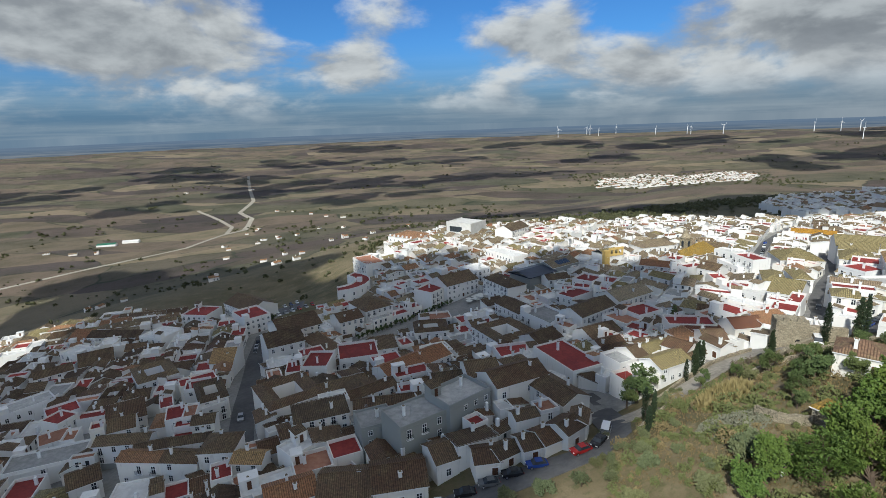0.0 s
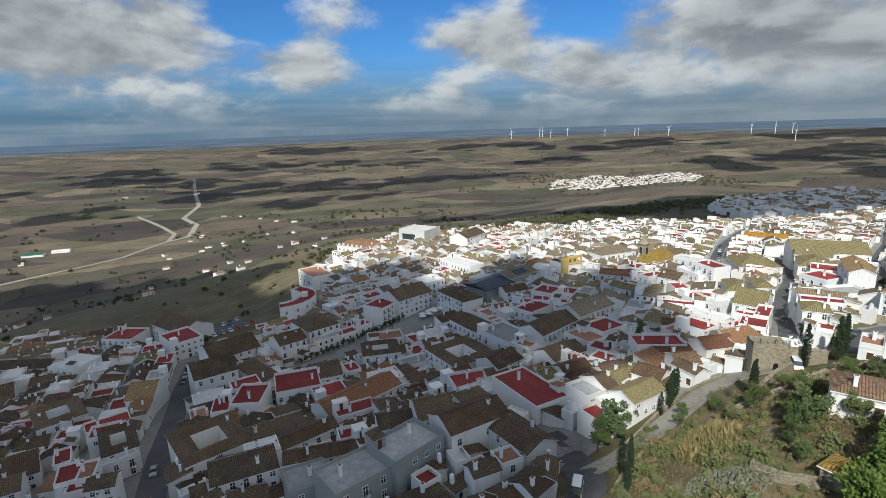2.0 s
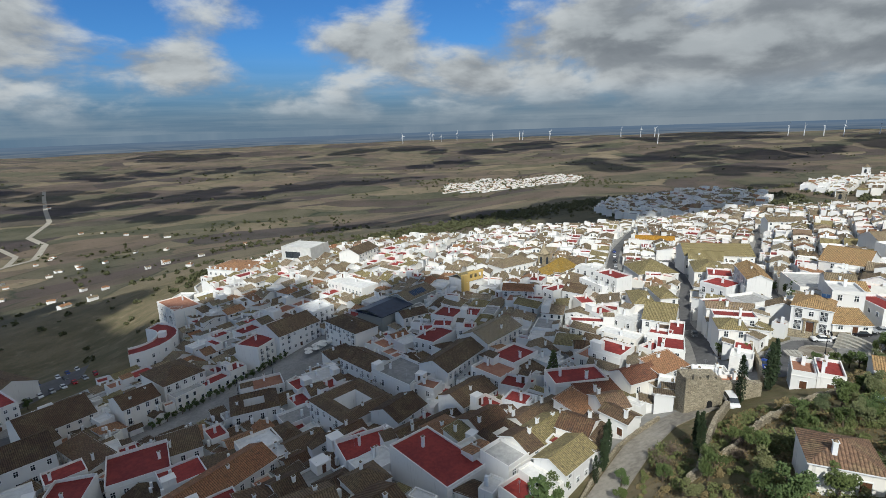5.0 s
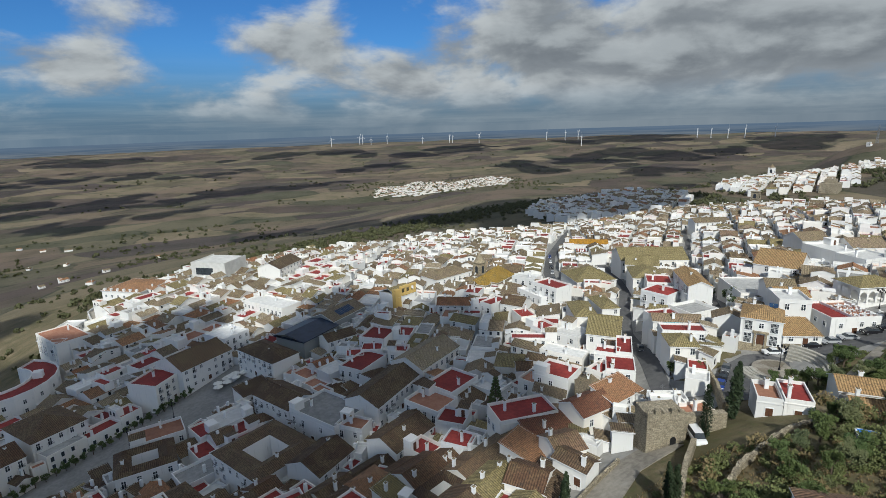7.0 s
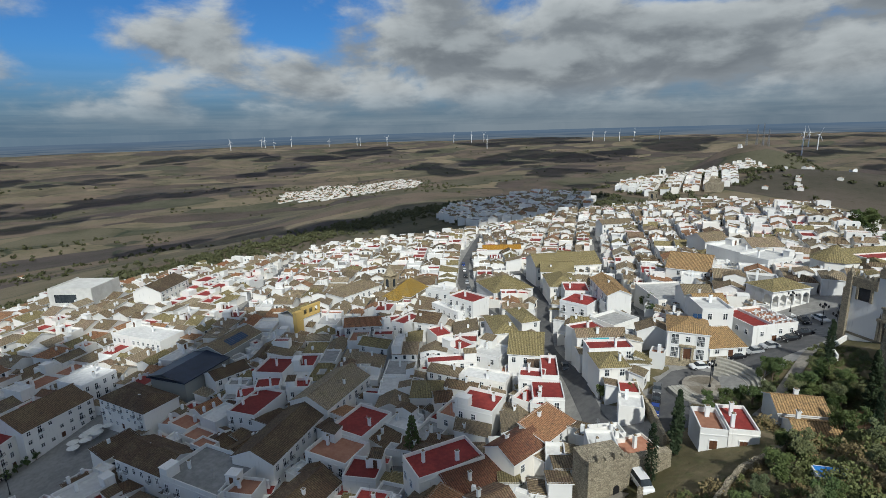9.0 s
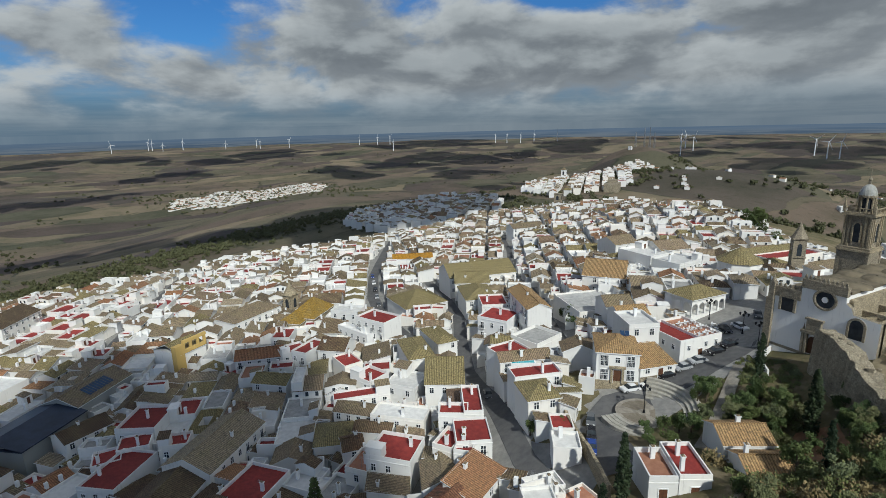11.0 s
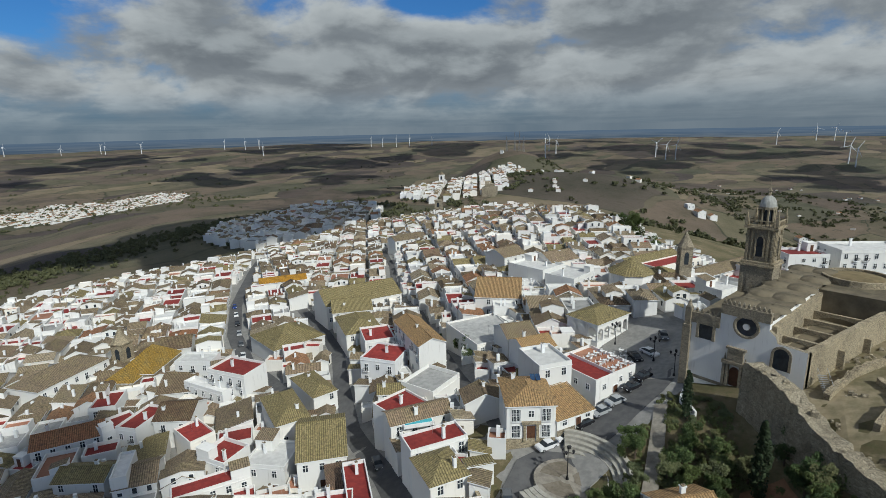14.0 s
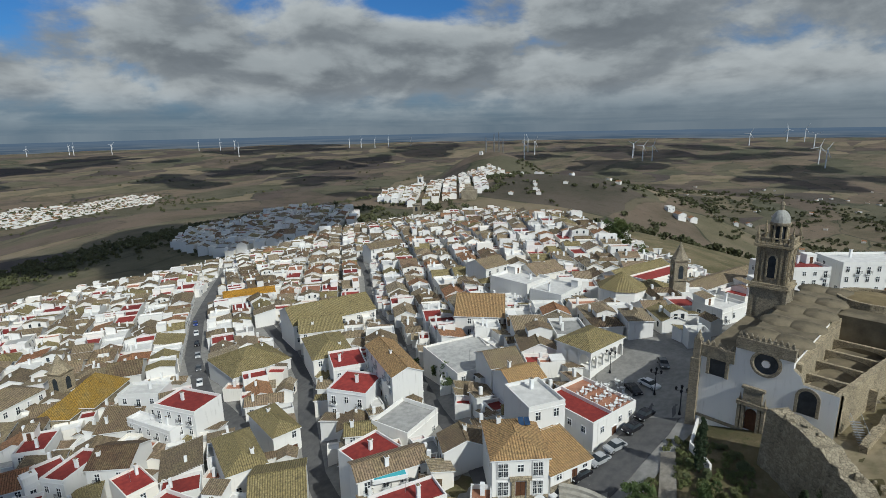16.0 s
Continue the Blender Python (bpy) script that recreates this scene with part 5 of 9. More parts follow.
def small_tower(name, x, y, z, w, h, spire, mat, label, roof_mat, turn=0):
    """A square bell tower with openings, cornice and spire."""
    t = thing(name, x, y, z, turn, label, "tower")
    q = Shape()
    q.box(-w / 2, w / 2, -w / 2, w / 2, -3, h)
    q.box(-w / 2 - 0.25, w / 2 + 0.25, -w / 2 - 0.25, w / 2 + 0.25, h * 0.55, h * 0.55 + 0.3, bottom=True)
    part("shaft", q, mat, t)
    q = Shape()
    q.box(-w / 2 - 0.35, w / 2 + 0.35, -w / 2 - 0.35, w / 2 + 0.35, h, h + 0.4, bottom=True)
    part("cornice", q, mat, t)
    for a in (0, 90, 180, 270):
        part("belfry_arch", arch_shape(w * 0.36, h * 0.3, h * 0.22, 0.04), GLASS, t, at=pose(0, 0, 0, 0, 0, a) @ pose(0, -w / 2, h * 0.6))
    q = Shape()
    q.ring(0, 0, w * 0.68, h + 0.4, w * 0.3, h + 0.4 + spire * 0.5, 8)
    q.ring(0, 0, w * 0.3, h + 0.4 + spire * 0.5, 0.0, h + 0.4 + spire, 8)
    part("spire", q, roof_mat, t)
    return t


def tiled_block(name, x, y, w, d, h, turn, label, tile, wall=None, rise=None, z=None, kind="hip", category="church"):
    """A nave or hall with a large tiled roof."""
    wall = wall or WHITE
    z0 = height(x, y) if z is None else z
    e = thing(name, x, y, z0, turn, label, category)
    claim(x, y, w, d, turn, force=True)
    s = Shape()
    s.box(-w / 2, w / 2, -d / 2, d / 2, -5, h)
    if kind == "gable":
        r = rise or d * 0.22
        for sg in (-1, 1):
            s.face([(sg * w / 2, -d / 2, h), (sg * w / 2, d / 2, h), (sg * w / 2, 0, h + r)])
    part("wall", s, [wall], e)
    q = roof_shape(kind, w, d, h, 0.35, rise)
    part("roof", q, [tile, PLAINWHITE], e)
    return e


ROOFSTONE = mat_plain("lichened_vault_render", (0.085, 0.072, 0.05), (0.19, 0.158, 0.105), 0.5, 0.95, 0, 0.05)
TILEGREY = mat_plain("grey_dome_tiles", (0.22, 0.22, 0.20), (0.40, 0.40, 0.37), 1.6, 0.6, 0, 0.03)
DRYROOF = mat_plain("tan_vault_render", (0.12, 0.095, 0.05), (0.25, 0.19, 0.10), 0.5, 0.95, 0, 0.05)
SLATE = mat_plain("dark_blue_roof_sheet", (0.018, 0.024, 0.04), (0.035, 0.05, 0.085), 0.4, 0.4, 0.2, 0)


def build_palace():
    """The big white house with grilled bays and a stone doorway."""
    e = thing("mansion", 139.6, 138.6, 45.6, -57, "large white mansion with stone doorway and tall grilled windows", "house")
    claim(139.6, 138.6, 9, 11, -57, force=True)
    s = Shape()
    s.box(-4.4, 4.4, -5.4, 5.4, -4, 7.0)
    s.box(-4.5, 4.5, -5.5, 5.5, 6.75, 7.0)
    part("wall", s, WHITE, e)
    part("roof", roof_shape("hip", 8.8, 10.8, 7.0, 0.3, 1.7), [TILE_SAND, PLAINWHITE], e)
    for x in (-2.7, 2.7):
        for z in (0.7, 3.9):
            q = part("window", window_mesh(1.5, 2.4, "plain"), None, e, at=pose(x, -5.4, z))
            part("grille", grille_mesh(1.6, 2.4), None, q)
    part("window", window_mesh(0.9, 1.2, "plain"), None, e, at=pose(0, -5.4, 4.7))
    q = Shape()
    for x in (-1.15, 1.15):
        q.box(x - 0.25, x + 0.25, -0.35, 0, 0, 3.4)
    q.box(-1.7, 1.7, -0.5, 0, 3.4, 3.9, bottom=True)
    p = part("doorway", q, GOLDSTONE, e, "moulded stone doorway", at=pose(0, -5.4, 0))
    part("door", door_mesh(1.6, 3.0), None, p, at=pose(0, 0, 0))
    q = Shape()
    q.box(-4.46, 4.46, -5.46, -5.4, -3, 0.5)
    part("plinth", q, GOLDSTONE, e)
    for y in (-3, 0.5, 4):
        part("window", window_mesh(0.9, 1.4, "plain"), None, e, at=pose(-4.4, y, 4.0, 0, 0, -90))
    q = Shape()
    for k in range(2):
        q.face([(0.9 + k * 1.0, 2.2, 0.12), (1.8 + k * 1.0, 2.2, 0.12), (1.8 + k * 1.0, 3.8, 0.7), (0.9 + k * 1.0, 3.8, 0.7)])
    part("solar_panel", q, SOLAR, e, at=pose(0.3, -0.6, 8.0))
    part("chimney", chimney_mesh(0), None, e, at=pose(-2, 3, 7.6))
    # low wing along the road
    e = thing("low_house", 143.3, 132.9, 46.4, -31, "low white house with sandy tile roof beside parked cars", "house")
    claim(143.3, 132.9, 9, 7, -31, force=True)
    s = Shape()
    s.box(-4.3, 4.3, -4, 4, -4, 3.0)
    s.face([(-4.3, 4, 3.0), (4.3, 4, 3.0), (4.3, 4, 4.8), (-4.3, 4, 4.8)])
    for sg in (-1, 1):
        s.face([(sg * 4.3, -4, 3.0), (sg * 4.3, 4, 3.0), (sg * 4.3, 4, 4.8)])
    part("wall", s, WHITE, e)
    part("roof", roof_shape("mono", 8.6, 8, 3.0, 0.3, 1.8), [TILE_SAND, PLAINWHITE], e)
    part("window", window_mesh(1.0, 1.0, "plain"), None, e, at=pose(-2.6, -4, 1.6))
    part("door", door_mesh(), None, e, at=pose(0.6, -4, 0.2))
    part("window", window_mesh(1.0, 1.0, "plain"), None, e, at=pose(2.8, -4, 1.8))
    q = Shape()
    q.box(-4.34, 4.34, -4.07, -4.0, -3, 0.9)
    part("plinth", q, STONE, e)
    # the house with the cafe terrace on its roof
    e = thing("terrace_house", 157.0, 130.3, 47.4, -24, "white corner house with red roof and crowded roof terrace", "house")
    claim(157.0, 131.3, 12, 12, -24, force=True)
    s = Shape()
    s.box(-6.1, 6.1, -5, 7, -4, 4.7)
    for a in ((-6.1, 6.1, -5, -4.78), (-6.1, 6.1, 6.78, 7), (-6.1, -5.88, -4.78, 6.78), (5.88, 6.1, -4.78, 6.78), (-0.6, -0.4, -4.78, 6.78)):
        s.box(*a, 4.7, 5.4)
    part("wall", s, WHITE, e)
    q = Shape()
    q.box(-5.86, -0.62, -4.76, 6.76, 4.65, 4.76)
    part("roof_terrace", q, RED, e)
    q = Shape()
    q.box(-0.38, 5.86, -4.76, 6.76, 4.65, 4.76)
    part("upper_terrace", q, TERRA, e)
    for x, z in ((-3.6, 2.7), (1.4, 2.9), (4.4, 2.9)):
        part("window", window_mesh(0.8, 1.1, "plain"), None, e, at=pose(x, -5, z))
    part("door", door_mesh(1.3, 2.4), None, e, at=pose(-0.2, -5, 0.2))
    for y, z in ((-3, 3.9), (0, 3.9), (3.2, 3.9)):
        part("window", window_mesh(0.8, 1.1, "plain"), None, e, at=pose(6.1, y, z - 1.2, 0, 0, 90))
        part("window", window_mesh(0.8, 1.1, "plain"), None, e, at=pose(-6.1, y, z - 1.2, 0, 0, -90))


TILE_SAND = mat_tile("sandy_roof_tiles", [(0.40, 0.26, 0.13), (0.44, 0.29, 0.14)], 0.2)


def build_arcade():
    """The little market hall with five arches on the square."""
    e = thing("arcade", 180.5, 136.5, 50.1, -21, "white arcaded hall with hipped lichened roof on the square", "market hall")
    claim(180.5, 136.5, 12.5, 9, -21, force=True)
    w, d, h, n = 12.5, 9.0, 4.7, 5
    for side in (0, 1):
        span = w if side == 0 else d
        m = pose(0, -d / 2, 0) if side == 0 else pose(-w / 2, 0, 0, 0, 0, -90)
        k = n if side == 0 else 3
        bay = span / k
        s = Shape()
        for i in range(k):
            x0 = -span / 2 + i * bay
            r, sp = bay / 2 - 0.28, 2.3
            cx = x0 + bay / 2
            pts = [(cx + r, 0)] + [(cx + r * math.cos(math.pi * j / 10), sp + r * math.sin(math.pi * j / 10)) for j in range(11)] + [(cx - r, 0)]
            top = [(x0 + bay, 0)] + [(x0 + bay - bay * j / 10, h) for j in range(11)] + [(x0, 0)]
            for (a, b), (c, q) in zip(zip(pts, pts[1:]), zip(top, top[1:])):
                for y, flip in ((0, False), (0.4, True)):
                    f = [(a[0], y, a[1]), (c[0], y, c[1]), (q[0], y, q[1]), (b[0], y, b[1])]
                    s.face(f[::-1] if flip else f)
                s.face([(a[0], 0, a[1]), (b[0], 0, b[1]), (b[0], 0.4, b[1]), (a[0], 0.4, a[1])])
        part("arched_wall", s, WHITE, e, at=m)
    s = Shape()
    s.box(-w / 2, w / 2, -d / 2 + 3.2, d / 2, -4, h)
    s.box(-w / 2, w / 2, -d / 2, d / 2, -4, 0.1)
    part("wall", s, WHITE, e)
    part("roof", roof_shape("hip", w, d, h, 0.45, 1.9), [TILE_MOSS, PLAINWHITE], e)


def build_landmarks():
    build_church()
    build_palace()
    build_arcade()
    # church with lichened roof and small tower
    small_tower("church_tower", 134.5, 277.5, 22, 4.4, 12.6, 5.2, GOLDSTONE, "small golden stone church tower with pointed spire", GOLDSTONE, 20)
    tiled_block("chapel_nave", 136, 264, 16, 11, 5.5, 30, "old church nave with bright lichened roof", TILE_MOSS2, GOLDSTONE, 5.0)
    tiled_block("chapel_transept", 127.5, 262, 9, 9, 5.0, 30, "low church transept with lichened roof", TILE_MOSS2, GOLDSTONE, 3.0)
    # monastery with pyramid roof, cloister and spire
    small_tower("convent_tower", 229.5, 123.3, 50, 3.6, 13.0, 5.0, STONE, "brown brick convent tower with short spire", STONE, 25)
    e = thing("octagonal_church", 224, 138, 46, 20, "white octagonal church with tiled pyramid roof", "church")
    claim(224, 138, 15, 15, 20, force=True)
    q = Shape()
    q.ring(0, 0, 6.9, -4, 6.9, 8.8, 8, turn=math.pi / 8)
    part("wall", q, WHITE, e)
    q = Shape()
    for i in range(8):
        a, b = math.pi / 8 + i * math.pi / 4, math.pi / 8 + (i + 1) * math.pi / 4
        q.slope((7.4 * math.cos(a), 7.4 * math.sin(a), 8.7), (7.4 * math.cos(b), 7.4 * math.sin(b), 8.7), (0, 0, 13.2), (0, 0, 13.2))
    part("roof", q, TILE_MOSS, e)
    tiled_block("convent_wing", 252, 113.5, 36, 8, 6.5, -27, "long white convent wing with tile roof", TILE, None, 1.6, 46, "gable", "convent")
    tiled_block("convent_wing", 235, 131.5, 12, 9, 5.5, -27, "white convent hall with lichened roof", TILE_MOSS, None, 1.8, 47, "hip", "convent")
    tiled_block("convent_wing", 258, 139, 28, 7, 5.5, -27, "white convent range with red terrace edge", TILE_MOSS, None, 1.5, 46, "gable", "convent")
    house(251, 130, 25, 7, 6.6, -27, "red", z=46, room=False, chimneys=0, label="low convent cloister with red-painted roof", name="cloister")
    claim(251, 130, 25, 7, -27, force=True)
    for x, y, w, d, h, t, r in ((258, 74, 26, 12, 9, -62, "white"), (245, 93, 12, 9, 8, -60, "red"), (233, 100, 9, 8, 7, -60, "terra"), (226, 107, 9, 7, 6, -30, "red"), (250, 99, 9, 9, 6.5, -60, "red"), (212, 112, 10, 8, 6.5, -30, "white")):
        house(x, y, w, d, h, t, r, z=53 if x > 240 else 50, sides="fblr")
        claim(x, y, w, d, t, force=True)
    # school and museum at the edge of the town
    e = thing("school", -24, 374, 12.2, -38, "large white school with shallow orange roof at the town's edge", "school")
    claim(-24, 374, 24, 22, -38, force=True)
    s = Shape()
    s.box(-12, 12, -11, 11, -6, 10)
    s.box(-12.3, 12.3, -11.3, 11.3, 9.6, 10.0, bottom=True)
    part("wall", s, WHITE, e)
    part("roof", roof_shape("hip", 24, 22, 10.0, 0.5, 1.6), [TILE_NEW, PLAINWHITE], e)
    for i in range(6):
        part("window", window_mesh(1.1, 1.4, "plain"), None, e, at=pose(-9.5 + 3.8 * i, -11, 6.2))
        part("window", window_mesh(1.1, 1.4, "plain"), None, e, at=pose(12, -9 + 3.6 * i, 6.2, 0, 0, 90))
        part("window", window_mesh(1.1, 1.4, "plain"), None, e, at=pose(-9.5 + 3.8 * i, -11, 1.6))
        part("roof_pier", Shape().box(-0.5, 0.5, -0.5, 0.5, -0.3, 1.2), PLAINWHITE, e, at=pose(-10 + 4 * i, -10.6, 10))
    e = thing("cube_hall", 18, 380, 16.4, -38, "modern white cube-shaped hall with dark strip window", "hall")
    claim(18, 380, 24, 22, -38, force=True)
    s = Shape()
    s.box(-11, 11, -10, 10, -6, 13)
    s.box(-11, -10.5, -10, 10, 13, 13.6)
    s.box(10.5, 11, -10, 10, 13, 13.6)
    s.box(-10.5, 10.5, -10, -9.5, 13, 13.6)
    part("wall", s, CONCRETE, e)
    part("window", Shape().box(-8, 3, -10.08, -9.9, 6.5, 10.5), GLASS, e)
    # bell gable church on the square
    e = thing("gable_church", 88.5, 267, 20.5, 20, "white church front with ochre bell gable", "church")
    claim(88.5, 267, 13, 13, 20, force=True)
    s = Shape()
    s.box(-5, 5, -5, 8, -3, 9.5, 0)
    part("wall", s, WHITE, e)
    q = Shape()
    q.box(-6.6, -3.4, -5.3, -3.2, -3, 12.6)
    part("tower", q, YELLOW, e, "tall ochre-painted pier")
    q = Shape()
    q.box(-3.4, 5.2, -5.25, -4.5, 9.5, 10.6)
    for x in (-3.3, -0.6, 2.2, 4.8):
        q.box(x - 0.4, x + 0.4, -5.2, -4.5, 10.6, 12.8)
    q.box(-3.6, 5.4, -5.3, -4.4, 12.8, 13.8)
    part("bell_gable", q, YELLOW, e, "ochre bell gable with open arches")
    part("roof", roof_shape("gable", 10, 13, 9.5, 0.3, 2.6), [TILE_MOSS, PLAINWHITE], e, at=pose(0, 1.5, 0))
    part("door", arch_shape(2.0, 4.4, 3.4, 0.06), DOORWOOD, e, at=pose(0.6, -5, -0.3))
    part("window", window_mesh(1.1, 1.6, "plain"), None, e, at=pose(0.6, -5, 6))
    # market hall with dark sheet roof, and glazed hall
    e = thing("sports_hall", 45.2, 252.5, 17.5, 36, "hall with folded dark blue sheet roof", "hall")
    claim(45.2, 252.5, 20, 15, 36, force=True)
    s = Shape()
    s.box(-9, 9, -7, 7, -5, 8.5)
    part("wall", s, GREYWALL, e)
    q = Shape()
    q.slope((-9.8, -7.8, 8.4), (9.8, -7.8, 8.4), (9.8, 1.5, 10.0), (-9.8, 1.5, 10.0))
    q.slope((9.8, 7.8, 8.6), (-9.8, 7.8, 8.6), (-9.8, 1.5, 10.0), (9.8, 1.5, 10.0))
    q.box(-9.8, 9.8, -7.8, 7.8, 8.1, 8.45)
    part("roof", q, SLATE, e)
    e = tiled_block("glazed_hall", 60.5, 264.5, 20, 12, 6.5, 36, "tiled hall with long glazed rooflight", TILE, GREYWALL, 2.4, None, "gable", "hall")
    for i in range(9):
        q = Shape()
        q.face([(0, 0, 0), (0.85, 0, 0), (0.85, 3.4, 1.35), (0, 3.4, 1.35)])
        part("rooflight_pane", q, SOLAR, e, at=pose(-4.6 + 1.02 * i, -5.0, 7.15))
    # long orange roof in the middle of the town
    tiled_block("orange_roofed_hall", 223, 302, 22, 8, 5.5, -38, "white hall with bright ochre tile roof", TILE_OCHRE, None, 1.8, None, "gable", "hall")
    # curved apartment house at the edge
    e = thing("curved_house", -55, 286, 6.5, 0, "white curved apartment house with red roof terrace", "apartment house")
    arc = [(-8 + 20 * math.cos(a), 20 * math.sin(a)) for a in (radians(-75 + 17.5 * i) for i in range(9))]
    s, q = Shape(), Shape()
    for i, ((ax, ay), (bx, by)) in enumerate(zip(arc, arc[1:])):
        k = 0.58
        (cx, cy), (dx, dy) = (-8 + (ax + 8) * k, ay * k), (-8 + (bx + 8) * k, by * k)
        s.face([(ax, ay, -8), (bx, by, -8), (bx, by, 8.3), (ax, ay, 8.3)])
        s.face([(dx, dy, -8), (cx, cy, -8), (cx, cy, 8.3), (dx, dy, 8.3)])
        m = lambda u, v, f: (u[0] + (v[0] - u[0]) * f, u[1] + (v[1] - u[1]) * f)
        a1, b1, c1, d1 = m((ax, ay), (cx, cy), 0.04), m((bx, by), (dx, dy), 0.04), m((cx, cy), (ax, ay), 0.05), m((dx, dy), (bx, by), 0.05)
        for p, r, u, v in (((ax, ay), (bx, by), b1, a1), (c1, d1, (dx, dy), (cx, cy))):
            s.face([(*p, 8.3), (*r, 8.3), (*u, 8.3), (*v, 8.3)])
        s.face([(*b1, 7.3), (*a1, 7.3), (*a1, 8.3), (*b1, 8.3)])
        s.face([(*c1, 7.3), (*d1, 7.3), (*d1, 8.3), (*c1, 8.3)])
        q.face([(*a1, 7.4), (*b1, 7.4), (*d1, 7.4), (*c1, 7.4)])
        ang = math.degrees(math.atan2((ay + by) / 2, (ax + bx) / 2 + 8))
        for z in (0.8, 4.2):
            part("window", window_mesh(1.0, 1.5, "plain"), None, e, at=pose((ax + bx) / 2, (ay + by) / 2, z, 0, 0, ang + 90))
    for p in (arc[0], arc[-1]):
        r = (-8 + (p[0] + 8) * 0.58, p[1] * 0.58)
        s.face([(*p, -8), (*r, -8), (*r, 8.3), (*p, 8.3)])
    part("wall", s, WHITE, e)
    part("roof_terrace", q, RED, e)
    part("stair_room", Shape().box(4.5, 7.5, -1.5, 1.5, 7.4, 9.8), WHITE, e)
    for ax, ay in arc:
        claim(-55 - 8 + (ax + 8) * 0.8, 286 + ay * 0.8, 8, 8, 0, force=True)


TILE_MOSS2 = mat_tile("golden_lichened_tiles", [(0.34, 0.22, 0.04), (0.38, 0.24, 0.05)], 0.35)
TILE_OCHRE = mat_tile("ochre_tiles", [(0.46, 0.24, 0.03), (0.5, 0.26, 0.03)], 0.1)
CONCRETE = mat_plain("pale_concrete", (0.48, 0.47, 0.44), (0.62, 0.61, 0.58), 0.4, 0.85, 0, 0.02)


# ---- houses laid out one by one, along the slope below the camera and round the upper square ----
build_landmarks()
lot(77.0, 140.8, 12.4, 5.6, 7.0, 357, "mono", tile=TILE_RUST, storeys=2, chimneys=1, z=30.5, rise=2.0, sides="fl")
lot(74.2, 147.4, 13.6, 7.8, 9.0, 352, "red", room=False, storeys=2, chimneys=2, z=30.0, sides="lb")
lot(86.2, 140.4, 9.3, 7.4, 7.6, 6, "gable", tile=TILE_RUST, storeys=2, z=33.4, rise=1.9, room=False)
lot(94.9, 140.8, 10.0, 6.4, 5.8, 11, "mono", tile=TILE_NEW, z=35.8, rise=1.6)
lot(96.1, 127.9, 5.6, 4.3, 3.5, 336, "white", z=41.5, room=False)
lot(97.8, 122.9, 7.0, 5.3, 3.0, 344, "terra", z=42.0, room=False)
lot(124.6, 109.3, 7.9, 7.0, 3.2, 313, "gable", tile=TILE_SAND, z=47.2)
lot(120.2, 103.8, 9.0, 6.0, 3.2, 313, "gable", tile=TILE_SAND, z=46.6)
lot(110.6, 112.6, 4.6, 8.0, 3.6, 313, "red", room=False, z=47.0, chimneys=2)
lot(107.3, 115.6, 4.2, 7.0, 3.4, 313, "terra", room=False, z=46.6)
# ranges round the square, along the streets and over the middle of the town
lot(-48.7, 325.0, 23.1, 13.1, 9.0, 300, "terra")
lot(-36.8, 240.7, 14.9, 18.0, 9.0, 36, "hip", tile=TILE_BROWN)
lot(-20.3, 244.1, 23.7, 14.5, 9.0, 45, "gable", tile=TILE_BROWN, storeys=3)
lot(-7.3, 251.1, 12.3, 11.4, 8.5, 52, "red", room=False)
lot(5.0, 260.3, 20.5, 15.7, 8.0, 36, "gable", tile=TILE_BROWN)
lot(30.7, 210.3, 17.3, 10.6, 7.0, 299, "gable", tile=TILE_BROWN)
lot(40.0, 191.0, 17.8, 12.6, 7.0, 300, "grey", room=True)
lot(44.2, 181.0, 8.0, 5.4, 6.0, 314, "terra")
lot(22.4, 183.8, 19.1, 18.0, 6.5, 298, "patio", tile=TILE_BROWN)
lot(33.5, 170.6, 11.5, 10.2, 6.0, 35, "gable", tile=TILE_BROWN)
lot(33.2, 131.7, 10.2, 18.0, 5.0, 24, "red", room=False)
lot(52.2, 166.4, 13.6, 9.6, 6.0, 28, "gable", tile=TILE_BROWN)
lot(64.4, 176.3, 11.4, 8.8, 6.0, 298, "terra")
lot(73.4, 182.2, 9.7, 12.1, 6.5, 296, "red", room=False)
lot(65.6, 164.8, 7.3, 6.9, 5.0, 315, "red")
lot(60.9, 151.9, 6.6, 5.7, 5.0, 311, "red")
lot(70.2, 123.2, 6.6, 4.3, 4.0, 290, "gable")
lot(61.5, 125.7, 6.6, 6.9, 5.0, 308, "gable", tile=TILE_BROWN)
lot(96.2, 163.7, 9.6, 8.7, 7.0, 298, "red", room=True)
lot(105.8, 151.3, 7.0, 8.1, 6.0, 319, "red", room=False)
lot(115.4, 160.0, 4.2, 11.3, 6.0, 317, "red", room=False)
lot(74.5, 203.7, 20.3, 12.3, 7.0, 31, "gable")
lot(57.2, 193.2, 23.4, 11.3, 7.0, 37, "gable", tile=TILE_BROWN)
lot(56.5, 213.9, 9.1, 13.7, 6.5, 306, "red")
lot(66.9, 230.1, 9.9, 11.5, 6.5, 317, "red")
lot(66.1, 206.2, 8.9, 9.8, 6.5, 358, "red")
lot(55.2, 197.6, 8.0, 12.0, 6.5, 308, "gable", tile=TILE_BROWN)
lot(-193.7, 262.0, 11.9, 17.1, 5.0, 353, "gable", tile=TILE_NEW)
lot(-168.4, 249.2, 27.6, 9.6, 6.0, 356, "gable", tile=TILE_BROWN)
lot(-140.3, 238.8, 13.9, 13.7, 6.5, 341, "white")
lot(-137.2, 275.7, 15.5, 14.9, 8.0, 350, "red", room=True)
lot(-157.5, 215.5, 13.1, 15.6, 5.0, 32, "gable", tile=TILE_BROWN)
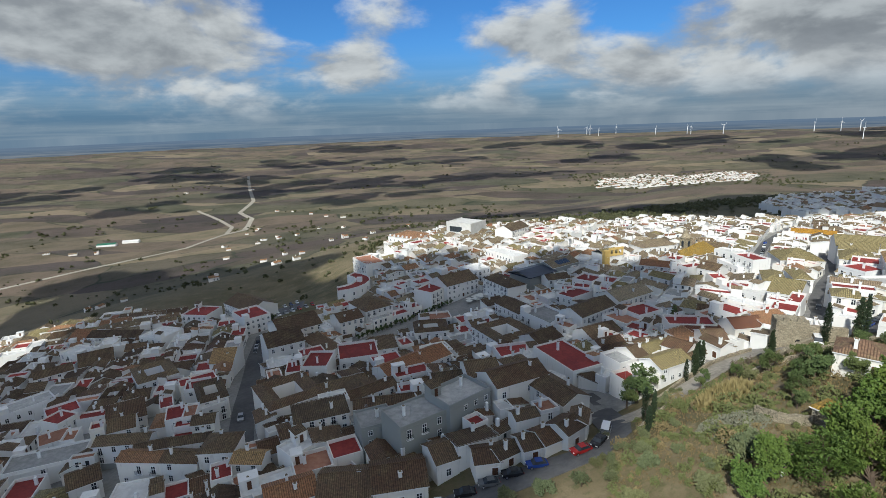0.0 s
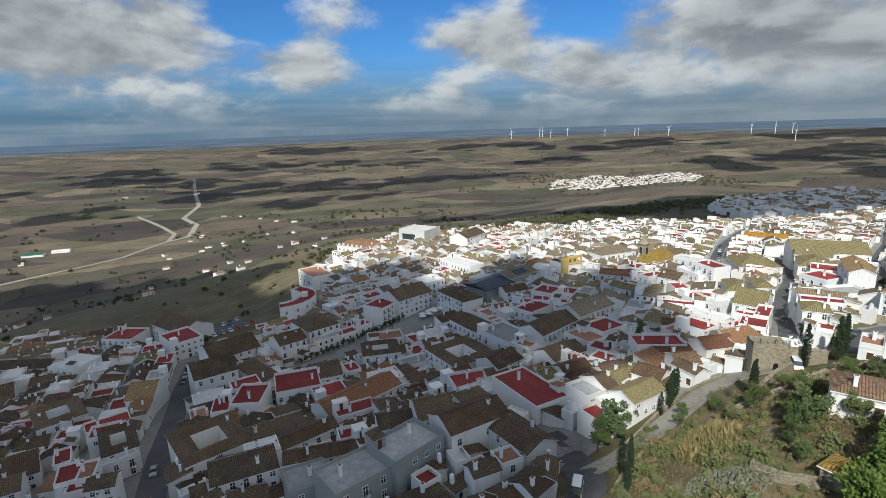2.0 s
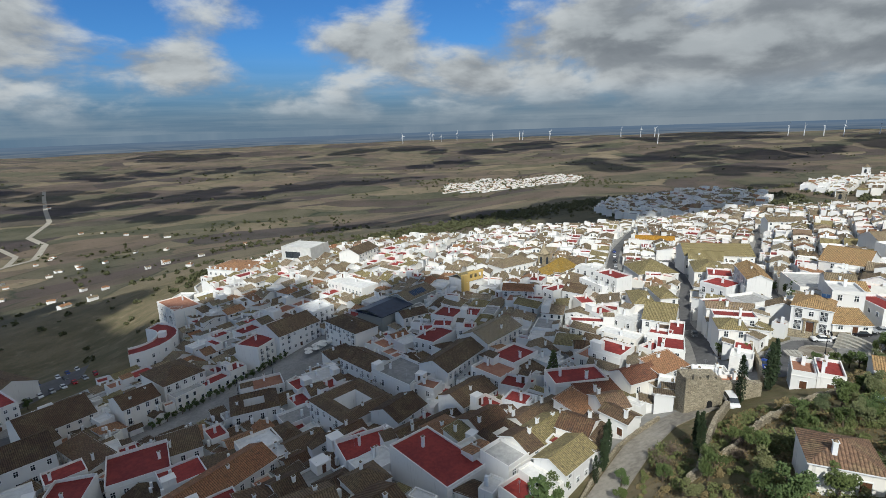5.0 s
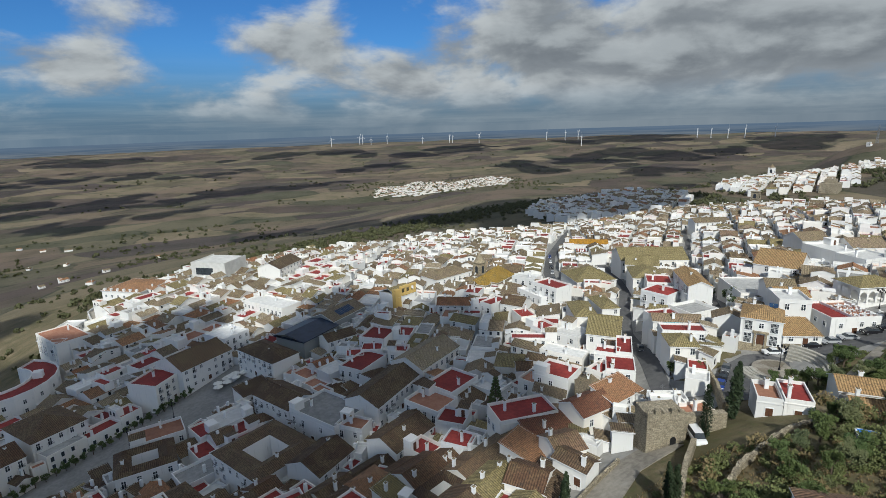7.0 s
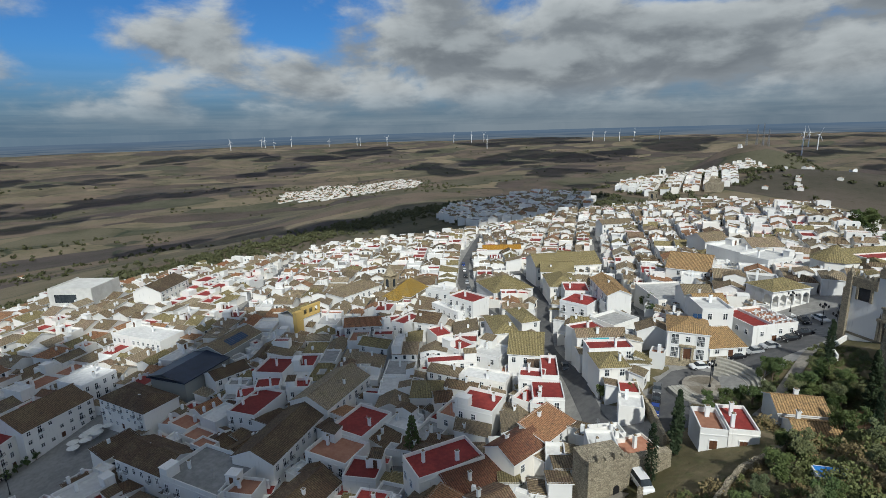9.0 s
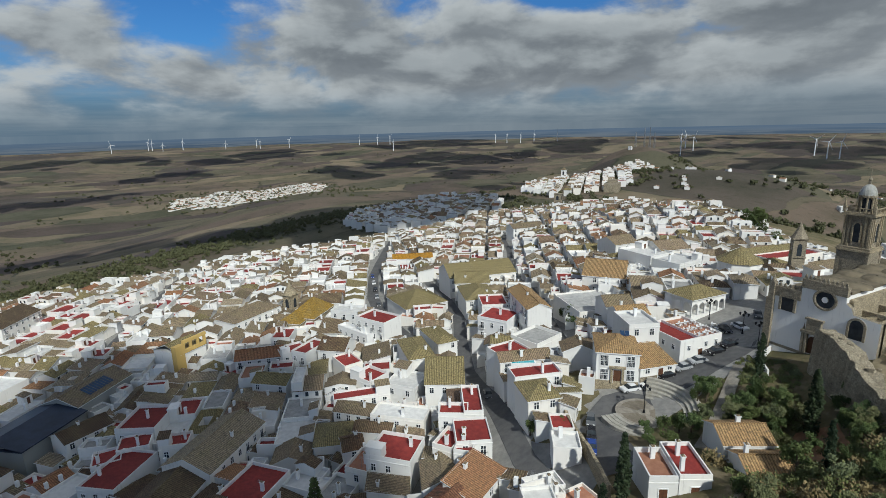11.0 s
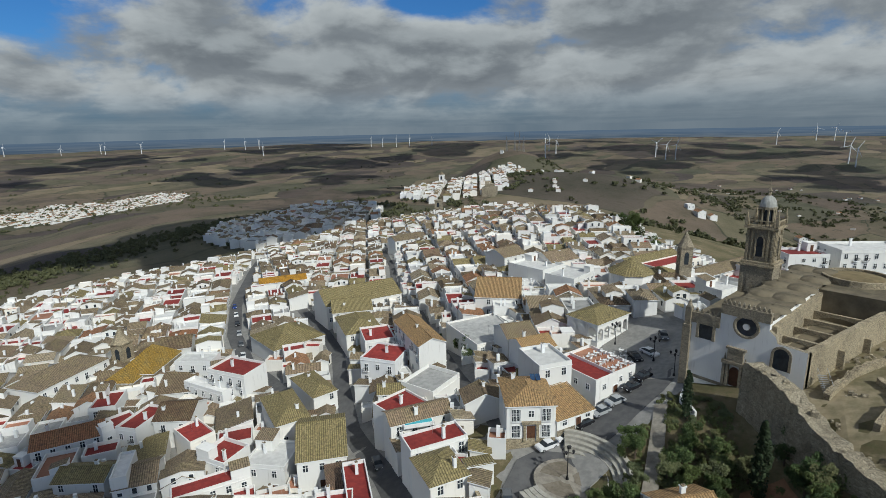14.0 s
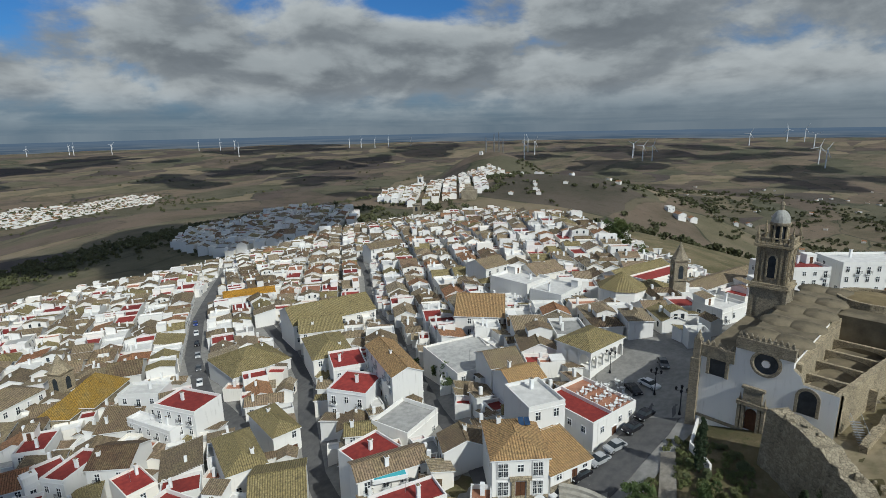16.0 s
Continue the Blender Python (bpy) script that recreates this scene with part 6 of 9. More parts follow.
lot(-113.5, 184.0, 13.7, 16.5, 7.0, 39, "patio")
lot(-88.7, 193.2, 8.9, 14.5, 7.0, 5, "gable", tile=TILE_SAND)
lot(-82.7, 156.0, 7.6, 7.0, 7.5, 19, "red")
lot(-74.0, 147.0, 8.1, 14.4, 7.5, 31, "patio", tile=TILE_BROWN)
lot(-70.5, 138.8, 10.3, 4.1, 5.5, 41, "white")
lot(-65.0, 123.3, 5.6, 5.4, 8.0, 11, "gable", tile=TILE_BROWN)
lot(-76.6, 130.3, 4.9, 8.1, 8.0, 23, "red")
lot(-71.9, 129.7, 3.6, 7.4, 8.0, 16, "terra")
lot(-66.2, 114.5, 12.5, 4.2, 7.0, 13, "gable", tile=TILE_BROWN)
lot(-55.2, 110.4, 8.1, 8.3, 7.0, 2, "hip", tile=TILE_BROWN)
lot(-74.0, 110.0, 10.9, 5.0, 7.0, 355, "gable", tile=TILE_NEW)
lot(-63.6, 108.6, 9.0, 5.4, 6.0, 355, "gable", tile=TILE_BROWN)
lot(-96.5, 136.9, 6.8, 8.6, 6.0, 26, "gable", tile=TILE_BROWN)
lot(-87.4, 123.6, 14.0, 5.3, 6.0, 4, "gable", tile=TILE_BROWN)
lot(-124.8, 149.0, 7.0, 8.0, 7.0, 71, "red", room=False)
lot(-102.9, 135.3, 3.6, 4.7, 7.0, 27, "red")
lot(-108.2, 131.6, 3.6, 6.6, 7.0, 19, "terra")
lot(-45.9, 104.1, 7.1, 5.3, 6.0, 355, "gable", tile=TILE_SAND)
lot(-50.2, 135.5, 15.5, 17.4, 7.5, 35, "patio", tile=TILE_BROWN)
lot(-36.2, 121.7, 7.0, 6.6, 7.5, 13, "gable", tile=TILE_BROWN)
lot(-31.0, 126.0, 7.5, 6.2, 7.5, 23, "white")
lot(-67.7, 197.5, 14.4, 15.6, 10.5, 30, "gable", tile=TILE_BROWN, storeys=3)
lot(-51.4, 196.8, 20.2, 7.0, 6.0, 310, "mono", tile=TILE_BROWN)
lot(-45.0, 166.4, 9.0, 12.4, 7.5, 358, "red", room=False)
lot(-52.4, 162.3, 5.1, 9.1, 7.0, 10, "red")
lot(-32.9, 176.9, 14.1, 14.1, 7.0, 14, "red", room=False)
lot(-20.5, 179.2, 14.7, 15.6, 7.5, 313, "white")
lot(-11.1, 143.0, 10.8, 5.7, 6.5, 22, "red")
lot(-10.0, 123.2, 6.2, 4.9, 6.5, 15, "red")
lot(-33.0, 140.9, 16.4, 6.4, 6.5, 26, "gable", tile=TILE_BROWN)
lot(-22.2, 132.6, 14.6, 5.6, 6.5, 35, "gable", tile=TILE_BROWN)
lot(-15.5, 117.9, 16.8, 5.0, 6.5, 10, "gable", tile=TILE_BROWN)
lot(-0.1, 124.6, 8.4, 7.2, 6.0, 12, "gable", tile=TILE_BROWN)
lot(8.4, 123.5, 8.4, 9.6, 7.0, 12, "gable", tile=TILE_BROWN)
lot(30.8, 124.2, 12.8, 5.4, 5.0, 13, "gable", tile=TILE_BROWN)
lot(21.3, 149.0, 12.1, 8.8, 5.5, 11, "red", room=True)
lot(-87.1, 144.3, 3.8, 7.9, 7.0, 29, "red")
lot(-172.5, 226.2, 13.6, 9.8, 6.0, 342, "white")
lot(54.6, 242.1, 11.4, 7.9, 6.0, 14, "gable", tile=TILE_BROWN)
lot(74.6, 261.6, 10.4, 9.5, 7.0, 358, "red", room=False)
lot(65.2, 232.0, 11.8, 9.4, 6.5, 345, "red", room=False)
lot(62.1, 222.3, 7.1, 6.2, 6.5, 335, "red")
lot(55.9, 221.9, 6.1, 6.3, 6.5, 343, "red")
lot(68.8, 213.8, 6.4, 5.5, 6.5, 327, "red")
lot(66.7, 201.5, 6.1, 6.0, 6.5, 340, "red")
lot(103.3, 240.6, 14.3, 8.5, 6.0, 329, "gable", tile=TILE_NEW)
lot(98.5, 221.6, 10.5, 6.9, 6.0, 304, "gable", tile=TILE_MOSS)
lot(49.2, 355.9, 22.2, 14.1, 9.0, 49, "gable")
lot(138.6, 242.2, 10.6, 6.7, 9.0, 299, "white", storeys=3, room=False)
lot(139.1, 223.6, 12.7, 8.8, 9.5, 280, "red", room=False)
lot(134.8, 217.7, 7.9, 9.4, 6.0, 336, "gable", tile=TILE_NEW)
lot(111.0, 234.3, 8.2, 7.2, 6.0, 350, "red")
lot(118.0, 213.1, 5.9, 8.7, 6.0, 351, "red")
lot(116.2, 199.6, 7.9, 7.4, 6.0, 277, "red")
lot(109.0, 193.7, 14.7, 4.4, 6.0, 330, "red", room=True)
lot(137.5, 194.5, 7.7, 15.3, 8.5, 333, "hip", tile=TILE_MOSS)
lot(132.0, 186.5, 10.8, 12.2, 7.0, 294, "gable", tile=TILE_SAND)
lot(178.6, 229.8, 18.1, 18.0, 4.5, 345, "hip", tile=TILE_MOSS)
lot(197.4, 239.4, 30.0, 18.0, 7.0, 331, "gable", tile=TILE_MOSS)
lot(158.8, 187.3, 10.1, 10.3, 7.0, 283, "red", room=False)
lot(135.6, 165.2, 8.9, 9.1, 6.5, 345, "red", room=False)
lot(136.8, 165.8, 12.4, 6.7, 4.0, 320, "gable", tile=TILE_BROWN)
lot(122.8, 152.1, 10.9, 5.2, 5.5, 326, "red", room=False)
lot(112.4, 153.5, 3.6, 11.2, 8.5, 294, "red", room=False)
lot(110.3, 160.7, 6.4, 4.6, 7.0, 311, "red")
lot(105.5, 150.7, 7.0, 7.3, 7.0, 313, "red", room=False)
lot(102.2, 154.0, 4.3, 6.6, 6.5, 288, "red")
lot(101.8, 149.4, 3.6, 4.1, 6.0, 299, "red")
lot(97.1, 144.6, 3.8, 4.9, 6.0, 290, "red")
lot(91.6, 168.6, 5.2, 7.0, 6.0, 294, "terra")
lot(94.9, 178.0, 4.6, 6.1, 6.0, 334, "gable", tile=TILE_BROWN)
lot(101.6, 178.3, 8.8, 4.8, 6.0, 306, "gable", tile=TILE_BROWN)
lot(104.5, 189.0, 10.8, 5.6, 6.0, 299, "gable")
lot(107.7, 175.9, 13.2, 6.0, 6.0, 301, "white")
lot(120.0, 187.8, 9.1, 9.0, 6.0, 293, "white")
lot(140.6, 241.2, 11.9, 8.4, 9.0, 290, "red", storeys=3)
lot(143.0, 230.4, 8.2, 16.5, 8.5, 316, "red", room=False)
lot(138.6, 219.6, 6.2, 8.2, 6.0, 333, "gable", tile=TILE_NEW)
lot(114.5, 228.8, 5.7, 10.6, 7.0, 289, "red", room=False)
lot(121.2, 223.5, 8.8, 10.1, 7.0, 304, "gable", tile=TILE_BROWN)
lot(121.3, 213.3, 6.5, 8.1, 7.0, 306, "red", room=False)
lot(172.2, 216.6, 11.7, 17.4, 6.5, 324, "hip", tile=TILE_MOSS)
lot(193.6, 231.4, 15.3, 18.0, 5.5, 279, "gable", tile=TILE_MOSS)
lot(189.1, 215.4, 14.5, 17.5, 7.0, 314, "gable", tile=TILE_MOSS)
lot(156.0, 192.2, 7.7, 6.7, 7.0, 297, "red", room=False)
lot(152.4, 186.3, 11.7, 4.6, 6.5, 313, "red", room=False)
lot(141.1, 166.0, 7.8, 10.2, 6.5, 304, "red", room=False)
lot(143.5, 173.7, 6.2, 5.2, 7.5, 307, "gable", tile=TILE_MOSS)
lot(138.4, 179.0, 6.8, 8.3, 6.0, 305, "gable", tile=TILE_MOSS)
lot(130.8, 161.1, 12.8, 5.7, 6.0, 324, "gable")
lot(171.0, 172.3, 16.0, 17.8, 3.0, 328, "grey", room=False, chimneys=0)
lot(185.4, 164.9, 15.4, 10.6, 7.0, 334, "gable", tile=TILE_SAND)
lot(169.9, 154.3, 7.8, 9.1, 6.5, 318, "gable")
lot(162.6, 146.7, 8.1, 7.4, 6.5, 324, "gable", tile=TILE_SAND)
lot(191.1, 134.3, 14.4, 10.0, 4.0, 333, "terra")
lot(132.5, 228.8, 15.2, 3.6, 6.0, 275, "white")
lot(148.6, 215.1, 9.4, 5.6, 3.5, 314, "gable")
lot(156.3, 237.8, 3.6, 11.9, 4.0, 326, "red", room=False)
lot(147.0, 229.6, 3.6, 13.5, 9.5, 328, "red", room=False)
lot(15.5, 90.7, 4.6, 5.8, 3.0, 18, "gable", tile=TILE_BROWN)
lot(19.5, 92.0, 5.7, 6.1, 3.0, 28, "gable", tile=TILE_BROWN)
lot(23.3, 92.7, 5.5, 5.7, 4.0, 39, "gable", tile=TILE_BROWN)
lot(26.8, 95.3, 5.6, 3.6, 4.5, 69, "gable", tile=TILE_BROWN)
lot(10.4, 89.4, 5.2, 4.9, 3.0, 32, "gable", tile=TILE_BROWN)
lot(6.7, 89.2, 5.1, 6.1, 3.5, 8, "gable", tile=TILE_BROWN)
lot(21.0, 101.8, 4.6, 4.5, 5.5, 19, "terra")
lot(15.9, 99.2, 5.3, 4.2, 5.5, 19, "gable", tile=TILE_BROWN)
lot(15.8, 115.8, 14.5, 9.4, 8.0, 26, "gable", tile=TILE_BROWN, storeys=2)
lot(100.6, 122.3, 9.4, 4.0, 3.4, 321, "gable")
lot(98.2, 129.2, 5.9, 3.6, 3.6, 332, "white", room=False)
lot(128.0, 144.2, 6.0, 9.0, 6.0, 323, "red", room=False)
lot(154.5, 162.5, 10.9, 9.2, 4.5, 357, "grey", room=False, chimneys=0)
lot(61.7, 254.9, 15.3, 14.9, 6.5, 9, "gable")
lot(37.3, 295.9, 25.4, 10.9, 7.0, 304, "white")
lot(117.6, 280.2, 22.6, 12.0, 7.0, 16, "hip")
lot(97.9, 270.6, 18.8, 14.0, 7.0, 18, "gable")
lot(126.5, 179.0, 9.7, 16.1, 7.0, 314, "gable", tile=TILE_MOSS)
lot(124.5, 197.3, 13.2, 15.5, 6.0, 306, "gable", tile=TILE_MOSS)
lot(131.3, 237.0, 9.6, 11.2, 7.0, 346, "red", room=False)
lot(204.3, 175.1, 14.1, 18.0, 6.5, 292, "gable", tile=TILE_SAND)
lot(180.6, 156.2, 13.1, 10.1, 6.5, 337, "gable")
lot(165.7, 147.5, 11.0, 7.1, 6.0, 352, "gable", tile=TILE_SAND)
lot(166.7, 178.6, 10.0, 8.9, 7.0, 354, "gable", tile=TILE_MOSS)
lot(189.5, 225.7, 13.2, 18.0, 5.5, 343, "hip", tile=TILE_MOSS)
lot(168.1, 179.4, 20.0, 7.6, 9.5, 235, "gable", tile=TILE_SAND)
lot(232.1, 173.3, 12.8, 16.0, 7.0, 343, "white")
lot(219.5, 156.6, 13.0, 10.8, 7.0, 348, "white")
lot(-111.2, 280.5, 26.9, 17.7, 8.0, 320, "gable", tile=TILE_BROWN)
lot(-100.3, 251.6, 13.3, 18.0, 8.0, 41, "red")
lot(-70.7, 226.9, 19.8, 17.7, 8.0, 36, "gable", tile=TILE_BROWN)
lot(-41.2, 194.2, 12.5, 12.9, 7.0, 22, "red")
lot(123.6, 154.4, 9.2, 5.0, 6.0, 284, "mono", tile=TILE_NEW)
lot(-80.4, 113.9, 12.7, 9.0, 6.0, 39, "gable")
lot(-49.6, 100.4, 16.2, 11.0, 6.0, 23, "hip")
lot(-88.3, 108.3, 6.6, 8.0, 5.5, 37, "gable")
lot(-49.3, 127.5, 11.5, 9.0, 8.0, 41, "gable")
lot(-48.7, 141.7, 18.6, 8.0, 8.0, 20, "red")
lot(-32.6, 117.4, 13.2, 7.0, 8.0, 21, "mono")
lot(-72.2, 130.2, 20.4, 12.0, 8.0, 28, "white")
lot(-60.5, 115.2, 8.6, 8.0, 6.5, 38, "hip")
lot(-43.1, 108.0, 7.5, 8.0, 5.0, 34, "red")
lot(-35.5, 105.2, 6.7, 6.0, 6.0, 47, "white")
lot(-30.8, 115.8, 9.0, 8.0, 6.0, 36, "white")
lot(-72.5, 208.6, 14.4, 10.0, 8.0, 42, "gable")
lot(-48.4, 201.1, 16.5, 14.0, 9.0, 38, "hip", tile=TILE_MOSS)
lot(-52.0, 184.1, 9.1, 7.0, 7.0, 28, "red")
lot(-32.4, 180.3, 11.9, 11.0, 6.0, 18, "red", room=False)
lot(-91.1, 192.8, 8.4, 9.0, 7.0, 32, "gable")
lot(-111.5, 181.2, 15.8, 7.0, 7.0, 45, "white")
lot(-89.3, 168.7, 11.9, 7.0, 6.0, 33, "red")
lot(-172.1, 254.6, 26.9, 9.0, 6.0, 358, "gable")
lot(-145.8, 242.1, 13.5, 9.0, 6.0, 26, "grey")
lot(-202.5, 313.0, 13.1, 9.0, 4.0, 12, "mono")
lot(-188.5, 315.3, 14.0, 9.0, 4.0, 15, "mono")
lot(-176.9, 322.0, 12.7, 9.0, 4.0, 18, "mono")
lot(-133.4, 266.5, 17.7, 12.0, 7.0, 352, "white")
lot(-167.0, 201.6, 13.4, 8.0, 6.0, 41, "gable")
lot(-154.6, 210.6, 18.0, 8.0, 6.0, 45, "gable")
lot(-169.1, 221.3, 12.8, 8.0, 6.0, 28, "white")
lot(-150.1, 166.3, 16.0, 9.0, 7.0, 50, "grey")
lot(-130.9, 158.2, 9.3, 9.0, 6.0, 43, "red")
lot(-116.4, 135.9, 8.2, 8.0, 6.0, 38, "terra")
lot(-108.5, 122.7, 18.4, 9.0, 5.0, 22, "grey")
lot(-102.2, 147.5, 10.6, 10.0, 5.0, 32, "mono")
lot(-290.4, 324.4, 11.9, 8.0, 6.0, 28, "white")
lot(-220.9, 281.3, 13.3, 9.0, 5.0, 32, "gable")
lot(-17.5, 107.8, 8.2, 8.0, 8.0, 22, "grey", wall=GREYWALL,room=True)
lot(-8.0, 102.7, 11.5, 9.0, 9.0, 34, "grey", wall=GREYWALL)
lot(2.1, 108.4, 12.4, 9.0, 8.0, 39, "grey", wall=GREYWALL)
lot(-10.7, 89.7, 10.6, 10.0, 4.0, 10, "gable")
lot(-1.8, 89.1, 10.7, 10.0, 4.0, 27, "gable")
lot(-21.6, 91.2, 10.4, 10.0, 4.0, 4, "gable")
lot(33.8, 111.2, 13.7, 8.0, 6.0, 299, "gable")
lot(-11.4, 154.7, 24.6, 10.0, 7.0, 40, "gable", tile=TILE_NEW)
lot(-12.3, 139.9, 11.7, 7.0, 5.0, 35, "red")
lot(-1.3, 125.2, 9.6, 8.0, 6.0, 23, "gable")
lot(-6.4, 202.6, 13.9, 12.0, 7.0, 7, "patio")
lot(7.5, 186.7, 16.4, 12.0, 6.0, 21, "patio")
lot(28.5, 177.8, 21.5, 12.0, 6.0, 3, "patio")
lot(35.4, 135.8, 12.5, 14.0, 5.0, 3, "red", room=False)
lot(37.7, 188.7, 36.3, 12.0, 8.0, 305, "white")
lot(61.2, 123.7, 6.8, 7.0, 5.0, 337, "gable")
lot(71.7, 130.0, 5.9, 7.0, 5.0, 356, "gable")
lot(-2.5, 142.3, 10.4, 9.0, 6.0, 11, "red")
lot(-24.8, 185.2, 10.0, 9.0, 7.0, 16, "mono")
lot(29.6, 244.1, 21.3, 11.0, 8.0, 298, "hip")
lot(39.9, 192.6, 17.8, 10.0, 8.0, 304, "white")
lot(-4.8, 216.9, 13.9, 9.0, 6.0, 10, "terra")
lot(121.9, 153.2, 7.7, 9.0, 6.0, 257, "gable")
lot(69.9, 211.2, 13.1, 10.0, 7.0, 12, "gable")
lot(72.5, 183.4, 9.8, 10.0, 6.0, 351, "red")
lot(94.2, 165.6, 8.3, 10.0, 6.0, 353, "red")
lot(148.8, 126.7, 7.0, 10.0, 8.0, 234, "red", room=False)
lot(150.3, 139.1, 7.2, 9.0, 9.0, 320, "white")
lot(184.4, 132.4, 9.5, 9.0, 8.0, 328, "white")
lot(143.6, 170.0, 6.6, 9.0, 6.0, 314, "red")
lot(131.1, 175.5, 5.5, 8.0, 6.0, 354, "gable", tile=TILE_MOSS)
lot(169.3, 198.8, 8.9, 11.0, 7.0, 319, "red")
lot(135.9, 240.7, 7.9, 10.0, 8.0, 307, "white")
lot(142.4, 234.7, 7.8, 10.0, 6.0, 329, "red")
lot(182.1, 231.9, 13.7, 13.0, 8.0, 316, "gable", tile=TILE_MOSS)
lot(221.2, 311.7, 9.6, 12.0, 7.0, 322, "gable", tile=TILE_NEW)
lot(228.3, 299.5, 9.8, 12.0, 7.0, 311, "gable", tile=TILE_NEW)
lot(294.1, 283.0, 20.9, 10.0, 6.0, 334, "gable")
lot(252.5, 195.2, 12.4, 12.0, 7.0, 338, "gable")
lot(244.6, 170.4, 13.1, 12.0, 7.0, 329, "gable")
lot(201.7, 166.0, 8.8, 10.0, 7.0, 328, "gable")
lot(131.0, 240.5, 9.3, 10.0, 5.0, 313, "mono")
lot(115.9, 248.6, 6.5, 9.0, 6.0, 316, "red")
lot(115.8, 224.4, 6.8, 10.0, 6.0, 338, "red")
lot(138.2, 185.6, 11.0, 9.0, 6.0, 337, "white")
lot(139.1, 236.7, 7.1, 10.0, 6.0, 326, "red")
lot(193.9, 175.3, 9.8, 10.0, 6.0, 327, "gable")
lot(98.8, 166.5, 11.2, 10.0, 6.0, 297, "red")
lot(117.1, 162.7, 5.6, 9.0, 6.0, 329, "red")
lot(108.0, 153.5, 8.7, 8.0, 6.0, 313, "red")
lot(104.2, 148.0, 9.7, 7.0, 6.0, 313, "red")
lot(116.8, 146.8, 6.8, 8.0, 6.0, 327, "hip", tile=TILE_MOSS)
lot(125.5, 154.0, 11.0, 7.0, 6.0, 315, "red")
lot(142.7, 197.9, 6.5, 14.0, 6.0, 341, "hip", tile=TILE_MOSS)
lot(131.9, 187.0, 11.0, 12.0, 5.0, 323, "hip", tile=TILE_MOSS)
lot(72.8, 188.9, 14.4, 9.0, 6.0, 3, "red")
lot(56.5, 169.9, 9.6, 11.0, 6.0, 347, "patio")
lot(61.9, 191.2, 25.1, 10.0, 7.0, 33, "gable")
lot(92.0, 124.1, 4.8, 8.0, 4.5, 321, "white")
lot(95.1, 122.0, 4.5, 8.0, 4.0, 339, "terra")
lot(75.5, 86.0, 8.0, 8.0, 3.6, 319, "hip")

# the row on the long side of the square
for k in range(7):
    a = k / 6
    lot(-46 + 63 * a, 226 + 45 * a, 11.6, 12.0, 9.0 + (k % 3) * 0.7, 35, ("gable", "white", "hip", "gable", "grey", "gable", "white")[k], storeys=3, chimneys=2)

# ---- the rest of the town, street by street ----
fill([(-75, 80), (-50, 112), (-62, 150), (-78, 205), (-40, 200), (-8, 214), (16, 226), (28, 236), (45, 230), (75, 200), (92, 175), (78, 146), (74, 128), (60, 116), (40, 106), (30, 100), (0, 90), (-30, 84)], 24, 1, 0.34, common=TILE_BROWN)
fill([(-88, 212), (-42, 204), (-34, 220), (2, 250), (20, 262), (40, 252), (58, 290), (70, 304), (92, 345), (120, 400), (70, 440), (0, 420), (-40, 372), (-38, 320), (-60, 270), (-92, 245)], 38, 2, 0.3)
fill([(24, 232), (28, 262), (45, 258), (62, 290), (76, 300), (92, 325), (160, 440), (220, 445), (290, 410), (190, 300), (168, 270), (150, 238), (140, 202), (120, 185), (98, 160), (76, 195)], 52, 3, 0.4)
fill([(80, 132), (104, 130), (124, 162), (138, 184), (152, 203), (141, 205), (120, 190), (92, 168)], 50, 4, 0.65, red=0.6)
fill([(141, 200), (155, 199), (185, 238), (205, 268), (260, 328), (310, 380), (292, 404), (232, 337), (200, 303), (175, 272), (155, 240)], 54, 5, 0.36)
fill([(124, 140), (134, 139), (160, 162), (184, 171), (250, 191), (284, 203), (345, 246), (410, 330), (390, 400), (310, 400), (203, 266), (166, 210), (136, 176)], 40, 6, 0.33)
fill([(140, 146), (142, 134), (158, 124), (166, 134), (182, 138), (198, 126), (206, 116), (232, 118), (280, 146), (330, 166), (400, 212), (480, 290), (410, 330), (340, 242), (282, 203), (250, 191), (182, 171)], 30, 7, 0.33)
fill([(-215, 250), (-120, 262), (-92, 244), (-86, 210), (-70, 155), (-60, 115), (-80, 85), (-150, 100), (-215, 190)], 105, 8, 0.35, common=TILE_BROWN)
fill([(-330, 340), (-200, 330), (-130, 285), (-125, 262), (-215, 250), (-330, 290)], 20, 9, 0.2, (11, 9), (3.5, 5))
fill([(320, 440), (380, 400), (430, 400), (500, 470), (500, 560), (420, 600), (350, 560)], 33, 10, 0.4, (9, 8), (4, 8), 0.1, gap=(2, 8), new_tiles=0.1)
fill([(520, 400), (640, 370), (760, 430), (1080, 535), (1110, 590), (900, 600), (760, 560), (640, 520), (560, 480)], 28, 13, 0.5, (9, 8), (4, 7), 0.15, gap=(2, 9), new_tiles=0.35)
fill([(500, 1640), (640, 1580), (820, 1650), (1010, 1690), (1180, 1900), (1120, 2010), (930, 1960), (780, 2010), (690, 1900), (560, 1830)], 15, 12, 0.45, (9, 8), (2.2, 3.6), 0.05, gap=(12, 40), new_tiles=0.5)
infill([(-60, 100), (0, 92), (34, 104), (60, 118), (90, 124), (112, 132), (131, 140), (160, 124), (200, 112), (262, 104), (330, 165), (400, 215), (460, 290), (400, 390), (300, 430), (180, 445), (70, 430), (0, 410), (-40, 370), (-30, 320), (-60, 270), (-90, 240), (-60, 150)], 77)
tagged(part("distant_houses", FAR_HOUSES, FAR_MATS, None), "white houses with clay tile roofs packed over the hill", "houses", kind="stuff")

# ---- clouds that shade the valley, the square and the fields ----


